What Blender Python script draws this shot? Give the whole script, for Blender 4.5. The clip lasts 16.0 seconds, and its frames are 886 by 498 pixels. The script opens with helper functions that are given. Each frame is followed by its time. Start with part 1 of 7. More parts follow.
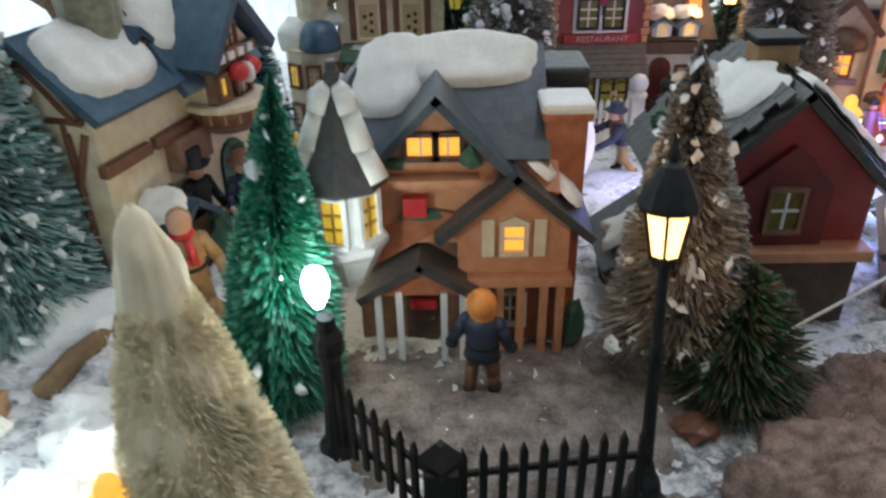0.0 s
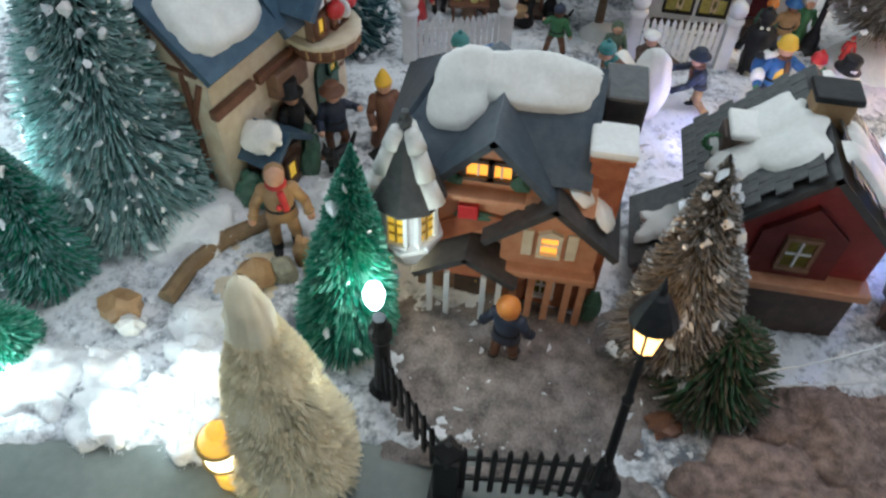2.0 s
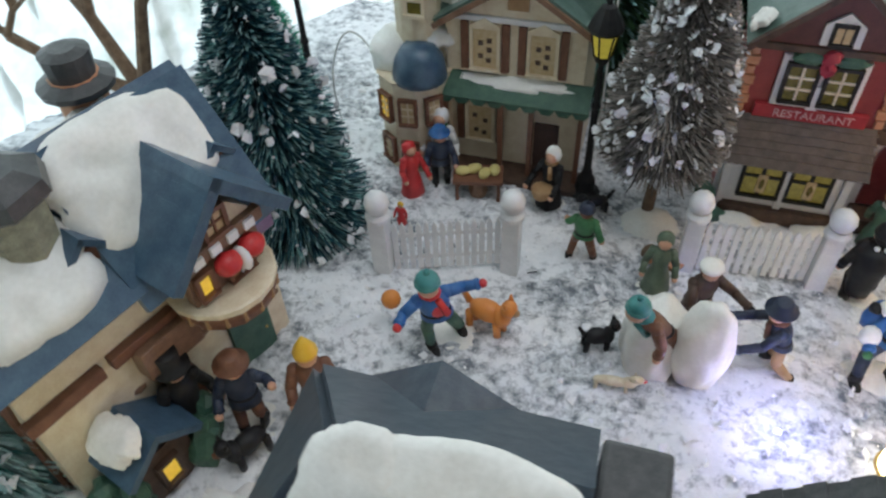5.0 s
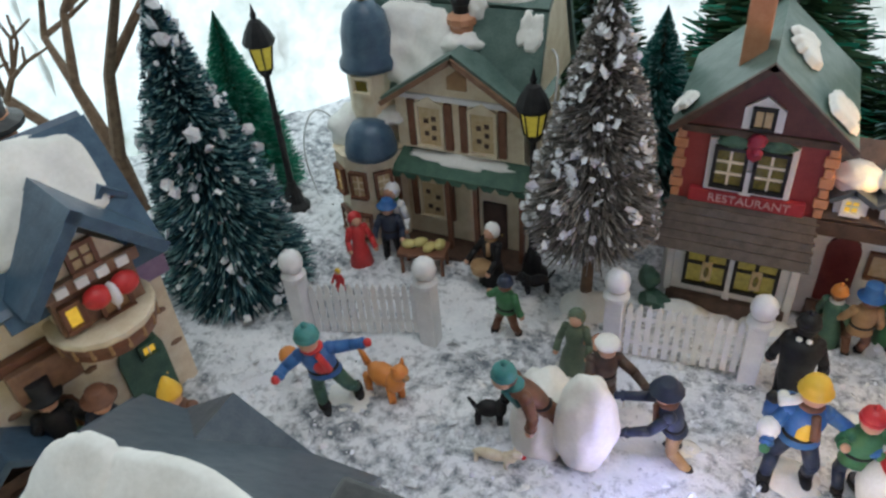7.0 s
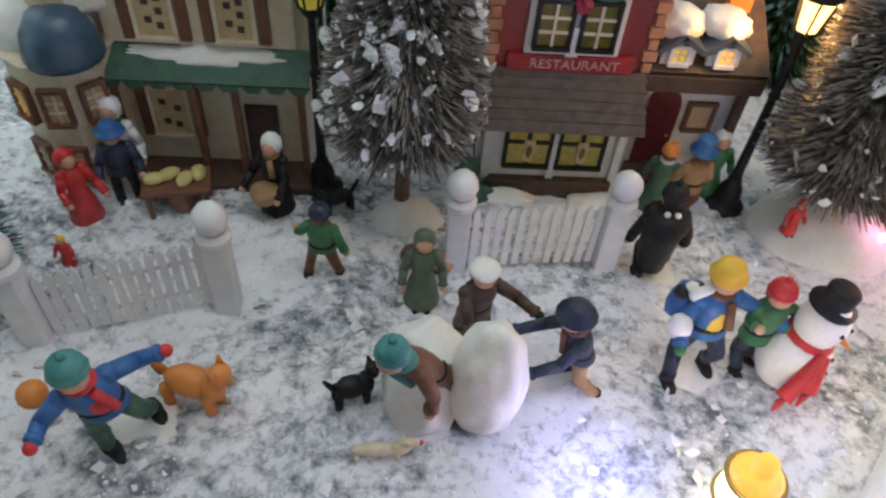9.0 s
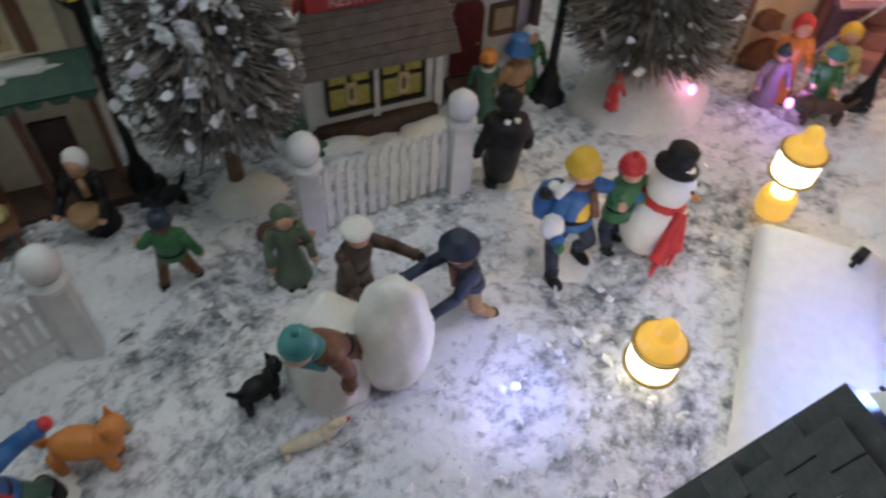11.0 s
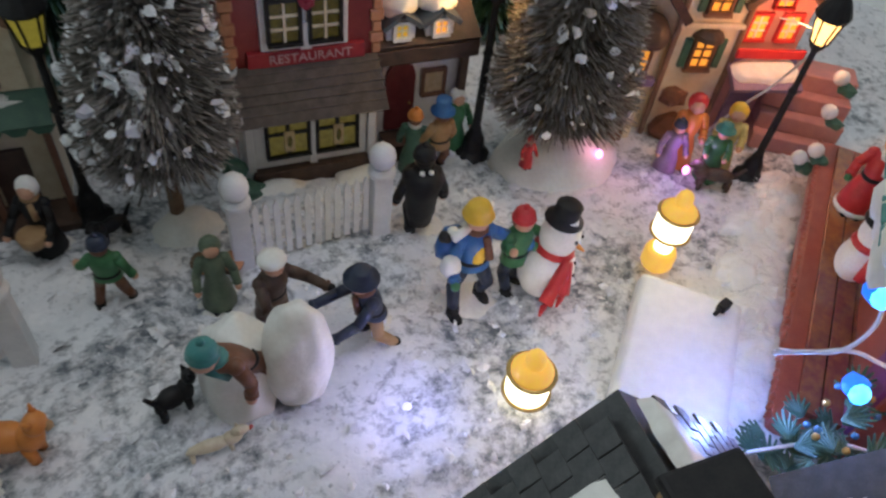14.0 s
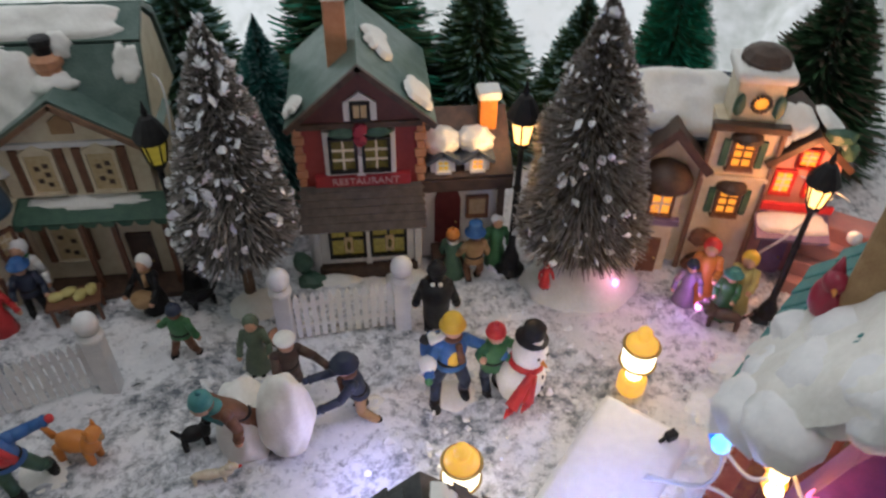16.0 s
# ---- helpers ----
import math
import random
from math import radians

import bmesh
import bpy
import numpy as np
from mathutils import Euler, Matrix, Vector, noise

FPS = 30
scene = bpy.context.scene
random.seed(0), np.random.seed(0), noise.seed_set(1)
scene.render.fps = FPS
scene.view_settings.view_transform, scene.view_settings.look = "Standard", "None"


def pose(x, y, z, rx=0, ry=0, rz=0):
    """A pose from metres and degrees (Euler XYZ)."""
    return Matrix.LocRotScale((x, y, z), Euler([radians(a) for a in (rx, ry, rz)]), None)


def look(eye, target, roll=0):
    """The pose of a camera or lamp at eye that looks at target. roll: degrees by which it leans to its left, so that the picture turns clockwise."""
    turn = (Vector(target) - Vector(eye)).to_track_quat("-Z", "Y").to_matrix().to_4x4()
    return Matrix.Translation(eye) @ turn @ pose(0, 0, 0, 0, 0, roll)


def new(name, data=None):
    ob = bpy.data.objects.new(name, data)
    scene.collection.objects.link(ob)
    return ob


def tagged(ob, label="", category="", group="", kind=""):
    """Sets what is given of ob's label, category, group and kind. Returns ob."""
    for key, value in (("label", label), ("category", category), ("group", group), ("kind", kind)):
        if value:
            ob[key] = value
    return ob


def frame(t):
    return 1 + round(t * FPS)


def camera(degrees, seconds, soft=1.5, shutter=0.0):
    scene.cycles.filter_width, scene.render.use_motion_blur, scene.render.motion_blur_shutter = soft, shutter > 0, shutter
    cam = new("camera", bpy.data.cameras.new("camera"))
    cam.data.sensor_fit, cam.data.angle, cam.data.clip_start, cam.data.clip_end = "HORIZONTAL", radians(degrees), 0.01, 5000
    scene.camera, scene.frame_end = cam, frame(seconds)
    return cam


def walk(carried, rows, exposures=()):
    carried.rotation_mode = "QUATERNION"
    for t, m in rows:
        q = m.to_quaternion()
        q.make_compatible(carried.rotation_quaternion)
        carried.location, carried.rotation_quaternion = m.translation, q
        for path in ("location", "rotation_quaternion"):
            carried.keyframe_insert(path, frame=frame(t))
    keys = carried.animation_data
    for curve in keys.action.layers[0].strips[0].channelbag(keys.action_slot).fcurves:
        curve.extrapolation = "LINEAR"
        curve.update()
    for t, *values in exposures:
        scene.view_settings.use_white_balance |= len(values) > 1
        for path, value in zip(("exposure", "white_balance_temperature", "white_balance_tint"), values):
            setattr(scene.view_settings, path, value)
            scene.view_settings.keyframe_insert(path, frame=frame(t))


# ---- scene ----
cam = camera(62.0, 16.0, soft=2.3, shutter=0.5)
METRES, EYE, TILT, LEAN, TURN = 1.0, 0.24, -30.4, 1.0, 0.0
ROWS = [
    (0.0, 0.0, 0.0, 0.0, 0.0, 0.0, 0.0),
    (0.5, 0.0022, -0.0184, 0.0444, 2.9, -7.14, 0.04),
    (1.0, 0.0104, -0.0236, 0.0564, 3.5, -14.9, -2.8),
    (1.5, 0.0138, -0.0428, 0.1033, 4.31, -14.93, -4.7),
    (2.0, 0.0122, -0.0413, 0.1286, 7.9, -19.54, -7.01),
    (2.5, -0.017, 0.0017, 0.1494, 3.87, -17.27, -5.43),
    (3.0, -0.0487, 0.0589, 0.1772, 0.06, -16.4, -2.53),
    (3.5, -0.0572, 0.1094, 0.1964, -1.96, -16.81, -1.09),
    (6.0, 0.116, 0.1765, 0.2208, 24.25, -17.06, -10.93),
    (6.5, 0.1338, 0.1912, 0.2138, 23.04, -13.94, -10.64),
    (7.0, 0.1421, 0.1883, 0.213, 22.56, -9.85, -9.26),
    (7.5, 0.1204, 0.2106, 0.2052, 16.76, -9.01, -8.14),
    (8.0, 0.0803, 0.2448, 0.2046, 8.9, -12.06, -5.78),
    (8.5, 0.0747, 0.2714, 0.2017, 3.17, -14.78, -4.37),
    (11.0, 0.044, 0.2978, 0.2125, -20.54, -22.41, 7.86),
    (11.5, 0.0536, 0.3151, 0.211, -29.13, -22.6, 9.4),
    (12.0, 0.0765, 0.3327, 0.2118, -36.45, -22.59, 10.74),
    (12.5, 0.0791, 0.3343, 0.2147, -39.13, -22.54, 11.46),
    (13.0, 0.0748, 0.3157, 0.2162, -35.66, -21.08, 10.28),
    (13.5, 0.0643, 0.2846, 0.2123, -27.51, -20.77, 6.4),
    (14.0, 0.0594, 0.2488, 0.2173, -21.56, -18.56, 4.63),
    (14.5, 0.0591, 0.2236, 0.2219, -18.98, -16.43, 4.49),
    (15.0, 0.0785, 0.2003, 0.2369, -16.66, -14.66, 4.87),
    (15.5, 0.1065, 0.1814, 0.2421, -12.94, -13.76, 4.07),
    (16.0, 0.1461, 0.1507, 0.2442, -6.22, -10.89, 1.63),
]
PLACED = [
    (8.7, look((0.064, 0.344, 0.274), (0.076, 1.735, -1.163), 3.9)),
    (10.8, look((0.046, 0.361, 0.276), (0.473, 1.544, -1.280), 3.2)),
]
PATH = [(t, pose(0, 0, EYE, TILT, LEAN, TURN) @ pose(METRES * x, METRES * y, METRES * z, 90 + pitch, roll, yaw)) for t, x, y, z, yaw, pitch, roll in ROWS]
walk(cam, sorted(PATH + PLACED, key=lambda row: row[0]),
     exposures=[(0.0, 0.3, 6050, 9), (1.5, 0.3, 5900, 8), (2.5, 0.55, 5800, 7), (3.5, 0.65, 6050, 7), (6.0, 0.3, 6100, 7), (8.5, 0.32, 6200, 8), (11.0, -0.22, 6150, 6), (12.5, -0.28, 6100, 6), (14.5, -0.26, 6200, 10), (16.0, -0.18, 6400, 14)])

# ---- light ----
world = bpy.data.worlds.new("world")
scene.world = world
world.use_nodes = True
world.node_tree.nodes["Background"].inputs[0].default_value = (0.55, 0.7, 0.8, 1)
world.node_tree.nodes["Background"].inputs[1].default_value = 0.12


def lamp(name, kind, at, power, colour, size=0.006, target=None, size_y=None):
    data = bpy.data.lights.new(name, kind)
    data.energy, data.color = power, colour
    if kind == "AREA":
        data.shape, data.size, data.size_y = "RECTANGLE", size, size_y or size
    else:
        data.shadow_soft_size = size
    ob = new(name, data)
    ob.matrix_world = look(at, target) if target else pose(*at)
    return ob


# no ceiling lamp is seen; this fill is added to light the house fronts
lamp("room_fill_light", "AREA", (0.25, 0.4, 1.42), 4.3, (1.0, 0.95, 0.95), 0.7, (0.12, 0.5, 0))
# unseen lamps behind the sheer cloth: an assumed west window, an added north backlight
lamp("window_light_west", "AREA", (-1.36, 0.7, 0.55), 19.0, (0.8, 0.94, 1.0), 1.0, (0.0, 0.5, 0.1), 0.8)
lamp("cloth_backlight_north", "AREA", (0.15, 1.56, 0.5), 18.0, (0.9, 0.96, 1.0), 1.6, (0.15, 0.5, 0.2), 0.9)


# ---- helpers ----
def part(name, bm, material, parent=None, label="", smooth=False):
    me = bpy.data.meshes.new(name)
    bm.to_mesh(me)
    bm.free()
    for m in material if isinstance(material, (list, tuple)) else [material]:
        me.materials.append(m)
    if smooth:
        for p in me.polygons:
            p.use_smooth = True
    ob = new(name, me)
    if parent:
        ob.parent = parent
    return tagged(ob, label)


def thing(name, m, label, category, group="", kind=""):
    ob = new(name)
    ob.empty_display_size = 0.01
    ob.matrix_basis = m
    return tagged(ob, label, category, group, kind)


def raw(name, verts, faces, mats, index=None, parent=None, label="", smooth=False):
    me = bpy.data.meshes.new(name)
    me.from_pydata(verts, [], faces)
    for m in mats:
        me.materials.append(m)
    if index is not None:
        me.polygons.foreach_set("material_index", index)
    if smooth:
        me.polygons.foreach_set("use_smooth", [True] * len(me.polygons))
    ob = new(name, me)
    if parent:
        ob.parent = parent
    return tagged(ob, label)


def box(bm, x0, x1, y0, y1, z0, z1, bevel=0.0, mi=0, m=None):
    g = bmesh.ops.create_cube(bm, size=1)
    mid = Matrix.Translation(((x0 + x1) / 2, (y0 + y1) / 2, (z0 + z1) / 2)) @ Matrix.Diagonal((x1 - x0, y1 - y0, z1 - z0, 1))
    bmesh.ops.transform(bm, matrix=(m or Matrix()) @ mid, verts=g["verts"])
    faces = {f for v in g["verts"] for f in v.link_faces}
    if bevel:
        r = bmesh.ops.bevel(bm, geom=list({e for f in faces for e in f.edges}), offset=bevel, segments=2, affect="EDGES", profile=0.6)
        faces = {f for f in r["faces"]} | {f for f in faces if f.is_valid}
    for f in faces:
        f.material_index = mi
    return bm


def tube(bm, a, b, r0, r1=None, n=10, mi=0):
    a, b = Vector(a), Vector(b)
    r1 = r0 if r1 is None else r1
    g = bmesh.ops.create_cone(bm, cap_ends=True, segments=n, radius1=r0, radius2=max(r1, 1e-5), depth=(b - a).length)
    m = Matrix.Translation((a + b) / 2) @ (b - a).to_track_quat("Z", "Y").to_matrix().to_4x4()
    bmesh.ops.transform(bm, matrix=m, verts=g["verts"])
    for f in {f for v in g["verts"] for f in v.link_faces}:
        f.material_index = mi
    return bm


def ball(bm, c, r, mi=0, n=2, rough=0.0):
    r = (r, r, r) if isinstance(r, (int, float)) else r
    g = bmesh.ops.create_icosphere(bm, subdivisions=n, radius=1)
    for v in g["verts"]:
        k = 1 + rough * noise.noise(v.co * 2.3 + Vector(c) * 90)
        v.co = Vector((c[0] + v.co.x * r[0] * k, c[1] + v.co.y * r[1] * k, c[2] + v.co.z * r[2] * k))
        for f in v.link_faces:
            f.material_index = mi
    return bm


def lathe(bm, prof, c=(0, 0, 0), n=16, mi=0):
    rings = [[bm.verts.new((c[0] + r * math.cos(2 * math.pi * i / n), c[1] + r * math.sin(2 * math.pi * i / n), c[2] + z)) for i in range(n)] for r, z in prof]
    for p, q in zip(rings, rings[1:]):
        for i in range(n):
            bm.faces.new((p[i], p[(i + 1) % n], q[(i + 1) % n], q[i])).material_index = mi
    for ring, flip in ((rings[0], True), (rings[-1], False)):
        bm.faces.new(ring[::-1] if flip else ring).material_index = mi
    return bm


def prism(bm, pts, y0, y1, mi=0, m=None):
    """Extrudes an outline in x, z (counter-clockwise from the front) from y0 back to y1."""
    m = m or Matrix()
    a = [bm.verts.new(m @ Vector((x, y0, z))) for x, z in pts]
    b = [bm.verts.new(m @ Vector((x, y1, z))) for x, z in pts]
    bm.faces.new(a).material_index = mi
    bm.faces.new(b[::-1]).material_index = mi
    for i in range(len(pts)):
        j = (i + 1) % len(pts)
        bm.faces.new((a[j], a[i], b[i], b[j])).material_index = mi
    return bm


def slab(bm, p, th, mi=0):
    """A plate of thickness th on the outer side of the corner points p (counter-clockwise from outside)."""
    p = [Vector(q) for q in p]
    n = (p[1] - p[0]).cross(p[2] - p[0]).normalized() * th
    a = [bm.verts.new(q) for q in p]
    b = [bm.verts.new(q + n) for q in p]
    bm.faces.new(a[::-1]).material_index = mi
    bm.faces.new(b).material_index = mi
    for i in range(len(p)):
        j = (i + 1) % len(p)
        bm.faces.new((a[i], a[j], b[j], b[i])).material_index = mi
    return bm


def gable(bm, xc, half, y0, y1, ze, zr, th=0.003, mi=0):
    """Two roof plates with the ridge along y."""
    slab(bm, [(xc - half, y0, ze), (xc, y0, zr), (xc, y1, zr), (xc - half, y1, ze)][::-1], th, mi)
    slab(bm, [(xc, y0, zr), (xc + half, y0, ze), (xc + half, y1, ze), (xc, y1, zr)][::-1], th, mi)
    return flip_up(bm)


def flip_up(bm):
    bmesh.ops.recalc_face_normals(bm, faces=bm.faces[:])
    return bm


def roof_x(bm, x0, x1, yc, half, ze, zr, th=0.003, mi=0, hip0=0.0, hip1=0.0):
    """Two roof plates with the ridge along x, hipped by hip0 and hip1 at its ends."""
    slab(bm, [(x0, yc - half, ze), (x1, yc - half, ze), (x1 - hip1, yc, zr), (x0 + hip0, yc, zr)], th, mi)
    slab(bm, [(x1, yc + half, ze), (x0, yc + half, ze), (x0 + hip0, yc, zr), (x1 - hip1, yc, zr)], th, mi)
    if hip0:
        slab(bm, [(x0, yc + half, ze), (x0, yc - half, ze), (x0 + hip0, yc, zr)], th, mi)
    if hip1:
        slab(bm, [(x1, yc - half, ze), (x1, yc + half, ze), (x1 - hip1, yc, zr)], th, mi)
    return flip_up(bm)


def snow_patch(name, parent, o, u, v, th=0.006, seed=0, wild=0.25, label="", square=3.0, n=56, rings=9):
    """Snow with a wandering rim and a rounded edge on the plane o + s u + t v."""
    o, u, v = Vector(o), Vector(u), Vector(v)
    w = u.cross(v).normalized()
    turned = w.z < 0
    if turned:
        w = -w
    verts, faces = [o + u * 0.5 + v * 0.5 + w * th], []
    for k in range(1, rings + 1):
        q = k / rings
        for i in range(n):
            a = 2 * math.pi * i / n
            c, s = math.cos(a), math.sin(a)
            r = 0.5 / (abs(c) ** square + abs(s) ** square) ** (1 / square)
            r *= 1 + wild * (noise.noise(Vector((c * 1.7, s * 1.7, seed * 7.7))) + 0.5 * noise.noise(Vector((c * 4, s * 4, seed * 3.1)))) - wild * 0.25
            r = min(r, 0.5 / max(abs(c), abs(s)))
            p = o + u * (0.5 + r * c * q) + v * (0.5 + r * s * q)
            h = th * (1 - q ** 5) ** 0.5 * (1 + 0.35 * noise.noise(p * 90 + Vector((seed, 0, 0)))) if k < rings else -0.001
            verts.append(p + w * h)
    for i in range(n):
        f = [0, 1 + i, 1 + (i + 1) % n]
        faces.append(f[::-1] if turned else f)
        for k in range(rings - 1):
            a, b = 1 + k * n + i, 1 + k * n + (i + 1) % n
            f = [a, a + n, b + n, b]
            faces.append(f[::-1] if turned else f)
    return raw(name, verts, faces, [M["snow_paint"]], None, parent, label, True)


# ---- materials ----
def mat(name, c1, c2=None, scale=120.0, rough=0.6, bump=0.15, metal=0.0, emit=None, power=0.0, spec=0.5, coat=0.0, sheen=0.0, contrast=(0.35, 0.65), sub=0.0):
    """A surface whose colour wanders between c1 and c2 at two sizes, with fine relief. scale: patches per metre."""
    m = bpy.data.materials.new(name)
    m.use_nodes = True
    nt = m.node_tree
    b = nt.nodes["Principled BSDF"]
    c2 = c2 or tuple(x * 0.78 for x in c1)
    tc = nt.nodes.new("ShaderNodeTexCoord")
    big, fine, mix = nt.nodes.new("ShaderNodeTexNoise"), nt.nodes.new("ShaderNodeTexNoise"), nt.nodes.new("ShaderNodeMath")
    for nz, s, det in ((big, scale, 4), (fine, scale * 7, 3)):
        nz.inputs["Scale"].default_value, nz.inputs["Detail"].default_value = s, det
        nt.links.new(tc.outputs["Object"], nz.inputs["Vector"])
    mix.operation = "MULTIPLY_ADD"
    mix.inputs[1].default_value = 0.35
    nt.links.new(fine.outputs["Fac"], mix.inputs[0])
    scaled = nt.nodes.new("ShaderNodeMath")
    scaled.operation = "MULTIPLY"
    scaled.inputs[1].default_value = 0.65
    nt.links.new(big.outputs["Fac"], scaled.inputs[0])
    nt.links.new(scaled.outputs[0], mix.inputs[2])
    ramp = nt.nodes.new("ShaderNodeValToRGB")
    ramp.color_ramp.elements[0].position, ramp.color_ramp.elements[1].position = contrast
    ramp.color_ramp.elements[0].color, ramp.color_ramp.elements[1].color = (*c1, 1), (*c2, 1)
    nt.links.new(mix.outputs[0], ramp.inputs[0])
    nt.links.new(ramp.outputs[0], b.inputs["Base Color"])
    b.inputs["Roughness"].default_value, b.inputs["Metallic"].default_value = rough, metal
    b.inputs["Specular IOR Level"].default_value, b.inputs["Coat Weight"].default_value = spec, coat
    b.inputs["Coat Roughness"].default_value = 0.25
    if bump:
        bp = nt.nodes.new("ShaderNodeBump")
        bp.inputs["Strength"].default_value, bp.inputs["Distance"].default_value = bump, 0.002
        nt.links.new(mix.outputs[0], bp.inputs["Height"])
        nt.links.new(bp.outputs[0], b.inputs["Normal"])
    if emit:
        b.inputs["Emission Color"].default_value, b.inputs["Emission Strength"].default_value = (*emit, 1), power
    return m


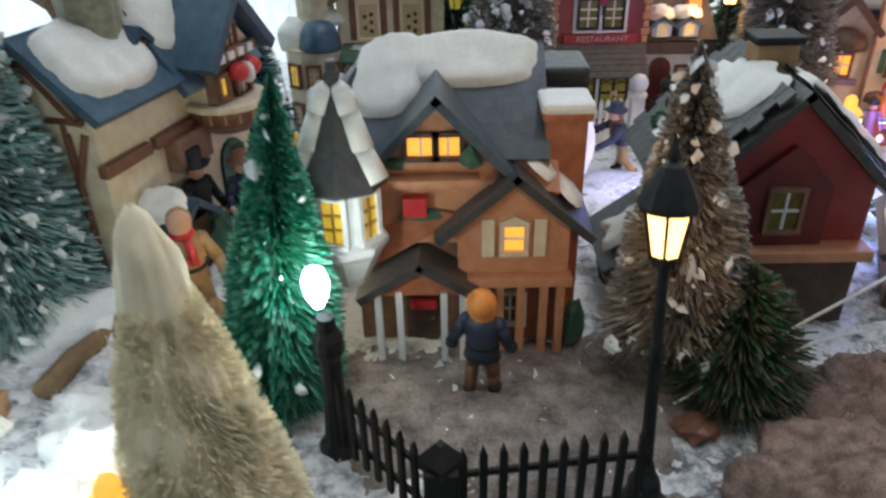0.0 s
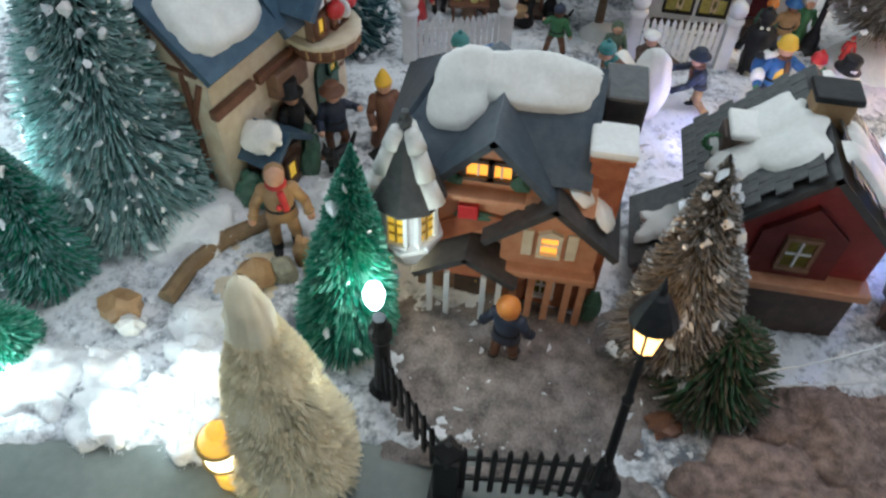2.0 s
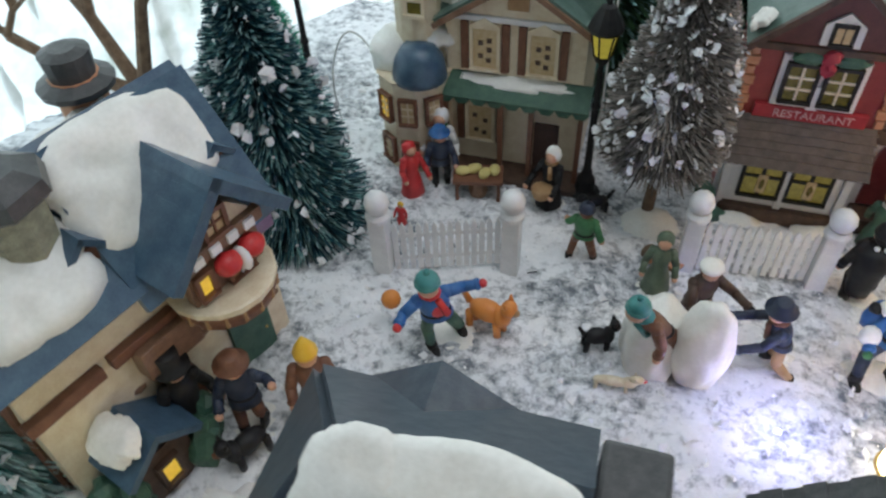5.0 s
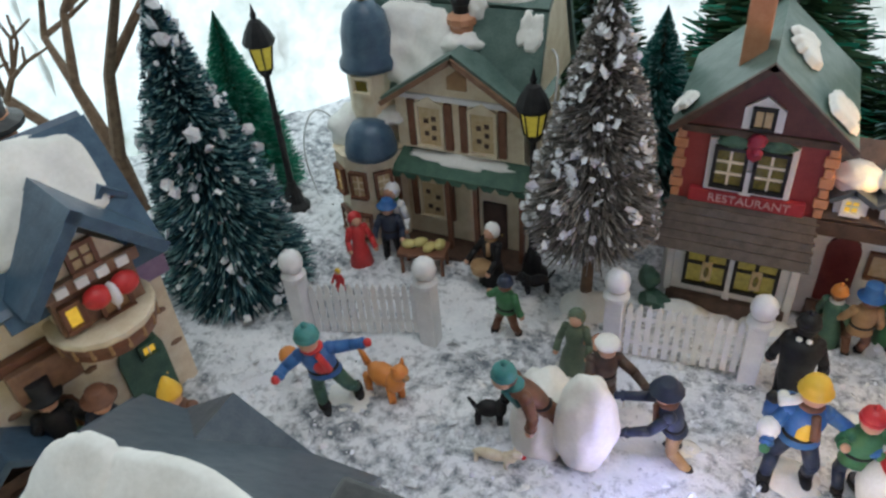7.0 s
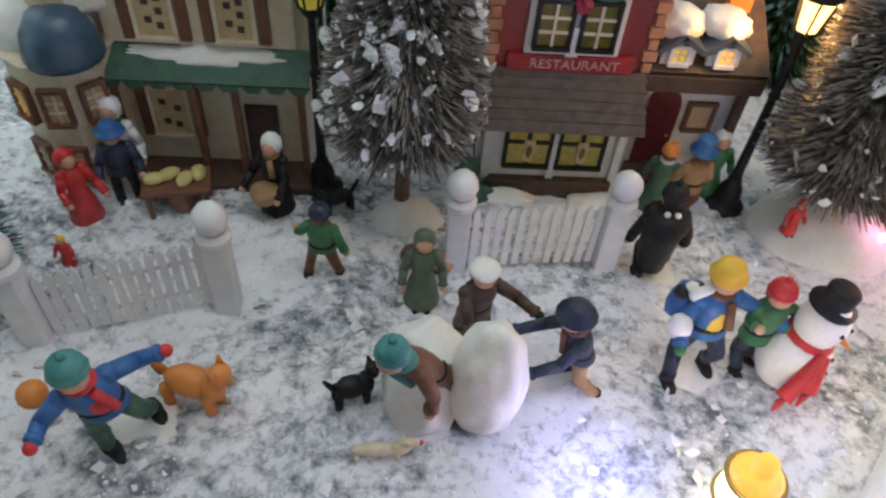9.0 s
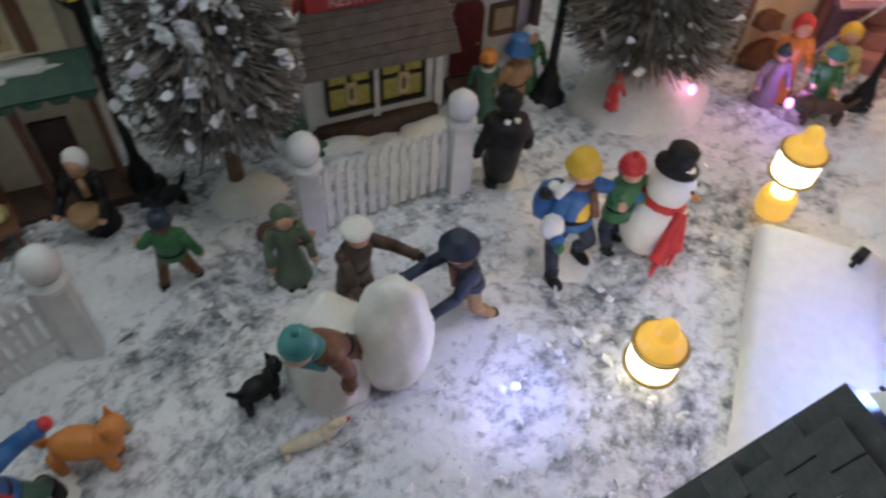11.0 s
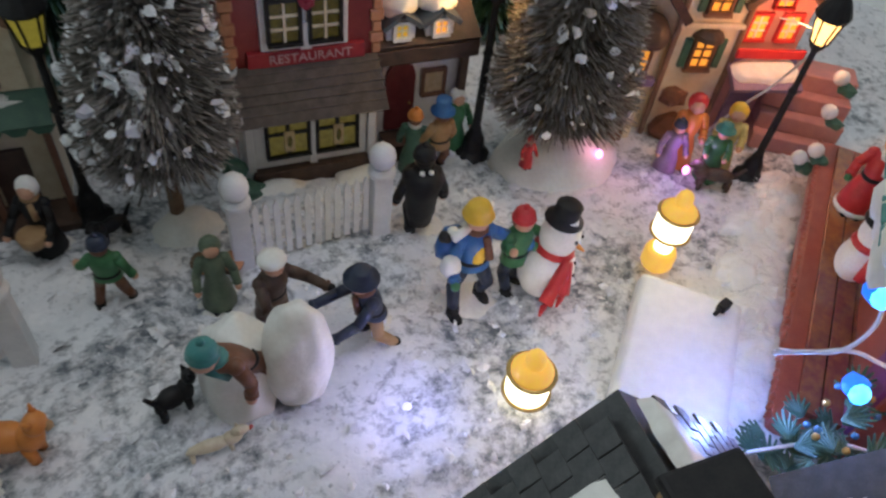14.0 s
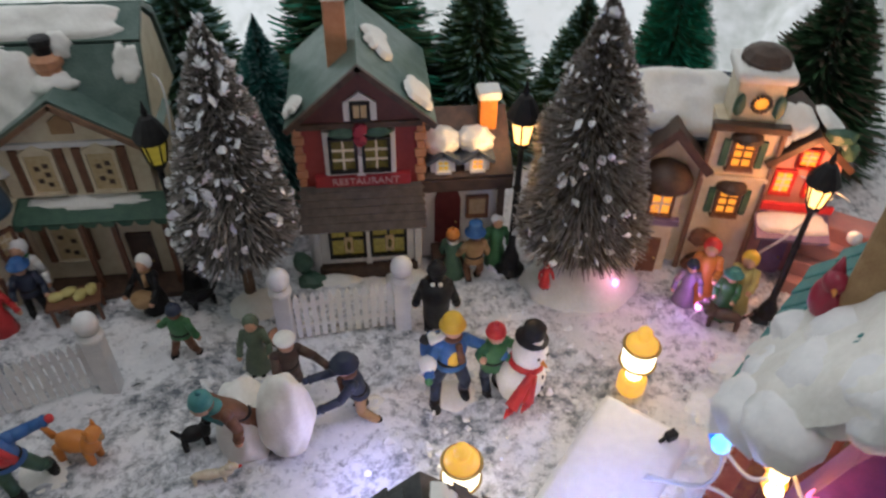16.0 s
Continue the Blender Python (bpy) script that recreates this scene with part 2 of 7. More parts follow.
M = {}
for key, args in {
    "frost_warm": dict(c1=(0.46, 0.43, 0.4), c2=(0.2, 0.18, 0.16), scale=200, rough=0.5, bump=0),
    "mat_grey": dict(c1=(0.11, 0.13, 0.12), c2=(0.17, 0.19, 0.175), scale=25, rough=0.35),
    # petal colours: glowing shells that stand for the coloured glare around bulbs
    "petal_blue": dict(c1=(0.03, 0.12, 0.6), scale=300, emit=(0.02, 0.2, 1.0), power=1.2),
    "petal_yellow": dict(c1=(0.7, 0.4, 0.05), scale=300, emit=(1.0, 0.4, 0.04), power=1.4),
    "petal_pink": dict(c1=(0.7, 0.2, 0.5), scale=300, emit=(1.0, 0.15, 0.6), power=0.9),
    "petal_green": dict(c1=(0.1, 0.6, 0.2), scale=300, emit=(0.08, 0.9, 0.25), power=0.7),
    # on the front drifts this brown stands for dim orange lamplight on cotton
    "wool": dict(c1=(0.4, 0.29, 0.25), c2=(0.13, 0.095, 0.08), scale=160, rough=0.95, bump=0.8),
    "pane_cream": dict(c1=(0.62, 0.5, 0.3), c2=(0.5, 0.36, 0.18), scale=300, rough=0.4),
    "pane_olive": dict(c1=(0.3, 0.26, 0.06), c2=(0.16, 0.13, 0.03), scale=260, rough=0.2, emit=(1.0, 0.8, 0.15), power=0.04),
    "blue_foil": dict(c1=(0.05, 0.16, 0.3), c2=(0.1, 0.25, 0.4), scale=200, rough=0.25),
    "purple_wall": dict(c1=(0.13, 0.03, 0.12), c2=(0.2, 0.05, 0.16), scale=100, rough=0.4),
    "bauble_red": dict(c1=(0.35, 0.03, 0.06), c2=(0.3, 0.02, 0.05), scale=100, rough=0.3),
    "log": dict(c1=(0.24, 0.16, 0.08), c2=(0.16, 0.1, 0.05), scale=150, rough=0.7, bump=0.5),
    "snow_paint": dict(c1=(0.9, 0.89, 0.85), c2=(0.76, 0.75, 0.7), scale=60, rough=0.45, bump=0.25),
    "slate": dict(c1=(0.055, 0.075, 0.1), c2=(0.1, 0.125, 0.15), scale=150, rough=0.4, coat=0.2),
    "slate_dark": dict(c1=(0.035, 0.037, 0.04), c2=(0.075, 0.075, 0.075), scale=200, rough=0.45, coat=0.2),
    "blue_roof": dict(c1=(0.035, 0.075, 0.13), c2=(0.07, 0.13, 0.19), scale=120, rough=0.4, coat=0.25),
    "green_roof": dict(c1=(0.07, 0.13, 0.11), c2=(0.14, 0.21, 0.185), scale=90, rough=0.45, coat=0.2),
    "green_dark": dict(c1=(0.03, 0.09, 0.06), c2=(0.07, 0.15, 0.1), scale=150, rough=0.5),
    "brick": dict(c1=(0.33, 0.1, 0.045), c2=(0.46, 0.17, 0.08), scale=160, rough=0.5, coat=0.15),
    "brick_pale": dict(c1=(0.5, 0.22, 0.11), c2=(0.6, 0.31, 0.18), scale=160, rough=0.5),
    "brown_wall": dict(c1=(0.16, 0.085, 0.05), c2=(0.26, 0.15, 0.09), scale=160, rough=0.5, coat=0.15),
    "brown_dark": dict(c1=(0.045, 0.025, 0.018), c2=(0.1, 0.06, 0.04), scale=160, rough=0.5),
    "red_wall": dict(c1=(0.23, 0.02, 0.022), c2=(0.32, 0.045, 0.04), scale=110, rough=0.4, coat=0.25),
    "red_dark": dict(c1=(0.11, 0.014, 0.016), c2=(0.17, 0.03, 0.03), scale=110, rough=0.45),
    "red": dict(c1=(0.5, 0.02, 0.025), c2=(0.62, 0.05, 0.05), scale=150, rough=0.4),
    "cream": dict(c1=(0.78, 0.7, 0.53), c2=(0.64, 0.53, 0.36), scale=120, rough=0.45, coat=0.15),
    "white": dict(c1=(0.8, 0.8, 0.8), c2=(0.68, 0.68, 0.69), scale=120, rough=0.4, coat=0.2),
    "stone": dict(c1=(0.2, 0.2, 0.15), c2=(0.4, 0.38, 0.27), scale=220, rough=0.6, bump=0.5),
    "tan": dict(c1=(0.42, 0.27, 0.13), c2=(0.3, 0.17, 0.08), scale=160, rough=0.5),
    "black": dict(c1=(0.008, 0.008, 0.01), c2=(0.02, 0.02, 0.02), scale=200, rough=0.5, spec=0.3),
    "gold": dict(c1=(0.45, 0.3, 0.1), c2=(0.6, 0.42, 0.15), scale=200, rough=0.3, metal=0.8),
    "pane_dark": dict(c1=(0.1, 0.085, 0.02), c2=(0.2, 0.17, 0.03), scale=300, rough=0.2),
    "pane_yellow": dict(c1=(0.7, 0.5, 0.06), c2=(0.5, 0.32, 0.03), scale=300, rough=0.3, emit=(1.0, 0.62, 0.06), power=0.35),
    "pane_orange": dict(c1=(0.7, 0.35, 0.05), c2=(0.5, 0.25, 0.03), scale=300, rough=0.3, emit=(1.0, 0.36, 0.04), power=1.1),
    "lamp_glow": dict(c1=(0.9, 0.7, 0.4), scale=300, emit=(1.0, 0.55, 0.16), power=3.6),
    # glass of the unlit lamps, with a faint yellow glow added
    "lamp_off": dict(c1=(0.5, 0.42, 0.05), c2=(0.35, 0.28, 0.03), scale=300, emit=(1.0, 0.8, 0.1), power=0.15),
    "lantern_glow": dict(c1=(0.9, 0.85, 0.7), scale=300, emit=(1.0, 0.86, 0.55), power=4.0),
    "lantern_cap": dict(c1=(0.8, 0.5, 0.06), c2=(0.75, 0.4, 0.1), scale=200, rough=0.4, emit=(1.0, 0.55, 0.07), power=0.65),
    "led_white": dict(c1=(0.9, 0.9, 0.9), scale=300, emit=(0.8, 0.95, 1.0), power=9.0),
    "led_violet": dict(c1=(0.7, 0.65, 0.9), scale=300, emit=(0.6, 0.6, 1.0), power=1.2),
    "led_blue": dict(c1=(0.2, 0.4, 0.9), scale=300, emit=(0.05, 0.35, 1.0), power=6.0),
    "led_yellow": dict(c1=(0.9, 0.6, 0.2), scale=300, emit=(1.0, 0.6, 0.2), power=12.0),
    "led_pink": dict(c1=(0.9, 0.4, 0.8), scale=300, emit=(1.0, 0.3, 0.85), power=4.0),
    "led_green": dict(c1=(0.3, 0.9, 0.4), scale=300, emit=(0.2, 1.0, 0.35), power=3.0),
    "wire": dict(c1=(0.75, 0.77, 0.78), c2=(0.6, 0.62, 0.63), scale=200, rough=0.25, bump=0.0),
    "foil": dict(c1=(0.35, 0.33, 0.32), c2=(0.18, 0.17, 0.17), scale=200, rough=0.4),
    "bark": dict(c1=(0.1, 0.06, 0.035), c2=(0.2, 0.13, 0.08), scale=200, rough=0.8, bump=0.5),
    "needle_green": dict(c1=(0.012, 0.2, 0.12), c2=(0.03, 0.32, 0.2), scale=90, rough=0.5, bump=0),
    "needle_dark": dict(c1=(0.01, 0.1, 0.09), c2=(0.03, 0.19, 0.165), scale=90, rough=0.5, bump=0),
    "needle_blue": dict(c1=(0.008, 0.04, 0.06), c2=(0.02, 0.09, 0.12), scale=90, rough=0.5, bump=0),
    "needle_brown": dict(c1=(0.09, 0.07, 0.048), c2=(0.18, 0.145, 0.1), scale=90, rough=0.6, bump=0),
    "needle_grey": dict(c1=(0.06, 0.058, 0.052), c2=(0.13, 0.125, 0.11), scale=90, rough=0.6, bump=0),
    "needle_fir": dict(c1=(0.02, 0.06, 0.03), c2=(0.05, 0.12, 0.05), scale=90, rough=0.5, bump=0),
    "needle_cream": dict(c1=(0.93, 0.85, 0.64), c2=(0.86, 0.74, 0.5), scale=90, rough=0.7, bump=0),
    "frost_green": dict(c1=(0.1, 0.4, 0.28), c2=(0.25, 0.5, 0.4), scale=200, rough=0.5, bump=0),
    # frost paled further to stand for the bright haze over the near pine
    "frost_hazed": dict(c1=(0.2, 0.42, 0.41), c2=(0.6, 0.72, 0.72), scale=200, rough=0.5, bump=0),
    "dusty_ground": dict(c1=(0.1, 0.085, 0.08), c2=(0.34, 0.3, 0.28), scale=85, rough=0.9, bump=0.7),
    "frost_teal": dict(c1=(0.08, 0.28, 0.27), c2=(0.38, 0.52, 0.52), scale=200, rough=0.5, bump=0),
    "frost_cream": dict(c1=(0.95, 0.89, 0.7), c2=(0.88, 0.78, 0.55), scale=200, rough=0.6, bump=0),
    "flake": dict(c1=(0.85, 0.86, 0.88), c2=(0.7, 0.72, 0.75), scale=200, rough=0.25, bump=0, coat=0.4),
    "skin": dict(c1=(0.62, 0.36, 0.24), c2=(0.55, 0.3, 0.2), scale=200, rough=0.4),
    "blue": dict(c1=(0.025, 0.1, 0.3), c2=(0.045, 0.16, 0.4), scale=150, rough=0.4),
    "navy": dict(c1=(0.014, 0.022, 0.045), c2=(0.028, 0.04, 0.075), scale=150, rough=0.45),
    "teal": dict(c1=(0.04, 0.2, 0.2), c2=(0.08, 0.28, 0.26), scale=150, rough=0.45),
    "green": dict(c1=(0.03, 0.13, 0.05), c2=(0.06, 0.2, 0.08), scale=150, rough=0.45),
    "yellow": dict(c1=(0.75, 0.45, 0.03), c2=(0.8, 0.52, 0.06), scale=150, rough=0.4),
    "orange": dict(c1=(0.68, 0.27, 0.06), c2=(0.6, 0.2, 0.04), scale=150, rough=0.45),
    "brown": dict(c1=(0.13, 0.055, 0.03), c2=(0.2, 0.09, 0.05), scale=150, rough=0.5),
    "pale_yellow": dict(c1=(0.62, 0.55, 0.22), c2=(0.5, 0.42, 0.15), scale=150, rough=0.5),
    "mauve": dict(c1=(0.2, 0.13, 0.22), c2=(0.28, 0.2, 0.3), scale=150, rough=0.5),
    "pink_wall": dict(c1=(0.5, 0.25, 0.22), c2=(0.42, 0.2, 0.2), scale=150, rough=0.5),
    "terracotta": dict(c1=(0.26, 0.05, 0.035), c2=(0.34, 0.085, 0.055), scale=120, rough=0.35, coat=0.3),
    # the red-purple second tone puts the deck's purple reflection into the colour
    "porch_wood": dict(c1=(0.36, 0.15, 0.045), c2=(0.17, 0.04, 0.045), scale=32, rough=0.1, coat=0.9, bump=0.08),
    "cotton": dict(c1=(0.9, 0.9, 0.9), c2=(0.78, 0.79, 0.8), scale=50, rough=0.9, bump=0.5),
    "styrofoam": dict(c1=(0.88, 0.89, 0.9), c2=(0.8, 0.81, 0.83), scale=150, rough=0.6, bump=0.2),
    "maroon": dict(c1=(0.075, 0.016, 0.016), c2=(0.12, 0.03, 0.026), scale=110, rough=0.45),
    "red_sign": dict(c1=(0.33, 0.018, 0.03), c2=(0.42, 0.04, 0.05), scale=150, rough=0.4),
    "letter_pink": dict(c1=(0.75, 0.55, 0.53), c2=(0.5, 0.24, 0.25), scale=300, rough=0.5),
    "awning_brown": dict(c1=(0.055, 0.045, 0.04), c2=(0.11, 0.09, 0.08), scale=160, rough=0.55),
    "grey_green": dict(c1=(0.07, 0.11, 0.07), c2=(0.13, 0.17, 0.11), scale=150, rough=0.5),
    "plaster": dict(c1=(0.6, 0.6, 0.58), c2=(0.52, 0.52, 0.5), scale=3, rough=0.8),
    "board": dict(c1=(0.3, 0.22, 0.14), c2=(0.22, 0.15, 0.09), scale=12, rough=0.5),
}.items():
    M[key] = mat(key, **args)


def sheer_material():
    """Thin white cloth, mottled with darker patches, that lets the lamps behind it through."""
    m = mat("sheer_cloth", (0.88, 0.88, 0.86), (0.42, 0.45, 0.38), 9, 0.9, 0.4, contrast=(0.42, 0.7))
    nt = m.node_tree
    b, out = nt.nodes["Principled BSDF"], nt.nodes["Material Output"]
    tr, mix = nt.nodes.new("ShaderNodeBsdfTranslucent"), nt.nodes.new("ShaderNodeMixShader")
    nt.links.new(b.inputs["Base Color"].links[0].from_socket, tr.inputs["Color"])
    mix.inputs[0].default_value = 0.55
    nt.links.new(b.outputs[0], mix.inputs[1])
    nt.links.new(tr.outputs[0], mix.inputs[2])
    nt.links.new(mix.outputs[0], out.inputs["Surface"])
    return m


M["sheer_cloth"] = sheer_material()


def add_courses(m, rows_per_metre, depth=0.6):
    """Moulded shingle courses: stepped ridges along the slope, broken up across it."""
    nt = m.node_tree
    b = nt.nodes["Principled BSDF"]
    tc, wave, bp = nt.nodes.new("ShaderNodeTexCoord"), nt.nodes.new("ShaderNodeTexWave"), nt.nodes.new("ShaderNodeBump")
    wave.wave_type, wave.bands_direction, wave.wave_profile = "BANDS", "Z", "SAW"
    wave.inputs["Scale"].default_value, wave.inputs["Distortion"].default_value = rows_per_metre, 1.2
    wave.inputs["Detail"].default_value, wave.inputs["Detail Scale"].default_value = 2.0, 3.0
    nt.links.new(tc.outputs["Object"], wave.inputs["Vector"])
    bp.inputs["Strength"].default_value, bp.inputs["Distance"].default_value = depth, 0.0012
    nt.links.new(wave.outputs["Fac"], bp.inputs["Height"])
    old = b.inputs["Normal"].links[0].from_socket
    nt.links.new(old, bp.inputs["Normal"])
    nt.links.new(bp.outputs[0], b.inputs["Normal"])


for key, rows in (("slate", 55), ("slate_dark", 55), ("blue_roof", 50), ("green_roof", 55)):
    add_courses(M[key], rows)


# ---- ground, table and room ----
def ground_z(x, y):
    """The blanket lies level in front and falls gently towards the back rows."""
    return max(-0.033, min(0.008, 0.0879 - 0.1656 * y - 0.0175 * x))


def snow_material():
    m = mat("loose_snow", (0.86, 0.87, 0.89), (0.7, 0.72, 0.75), 45, 0.55, 0.6)
    nt = m.node_tree
    b = nt.nodes["Principled BSDF"]
    tc = nt.nodes.new("ShaderNodeTexCoord")
    # dark gaps between the plastic flakes, gathered in patches
    vor, patch, gate = nt.nodes.new("ShaderNodeTexNoise"), nt.nodes.new("ShaderNodeTexNoise"), nt.nodes.new("ShaderNodeMapRange")
    vor.inputs["Scale"].default_value, vor.inputs["Detail"].default_value, vor.inputs["Roughness"].default_value = 120, 6, 0.7
    patch.inputs["Scale"].default_value, patch.inputs["Detail"].default_value = 14, 4
    for t in (vor, patch):
        nt.links.new(tc.outputs["Object"], t.inputs["Vector"])
    add = nt.nodes.new("ShaderNodeMath")
    add.operation = "MULTIPLY_ADD"
    add.inputs[1].default_value = 0.6
    nt.links.new(patch.outputs["Fac"], add.inputs[0])
    nt.links.new(vor.outputs["Fac"], add.inputs[2])
    gate.inputs["From Min"].default_value, gate.inputs["From Max"].default_value = 0.76, 0.98
    nt.links.new(add.outputs[0], gate.inputs["Value"])
    mix = nt.nodes.new("ShaderNodeMix")
    mix.data_type = "RGBA"
    mix.inputs[7].default_value = (0.14, 0.16, 0.185, 1)
    old = b.inputs["Base Color"].links[0].from_socket
    nt.links.new(gate.outputs[0], mix.inputs[0])
    nt.links.new(old, mix.inputs[6])
    nt.links.new(mix.outputs[2], b.inputs["Base Color"])
    return m


M["loose_snow"] = snow_material()


def snow_blanket():
    xs = np.concatenate([np.linspace(-0.95, -0.4, 28), np.linspace(-0.396, 0.6, 220), np.linspace(0.62, 1.0, 16)])
    ys = np.concatenate([np.linspace(0.135, 0.84, 200), np.linspace(0.85, 1.05, 14)])
    verts = []
    for y in ys:
        for x in xs:
            p = Vector((x, y, 0))
            z = ground_z(x, y) + 0.0035 * noise.noise(p * 22) + 0.0022 * noise.noise(p * 70) + 0.0024 * noise.noise(p * 210)
            rim = 0.2 + 0.012 * noise.noise(p * 18) + 0.012 * min(1, max(0, (x + 0.02) / 0.03)) - 0.04 * min(1, max(0, (x - 0.1) / 0.03)) - 0.03 * min(1, max(0, (-0.13 - x) / 0.05))
            z -= 0.014 * min(1, max(0, (rim - y) / 0.02))
            verts.append((x, y, z))
    w = len(xs)
    faces = [(j * w + i, j * w + i + 1, (j + 1) * w + i + 1, (j + 1) * w + i) for j in range(len(ys) - 1) for i in range(w - 1)]
    ob = raw("ground", verts, faces, [M["loose_snow"]], smooth=True)
    return tagged(ob, "loose white plastic snow with dark gaps over a blanket", "snow", kind="structure")


snow_blanket()


def dusty_yard():
    """Bare dusty ground in front of the brown house, its rim sinking under the snow."""
    xs, ys = np.linspace(-0.075, 0.135, 120), np.linspace(0.19, 0.33, 80)
    verts = []
    for y in ys:
        for x in xs:
            p = Vector((x, y, 0))
            d = math.hypot((x - 0.03) / 0.095, (y - 0.255) / 0.062) + 0.35 * noise.noise(p * 26) + 0.18 * noise.noise(p * 90)
            z = ground_z(x, y) + 0.0035 * noise.noise(p * 22) + 0.0022 * noise.noise(p * 70) + 0.0016 * noise.noise(p * 210)
            verts.append((x, y, z + 0.0018 - 0.012 * max(0, d - 0.8)))
    w = len(xs)
    faces = [(j * w + i, j * w + i + 1, (j + 1) * w + i + 1, (j + 1) * w + i) for j in range(len(ys) - 1) for i in range(w - 1)]
    return tagged(raw("yard_ground", verts, faces, [M["dusty_ground"]], smooth=True), "dusty grey-brown ground with thin snow before the house", "ground", kind="structure")


dusty_yard()
tagged(part("table_top", box(bmesh.new(), -1.0, 1.05, -0.25, 1.1, -0.085, -0.045, 0.004), M["foil"]), "dull grey table top under the snow blanket", "table", kind="structure")
bm = bmesh.new()
for sx in (-0.9, 0.95):
    for sy in (-0.15, 1.0):
        box(bm, sx - 0.03, sx + 0.03, sy - 0.03, sy + 0.03, -0.8, -0.085)
tagged(part("table_leg", bm, M["board"]), "plain wooden table legs under the display", "table leg", kind="structure")
bm = bmesh.new()
box(bm, -1.0, 1.05, 0.02, 0.23, -0.045, 0.0045, 0.002)
tagged(part("front_mat", bm, M["mat_grey"]), "smooth grey felt strip along the front edge", "mat", kind="structure")
tagged(part("floor", box(bmesh.new(), -1.5, 1.6, -1.5, 1.7, -0.84, -0.8), M["board"]), "plain brown floor of the room", "floor", kind="structure")
tagged(part("ceiling", box(bmesh.new(), -1.5, 1.6, -1.5, 1.7, 1.5, 1.54), M["plaster"]), "plain pale ceiling", "ceiling", kind="structure")
# the room around the table is unseen; its window openings are assumed
tagged(part("wall_north", box(box(box(box(bmesh.new(), -1.5, 1.6, 1.66, 1.7, -0.8, 0.04), -1.5, 1.6, 1.66, 1.7, 0.96, 1.5), -1.5, -0.66, 1.66, 1.7, 0.04, 0.96), 0.96, 1.6, 1.66, 1.7, 0.04, 0.96), M["plaster"]), "plain pale room wall with a window opening", "wall", kind="structure")
tagged(part("wall_south", box(bmesh.new(), -1.5, 1.6, -1.5, -1.46, -0.8, 1.5), M["plaster"]), "plain pale room wall", "wall", kind="structure")
tagged(part("wall_east", box(bmesh.new(), 1.56, 1.6, -1.46, 1.66, -0.8, 1.5), M["plaster"]), "plain pale room wall", "wall", kind="structure")
bm = bmesh.new()
box(bm, -1.5, -1.46, -1.46, 1.66, -0.8, 0.15)
box(bm, -1.5, -1.46, -1.46, 1.66, 1.0, 1.5)
box(bm, -1.5, -1.46, -1.46, 0.2, 0.15, 1.0)
box(bm, -1.5, -1.46, 1.3, 1.66, 0.15, 1.0)
tagged(part("wall_west", bm, M["plaster"]), "plain pale room wall with a window opening", "wall", kind="structure")


def cloth(name, pts, z0, z1, fold, label):
    """A hanging sheet with soft folds along a line of points."""
    n, k = 110, 30
    verts, faces = [], []
    for i in range(n + 1):
        s = i / n * (len(pts) - 1)
        a, f = min(int(s), len(pts) - 2), 0
        f = s - a
        x, y = pts[a][0] * (1 - f) + pts[a + 1][0] * f, pts[a][1] * (1 - f) + pts[a + 1][1] * f
        for j in range(k + 1):
            t = j / k
            q = Vector((i * 0.22, t * 2.2, 1.7))
            d = fold * (noise.noise(q) + 0.5 * noise.noise(q * 2.7) + 0.3 * noise.noise(q * 6))
            verts.append((x + d * 0.5, y + d, z0 + (z1 - z0) * t))
    for i in range(n):
        for j in range(k):
            a = i * (k + 1) + j
            faces.append((a, a + k + 1, a + k + 2, a + 1))
    ob = raw(name, verts, faces, [M["sheer_cloth"]], smooth=True)
    return tagged(ob, label, "cloth", kind="structure")


cloth("backdrop", [(-0.52, 0.2), (-0.47, 0.5), (-0.42, 0.72), (-0.27, 0.94), (0.2, 0.98), (0.6, 0.95), (0.8, 0.7)], -0.06, 0.55, 0.035, "creased white cloth hung behind the village")


# ---- parts of houses ----
def window(parent, x, z, w, h, y, pane="pane_dark", frame="white", rows=2, cols=2, rot=0.0, arch=False, deep=0.0025, bar="white"):
    """A framed window on a wall that faces -y at y (turned by rot about z at x, y)."""
    m = pose(x, y, z, 0, 0, rot)
    t = 0.0022
    bm = bmesh.new()
    box(bm, -w / 2 - t, w / 2 + t, -deep, 0.001, h / 2, h / 2 + t, m=m)
    box(bm, -w / 2 - t, w / 2 + t, -deep - 0.001, 0.001, -h / 2 - t, -h / 2, m=m)
    box(bm, -w / 2 - t, -w / 2, -deep, 0.001, -h / 2, h / 2, m=m)
    box(bm, w / 2, w / 2 + t, -deep, 0.001, -h / 2, h / 2, m=m)
    if arch:
        prism(bm, [(-w / 2 - t, h / 2 + t), (w / 2 + t, h / 2 + t), (0, h / 2 + t + w * 0.35)], -deep, 0.001, m=m)
    f = part("window_frame", bm, M[frame], parent)
    part("pane", box(bmesh.new(), -w / 2, w / 2, -0.0008, 0.001, -h / 2, h / 2, m=m), M[pane], f)
    bm = bmesh.new()
    b = min(w, h) * 0.05
    for i in range(1, cols):
        box(bm, -w / 2 + w * i / cols - b, -w / 2 + w * i / cols + b, -deep + 0.0006, -0.0007, -h / 2, h / 2, m=m)
    for i in range(1, rows):
        box(bm, -w / 2, w / 2, -deep + 0.0008, -0.0007, -h / 2 + h * i / rows - b, -h / 2 + h * i / rows + b, m=m)
    if cols > 1 or rows > 1:
        part("glazing_bar", bm, M[bar], f)
    else:
        bm.free()
    return f


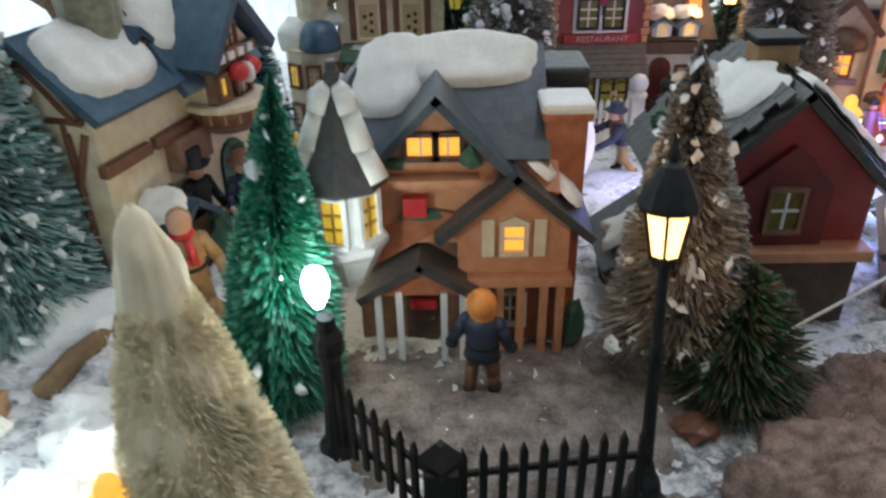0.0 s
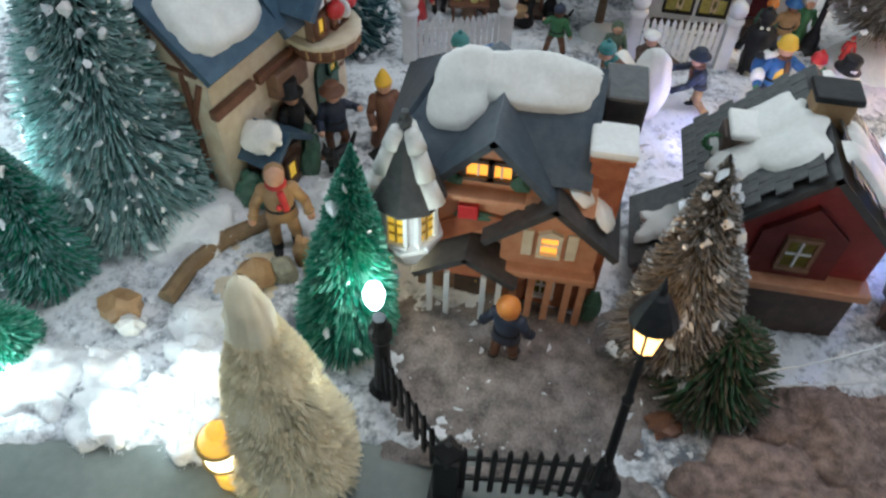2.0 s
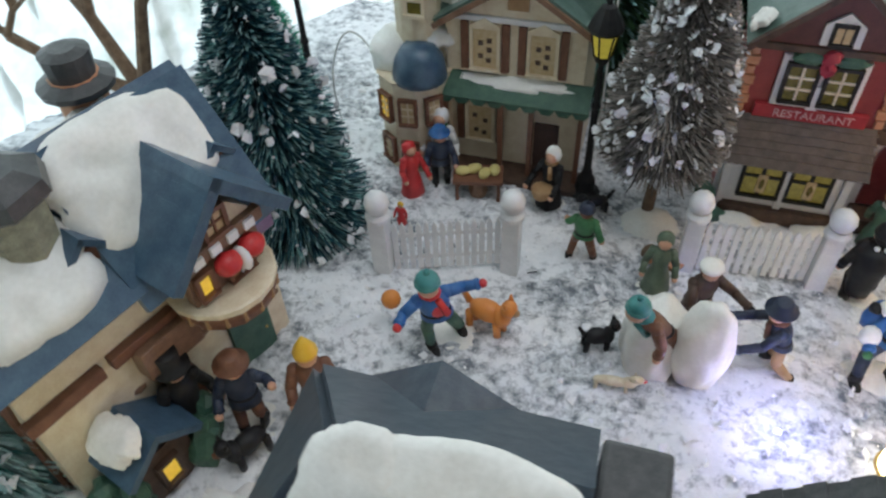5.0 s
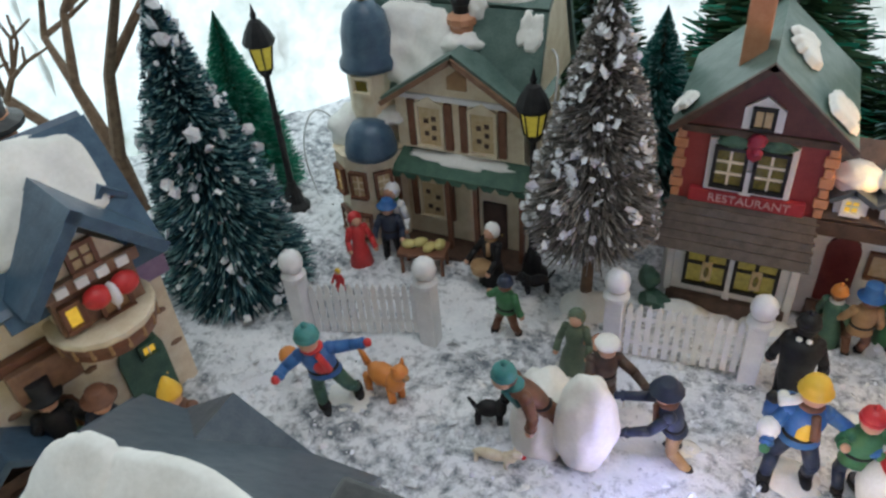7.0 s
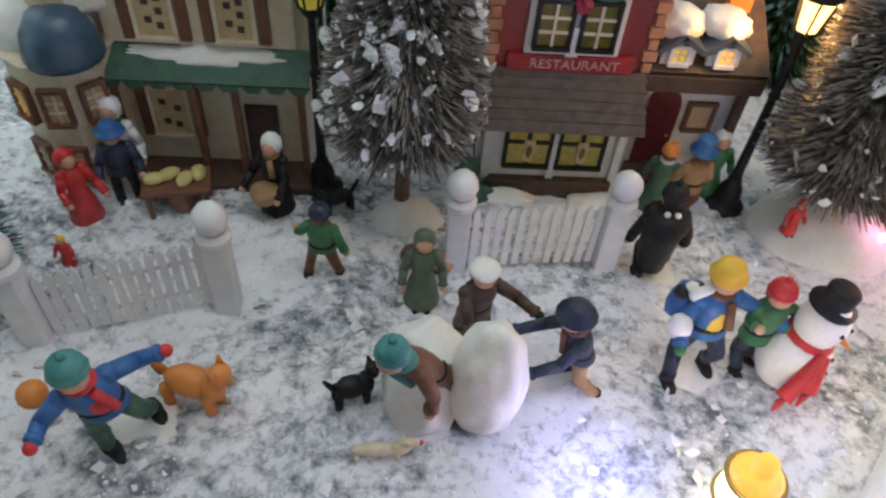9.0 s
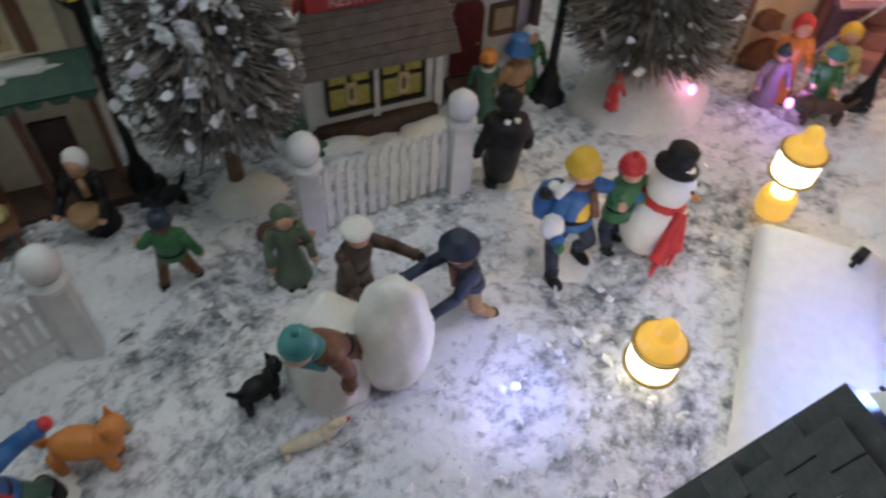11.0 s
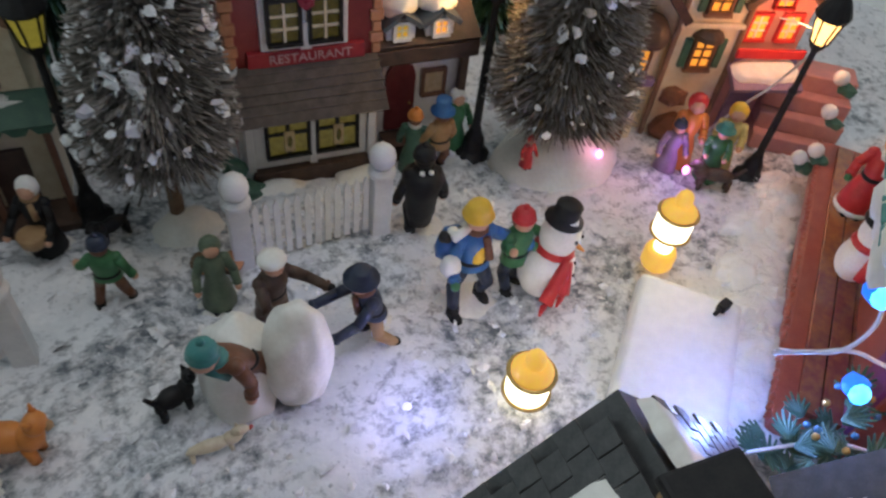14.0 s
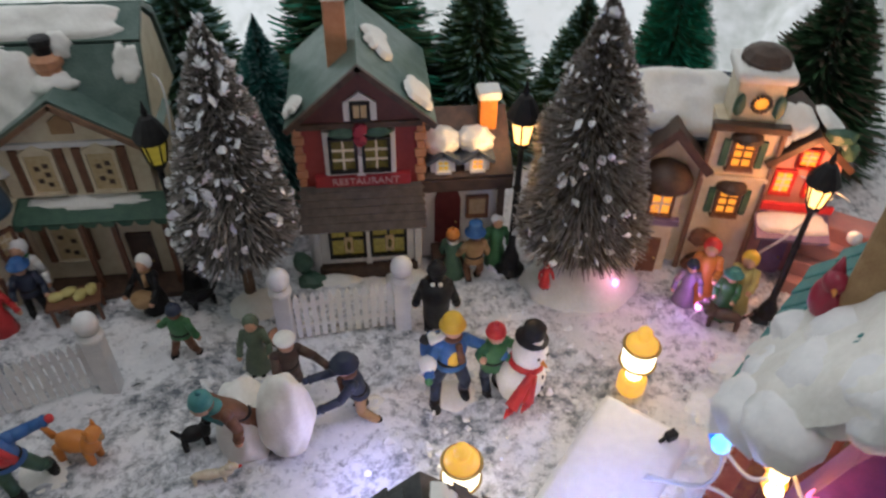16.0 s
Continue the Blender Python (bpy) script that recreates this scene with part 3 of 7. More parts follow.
def shutters(parent, x, z, w, h, y, sw, material):
    for s in (-1, 1):
        bm = bmesh.new()
        cx = x + s * (w / 2 + 0.0025 + sw / 2)
        box(bm, cx - sw / 2, cx + sw / 2, y - 0.002, y + 0.001, z - h / 2, z + h / 2, 0.0005)
        part("shutter", bm, M[material], parent)


def door(parent, x, z0, w, h, y, material, arch=False):
    bm = bmesh.new()
    pts = [(x - w / 2, z0), (x + w / 2, z0), (x + w / 2, z0 + h)]
    if arch:
        pts += [(x + w / 2 * math.cos(a), z0 + h + w / 2 * math.sin(a)) for a in (0.6, 1.1, 1.57, 2.04, 2.54)]
    pts += [(x - w / 2, z0 + h)]
    prism(bm, pts, y - 0.002, y + 0.001)
    d = part("door", flip_up(bm), M[material], parent)
    part("knob", ball(bmesh.new(), (x + w * 0.32, y - 0.003, z0 + h * 0.5), 0.001, n=1), M["gold"], d)
    return d


def chimney(parent, x, y, z0, z1, w, d, wall="brick", cap="slate_dark", snow=True):
    c = part("chimney", box(bmesh.new(), x - w / 2, x + w / 2, y - d / 2, y + d / 2, z0, z1, 0.001), M[wall], parent)
    part("cap", box(bmesh.new(), x - w * 0.6, x + w * 0.6, y - d * 0.6, y + d * 0.6, z1, z1 + 0.004, 0.0012), M[cap], c)
    if snow:
        part("snow_cap", ball(bmesh.new(), (x, y, z1 + 0.004), (w * 0.6, d * 0.6, 0.005), rough=0.2), M["snow_paint"], c, smooth=True)
    return c


def wreath(parent, x, y, z, r, material="green", face=0.0):
    bm = bmesh.new()
    for i in range(12):
        a = i * math.pi / 6
        ball(bm, (x + r * math.cos(a), y, z + r * math.sin(a)), r * 0.36, n=1, rough=0.5)
    return part("wreath", bm, M[material], parent)


# ---- brown gabled house ----
def brown_house():
    h = thing("gabled_house", pose(0, 0, 0.006), "brown ceramic house with snowy slate gables and lit windows", "house")
    bm = bmesh.new()
    box(bm, -0.045, 0.046, 0.307, 0.385, 0, 0.1)
    part("wall", bm, M["brown_wall"], h)
    # front cross gable
    part("gable_wall", flip_up(prism(bmesh.new(), [(-0.032, 0.06), (0.022, 0.06), (0.022, 0.1), (-0.005, 0.13), (-0.032, 0.1)], 0.303, 0.34)), M["brick_pale"], h)
    r = part("main_roof", roof_x(bmesh.new(), -0.064, 0.046, 0.352, 0.044, 0.098, 0.138, 0.004, hip0=0.03), M["slate"], h)
    snow_patch("roof_snow", r, (-0.046, 0.32, 0.1165), (0.034, 0.0, 0.0), (0.004, 0.034, 0.03), 0.0035, 3, 0.12)
    snow_patch("ridge_snow", r, (-0.026, 0.331, 0.1265), (0.07, 0.0, 0.0), (0.002, 0.026, 0.0195), 0.0038, 13, 0.1)
    part("front_gable_roof", gable(bmesh.new(), -0.005, 0.034, 0.296, 0.352, 0.098, 0.134, 0.004), M["slate"], h)
    part("rear_gable_roof", gable(bmesh.new(), -0.014, 0.034, 0.352, 0.4, 0.096, 0.12, 0.004), M["slate"], h)
    part("roof_block", box(bmesh.new(), 0.0465, 0.069, 0.347, 0.379, 0.07, 0.1295, 0.002), M["slate_dark"], h)
    # right wing with its own gable
    part("wing_wall", flip_up(prism(bmesh.new(), [(0.004, 0.04), (0.056, 0.04), (0.056, 0.074), (0.03, 0.097), (0.004, 0.074)], 0.298, 0.34)), M["brick_pale"], h)
    part("wing_base", box(bmesh.new(), 0.008, 0.054, 0.306, 0.34, 0, 0.04), M["brick"], h)
    wr = part("wing_roof", gable(bmesh.new(), 0.03, 0.037, 0.29, 0.345, 0.068, 0.1, 0.004), M["slate_dark"], h)
    snow_patch("roof_snow", wr, (0.036, 0.298, 0.1), (0.028, 0, -0.024), (0, 0.042, 0), 0.004, 9, 0.5)
    part("brick_shoulder", slab(bmesh.new(), [(0.016, 0.303, 0.09), (0.05, 0.303, 0.084), (0.05, 0.335, 0.116), (0.018, 0.335, 0.118)], 0.003), M["brick_pale"], h)
    # chimney at the side
    c = chimney(h, 0.0535, 0.322, 0.0, 0.116, 0.019, 0.02, "brick", "brick", False)
    part("snow_cap", box(bmesh.new(), 0.0415, 0.0655, 0.3095, 0.3345, 0.1195, 0.1245, 0.0022), M["snow_paint"], c)
    # hanging corner turret
    t = part("turret", lathe(bmesh.new(), [(0.008, 0.05), (0.016, 0.066), (0.019, 0.07), (0.019, 0.073), (0.0155, 0.075), (0.0155, 0.1), (0.018, 0.102)], (-0.046, 0.288, 0), 8), M["white"], h)
    part("turret_roof", lathe(bmesh.new(), [(0.0205, 0.1), (0.021, 0.102), (0.012, 0.117), (0.006, 0.136), (0.003, 0.141)], (-0.046, 0.288, 0), 8), M["slate_dark"], t)
    part("finial", ball(tube(bmesh.new(), (-0.046, 0.288, 0.138), (-0.046, 0.288, 0.152), 0.0035, 0.002, 8), (-0.046, 0.288, 0.146), 0.004, n=1), M["slate_dark"], t)
    bm = bmesh.new()
    for a in (1.5, 3.5, 5.75):
        p = [(0.0195, 0.104), (0.0125, 0.117), (0.007, 0.132), (0.004, 0.14)]
        for (r0, z0), (r1, z1) in zip(p, p[1:]):
            tube(bm, (-0.046 + r0 * math.cos(a), 0.288 + r0 * math.sin(a), z0), (-0.046 + r1 * math.cos(a), 0.288 + r1 * math.sin(a), z1), 0.0052, 0.0044, 8)
            ball(bm, (-0.046 + r1 * math.cos(a), 0.288 + r1 * math.sin(a), z1), 0.0046, n=1)
    part("turret_snow", bm, M["snow_paint"], t, smooth=True)
    for a in (-100, -160, -40):
        window(t, -0.046 + 0.0145 * math.cos(math.radians(a)), 0.0875, 0.0085, 0.02, 0.288 + 0.0145 * math.sin(math.radians(a)), "pane_yellow", "white", 3, 2, a + 90, bar="gold")
    # porch
    part("porch_roof", gable(bmesh.new(), -0.014, 0.03, 0.283, 0.31, 0.041, 0.06, 0.004), M["slate_dark"], h)
    part("porch_gable", flip_up(prism(bmesh.new(), [(-0.034, 0.04), (0.006, 0.04), (-0.014, 0.056)], 0.288, 0.308)), M["brick"], h)
    part("porch_snow", flip_up(prism(bmesh.new(), [(-0.04, 0.047), (0.002, 0.072), (0.01, 0.068), (0.008, 0.076), (-0.014, 0.079), (-0.038, 0.062)], 0.3, 0.306)), M["brick"], h)
    for x in (-0.034, -0.024, -0.003, 0.006):
        part("porch_post", box(bmesh.new(), x - 0.0016, x + 0.0016, 0.286, 0.2892, 0, 0.042), M["white"], h)
    door(h, -0.014, 0.0, 0.016, 0.03, 0.3075, "brown_dark")
    part("bow", box(bmesh.new(), -0.02, -0.006, 0.302, 0.306, 0.021, 0.027, 0.002), M["red"], h, "red door garland")
    window(h, -0.012, 0.109, 0.012, 0.009, 0.3035, "pane_orange", "brown_dark", 1, 2)
    window(h, 0.0, 0.109, 0.010, 0.009, 0.3035, "pane_orange", "brown_dark", 1, 2)
    part("balcony", box(bmesh.new(), -0.03, 0.014, 0.294, 0.305, 0.092, 0.096, 0.001), M["brick_pale"], h)
    part("flower_box", box(bmesh.new(), -0.021, -0.01, 0.297, 0.304, 0.076, 0.086, 0.001), M["red"], h, "red banner under the window")
    part("garland", ball(ball(ball(bmesh.new(), (-0.024, 0.3, 0.102), (0.005, 0.003, 0.004), n=1, rough=0.6), (0.01, 0.3, 0.104), (0.006, 0.003, 0.006), n=1, rough=0.6), (-0.012, 0.301, 0.076), (0.012, 0.003, 0.004), n=1, rough=0.6), M["green_dark"], h)
    w = window(h, 0.03, 0.065, 0.009, 0.013, 0.2985, "pane_orange", "cream", 2, 1, arch=True, deep=0.003)
    shutters(h, 0.03, 0.065, 0.013, 0.02, 0.2985, 0.006, "cream")
    part("sill", box(bmesh.new(), 0.004, 0.058, 0.291, 0.3, 0.041, 0.046, 0.001), M["brick_pale"], h)
    for x in (0.014, 0.024, 0.034, 0.045, 0.053):
        part("porch_post", box(bmesh.new(), x - 0.002, x + 0.002, 0.294, 0.298, 0, 0.041), M["brick_pale"], h)
    window(h, 0.03, 0.02, 0.012, 0.016, 0.3065, "pane_dark", "white")
    part("shrub", ball(ball(bmesh.new(), (0.061, 0.3, 0.012), (0.006, 0.006, 0.014), rough=0.4), (0.061, 0.3, 0.02), (0.004, 0.004, 0.009), rough=0.4), M["green_dark"], h)
    return h


brown_house()


# ---- red barn-like house ----
def red_barn():
    h = thing("barn_house", pose(0.159, 0.36, -0.002), "dark red ceramic house with a grey shingled roof and snow", "house")
    part("wall", flip_up(prism(bmesh.new(), [(-0.042, 0), (0.046, 0), (0.046, 0.088), (0.002, 0.133), (-0.042, 0.088)], -0.04, 0.034)), M["red_wall"], h)
    r = part("roof", gable(bmesh.new(), 0.0, 0.056, -0.05, 0.042, 0.082, 0.136, 0.004), M["slate_dark"], h)
    snow_patch("roof_snow", r, (-0.052, -0.04, 0.09), (0.05, 0, 0.048), (0.002, 0.066, 0), 0.006, 5, 0.4)
    snow_patch("roof_snow", r, (0.004, -0.042, 0.137), (0.05, 0, -0.048), (0, 0.05, 0), 0.005, 8, 0.5)
    snow_patch("ridge_snow", r, (0.002, 0.006, 0.138), (0.012, 0, -0.0115), (0, 0.035, 0), 0.004, 18, 0.4)
    chimney(h, 0.002, 0.004, 0.11, 0.144, 0.02, 0.016, "tan", "black", False)
    part("ledge", box(bmesh.new(), -0.036, 0.048, -0.052, -0.038, 0.05, 0.056, 0.001), M["brick_pale"], h)
    part("gable_arch", flip_up(prism(bmesh.new(), [(-0.02, 0.056), (0.024, 0.056), (0.024, 0.088), (0.002, 0.108), (-0.02, 0.088)], -0.044, -0.039)), M["red_dark"], h)
    window(h, 0.002, 0.076, 0.014, 0.02, -0.0445, "pane_dark", "brown_wall", 2, 2)
    part("lower_wall", box(bmesh.new(), -0.036, 0.044, -0.047, -0.04, 0, 0.05, 0.001), M["brown_dark"], h)
    # low wing
    part("wing_wall", box(bmesh.new(), -0.072, -0.042, -0.03, 0.015, 0, 0.04), M["brown_dark"], h)
    wr = part("wing_roof", slab(bmesh.new(), [(-0.08, -0.036, 0.036), (-0.042, -0.036, 0.064), (-0.042, 0.022, 0.064), (-0.08, 0.022, 0.036)][::-1], 0.004), M["slate_dark"], h)
    flip = snow_patch("roof_snow", wr, (-0.08, -0.03, 0.041), (0.038, 0, 0.027), (0, 0.03, 0), 0.004, 4, 0.5)
    me = None
    rng = random.Random(4)
    for s in (-1, 1):
        for j in range(9):
            for k in range(10):
                t = (j + 0.45) / 9.6
                if me is None:
                    o = part("shingle", box(bmesh.new(), -0.0043, 0.0043, -0.0041, 0.0041, -0.0004, 0.0006, 0.0003), M["slate_dark"], r)
                    me = o.data
                else:
                    o = new("shingle", me)
                    o.parent = r
                o.matrix_basis = pose(s * 0.056 * (1 - t) + s * 0.0026, -0.0445 + k * 0.0085 + 0.0042 * (j % 2), 0.082 + 0.054 * t + 0.0026, 0, s * 44 + s * 1.5, rng.uniform(-2, 2))
    # dormer with a wreath on the west slope
    dw = part("dormer_wall", box(bmesh.new(), -0.045, -0.016, -0.005, 0.013, 0.09, 0.115, 0.002), M["brown_dark"], h)
    part("dormer_snow", box(bmesh.new(), -0.043, -0.014, -0.008, 0.016, 0.1155, 0.12, 0.002), M["snow_paint"], dw, "", True)
    wreath(h, -0.047, 0.004, 0.104, 0.005)
    return h


red_barn()


def grey_cottage():
    h = thing("grey_cottage", pose(0.268, 0.345, -0.026, 0, 0, -25), "small ceramic cottage with a grey roof and snow", "house")
    part("wall", flip_up(prism(bmesh.new(), [(-0.025, 0), (0.025, 0), (0.025, 0.07), (0, 0.095), (-0.025, 0.07)], -0.03, 0.03)), M["brown_dark"], h)
    r = part("roof", gable(bmesh.new(), 0, 0.034, -0.036, 0.036, 0.066, 0.1, 0.004), M["slate_dark"], h)
    snow_patch("roof_snow", r, (-0.032, -0.03, 0.073), (0.03, 0, 0.029), (0, 0.05, 0), 0.006, 12, 0.4)
    return h


grey_cottage()


# ---- timbered house with a blue roof ----
def timbered_house():
    h = thing("timbered_house", pose(-0.175, 0.366, 0.004, 0, 0, 72), "cream half-timbered ceramic house with a blue snowy roof", "house")
    part("wall", box(bmesh.new(), -0.015, 0.122, 0.0, 0.07, 0, 0.106), M["cream"], h)
    part("upper_wall", box(bmesh.new(), 0.05, 0.118, 0.004, 0.066, 0.09, 0.11), M["brown_wall"], h)
    for x0, x1 in ((-0.018, 0.02), (0.024, 0.06)):
        part("timber_beam", box(bmesh.new(), x0, x1, -0.005, 0.001, 0.076, 0.083, 0.001), M["brown"], h)
    part("jetty", box(bmesh.new(), 0.034, 0.066, -0.01, 0.002, 0.058, 0.078, 0.001), M["brown_wall"], h)
    # low wing with its gable end
    wr = part("wing_roof", roof_x(bmesh.new(), -0.022, 0.05, 0.034, 0.043, 0.106, 0.143, 0.005), M["blue_roof"], h)
    part("wing_gable", flip_up(prism(bmesh.new(), [(0.0, 0.1), (0.068, 0.1), (0.034, 0.139)], 0.015, 0.017, m=pose(0, 0, 0, 0, 0, 90))), M["cream"], h)
    for a, b in (((0.008, 0.106), (0.034, 0.135)), ((0.06, 0.106), (0.034, 0.135)), ((0.034, 0.104), (0.034, 0.136)), ((0.004, 0.106), (0.064, 0.106)), ((0.018, 0.066), (0.004, 0.1)), ((0.044, 0.06), (0.06, 0.1)), ((0.016, 0.0), (0.016, 0.104)), ((0.052, 0.0), (0.052, 0.104))):
        part("timber_beam", tube(bmesh.new(), (-0.0165, a[0], a[1]), (-0.0165, b[0], b[1]), 0.0022, 0.0022, 6), M["brown"], h)
    snow_patch("roof_snow", wr, (-0.019, -0.006, 0.113), (0.068, 0, 0), (0, 0.041, 0.035), 0.009, 21, 0.14)
    # tall main roof
    r = part("main_roof", roof_x(bmesh.new(), 0.045, 0.126, 0.034, 0.046, 0.1, 0.163, 0.005), M["blue_roof"], h)
    part("end_wall", flip_up(prism(bmesh.new(), [(-0.0, 0.096), (0.068, 0.096), (0.034, 0.157)], -0.121, -0.05, m=pose(0, 0, 0, 0, 0, 90))), M["brown_wall"], h)
    snow_patch("roof_snow", r, (0.038, 0.0, 0.1215), (0.082, 0, 0), (0, 0.034, 0.0463), 0.007, 24, 0.14)
    snow_patch("roof_snow", r, (0.05, 0.066, 0.127), (0.06, 0, 0), (0, -0.026, 0.036), 0.007, 22, 0.35)
    for x in (0.04, 0.112):
        d = part("small_dormer", flip_up(prism(bmesh.new(), [(x - 0.007, 0.118), (x + 0.007, 0.118), (x + 0.007, 0.132), (x, 0.139), (x - 0.007, 0.132)], 0.008, 0.03)), M["cream"], h)
        part("dormer_roof", gable(bmesh.new(), x, 0.011, 0.003, 0.034, 0.131, 0.141, 0.003), M["blue_roof"], d)
        window(d, x, 0.126, 0.006, 0.009, 0.0075, "pane_cream", "brown", 2, 2, bar="brown")
    # gabled bay with balcony
    bay = part("bay_floor", box(bmesh.new(), 0.07, 0.106, -0.012, 0.0, 0.082, 0.086), M["brown"], h)
    bay.location = (-0.004, -0.004, 0.004)
    d = part("bay", flip_up(prism(bmesh.new(), [(0.068, 0.086), (0.108, 0.086), (0.108, 0.117), (0.088, 0.137), (0.068, 0.117)], -0.016, 0.03)), M["cream"], h)
    d.location = (-0.004, -0.004, 0.004)
    part("bay_roof", gable(bmesh.new(), 0.09, 0.036, -0.026, 0.036, 0.112, 0.151, 0.006), M["blue_roof"], d)
    window(d, 0.088, 0.123, 0.01, 0.011, -0.0165, "pane_cream", "brown", 2, 2, bar="brown")
    part("bay_beam", box(bmesh.new(), 0.064, 0.112, -0.02, -0.015, 0.109, 0.116, 0.001), M["brown_wall"], d)
    for x in (0.07, 0.08, 0.09, 0.1):
        part("bay_block", box(bmesh.new(), x, x + 0.006, -0.0215, -0.0195, 0.11, 0.115, 0.0005), M["white"], d)
    part("bay_wall", box(bmesh.new(), 0.067, 0.109, -0.0165, -0.01, 0.085, 0.109, 0.0005), M["brown_wall"], d)
    window(d, 0.074, 0.096, 0.006, 0.011, -0.0168, "pane_yellow", "brown", 1, 1)
    window(d, 0.094, 0.094, 0.012, 0.014, -0.0168, "tan", "brown", 1, 2)
    part("awning", ball(ball(bmesh.new(), (0.086, -0.022, 0.102), (0.007, 0.006, 0.006), n=2), (0.1, -0.022, 0.102), (0.007, 0.006, 0.006), n=2), M["red"], d, "red scalloped awning", True)
    part("awning_stripe", ball(bmesh.new(), (0.093, -0.023, 0.1), (0.003, 0.006, 0.007), n=2), M["white"], d, "", True)
    b = part("balcony", lathe(bmesh.new(), [(0.016, 0.066), (0.024, 0.072), (0.026, 0.078), (0.026, 0.082)], (0.088, -0.008, 0), 16), M["brown"], h)
    b.location = (-0.004, -0.004, 0.004)
    part("balcony_rail", lathe(bmesh.new(), [(0.0262, 0.0815), (0.0268, 0.083), (0.0268, 0.0855), (0.0255, 0.086)], (0.088, -0.008, 0), 16), M["cream"], b)
    for k in range(9):
        a = math.radians(-170 + k * 20)
        part("baluster", tube(bmesh.new(), (0.088 + 0.025 * math.cos(a), -0.008 + 0.025 * math.sin(a), 0.075), (0.088 + 0.025 * math.cos(a), -0.008 + 0.025 * math.sin(a), 0.082), 0.0012, 0.0012, 6), M["tan"], b)
    # ground floor
    door(h, 0.096, 0, 0.026, 0.042, -0.0005, "green_dark", True)
    window(h, 0.1, 0.044, 0.007, 0.006, -0.003, "pane_yellow", "green_dark", 1, 2)
    door(h, 0.048, 0, 0.022, 0.036, -0.0005, "brown", True)
    window(h, 0.048, 0.03, 0.008, 0.01, -0.003, "pane_olive", "brown", 2, 2)
    for x, z in ((0.07, 0.05), (0.115, 0.06), (0.117, 0.035), (0.03, 0.05)):
        part("wall_stone", ball(bmesh.new(), (x, -0.0005, z), (0.004, 0.0015, 0.002), n=1, rough=0.3), M["brown_wall"], h)
    part("side_board", box(bmesh.new(), 0.104, 0.126, -0.006, 0.0, 0.084, 0.1, 0.001), M["mauve"], h)
    # stone chimney and capped flue
    c = part("stone_chimney", lathe(bmesh.new(), [(0.0115, 0.1), (0.014, 0.13), (0.0162, 0.158), (0.017, 0.164)], (0.028, 0.024, 0), 8), M["stone"], h)
    part("chimney_cap", lathe(bmesh.new(), [(0.019, 0.161), (0.022, 0.164), (0.0205, 0.17), (0.012, 0.175)], (0.028, 0.024, 0), 7), M["slate_dark"], c)
    f = part("flue", lathe(bmesh.new(), [(0.011, 0.13), (0.011, 0.172)], (0.09, 0.056, 0), 12), M["brick_pale"], h)
    part("flue_cap", lathe(bmesh.new(), [(0.0165, 0.166), (0.017, 0.169), (0.01, 0.172), (0.011, 0.183), (0.006, 0.185)], (0.09, 0.056, 0), 14), M["slate_dark"], f)
    # low porch with shrubs
    pr = part("porch_roof", gable(bmesh.new(), 0.016, 0.022, -0.03, 0.002, 0.036, 0.054, 0.004), M["blue_roof"], h)
    snow_patch("porch_snow", pr, (-0.004, -0.03, 0.044), (0.019, 0, 0.0155), (0, 0.03, 0), 0.006, 26, 0.3)
    part("porch_wall", box(bmesh.new(), 0.001, 0.031, -0.024, 0.0, 0, 0.037), M["brown_dark"], h)
    window(h, 0.016, 0.02, 0.008, 0.014, -0.0245, "pane_yellow", "brown_dark", 1, 1)
    for x, y in ((-0.006, -0.022), (0.036, -0.024), (0.044, -0.014), (-0.012, -0.01)):
        part("shrub", ball(ball(bmesh.new(), (x, y, 0.012), (0.01, 0.009, 0.016), rough=0.5), (x + 0.004, y, 0.022), (0.007, 0.007, 0.01), rough=0.5), M["green_dark"], h)
    return h


timbered_house()


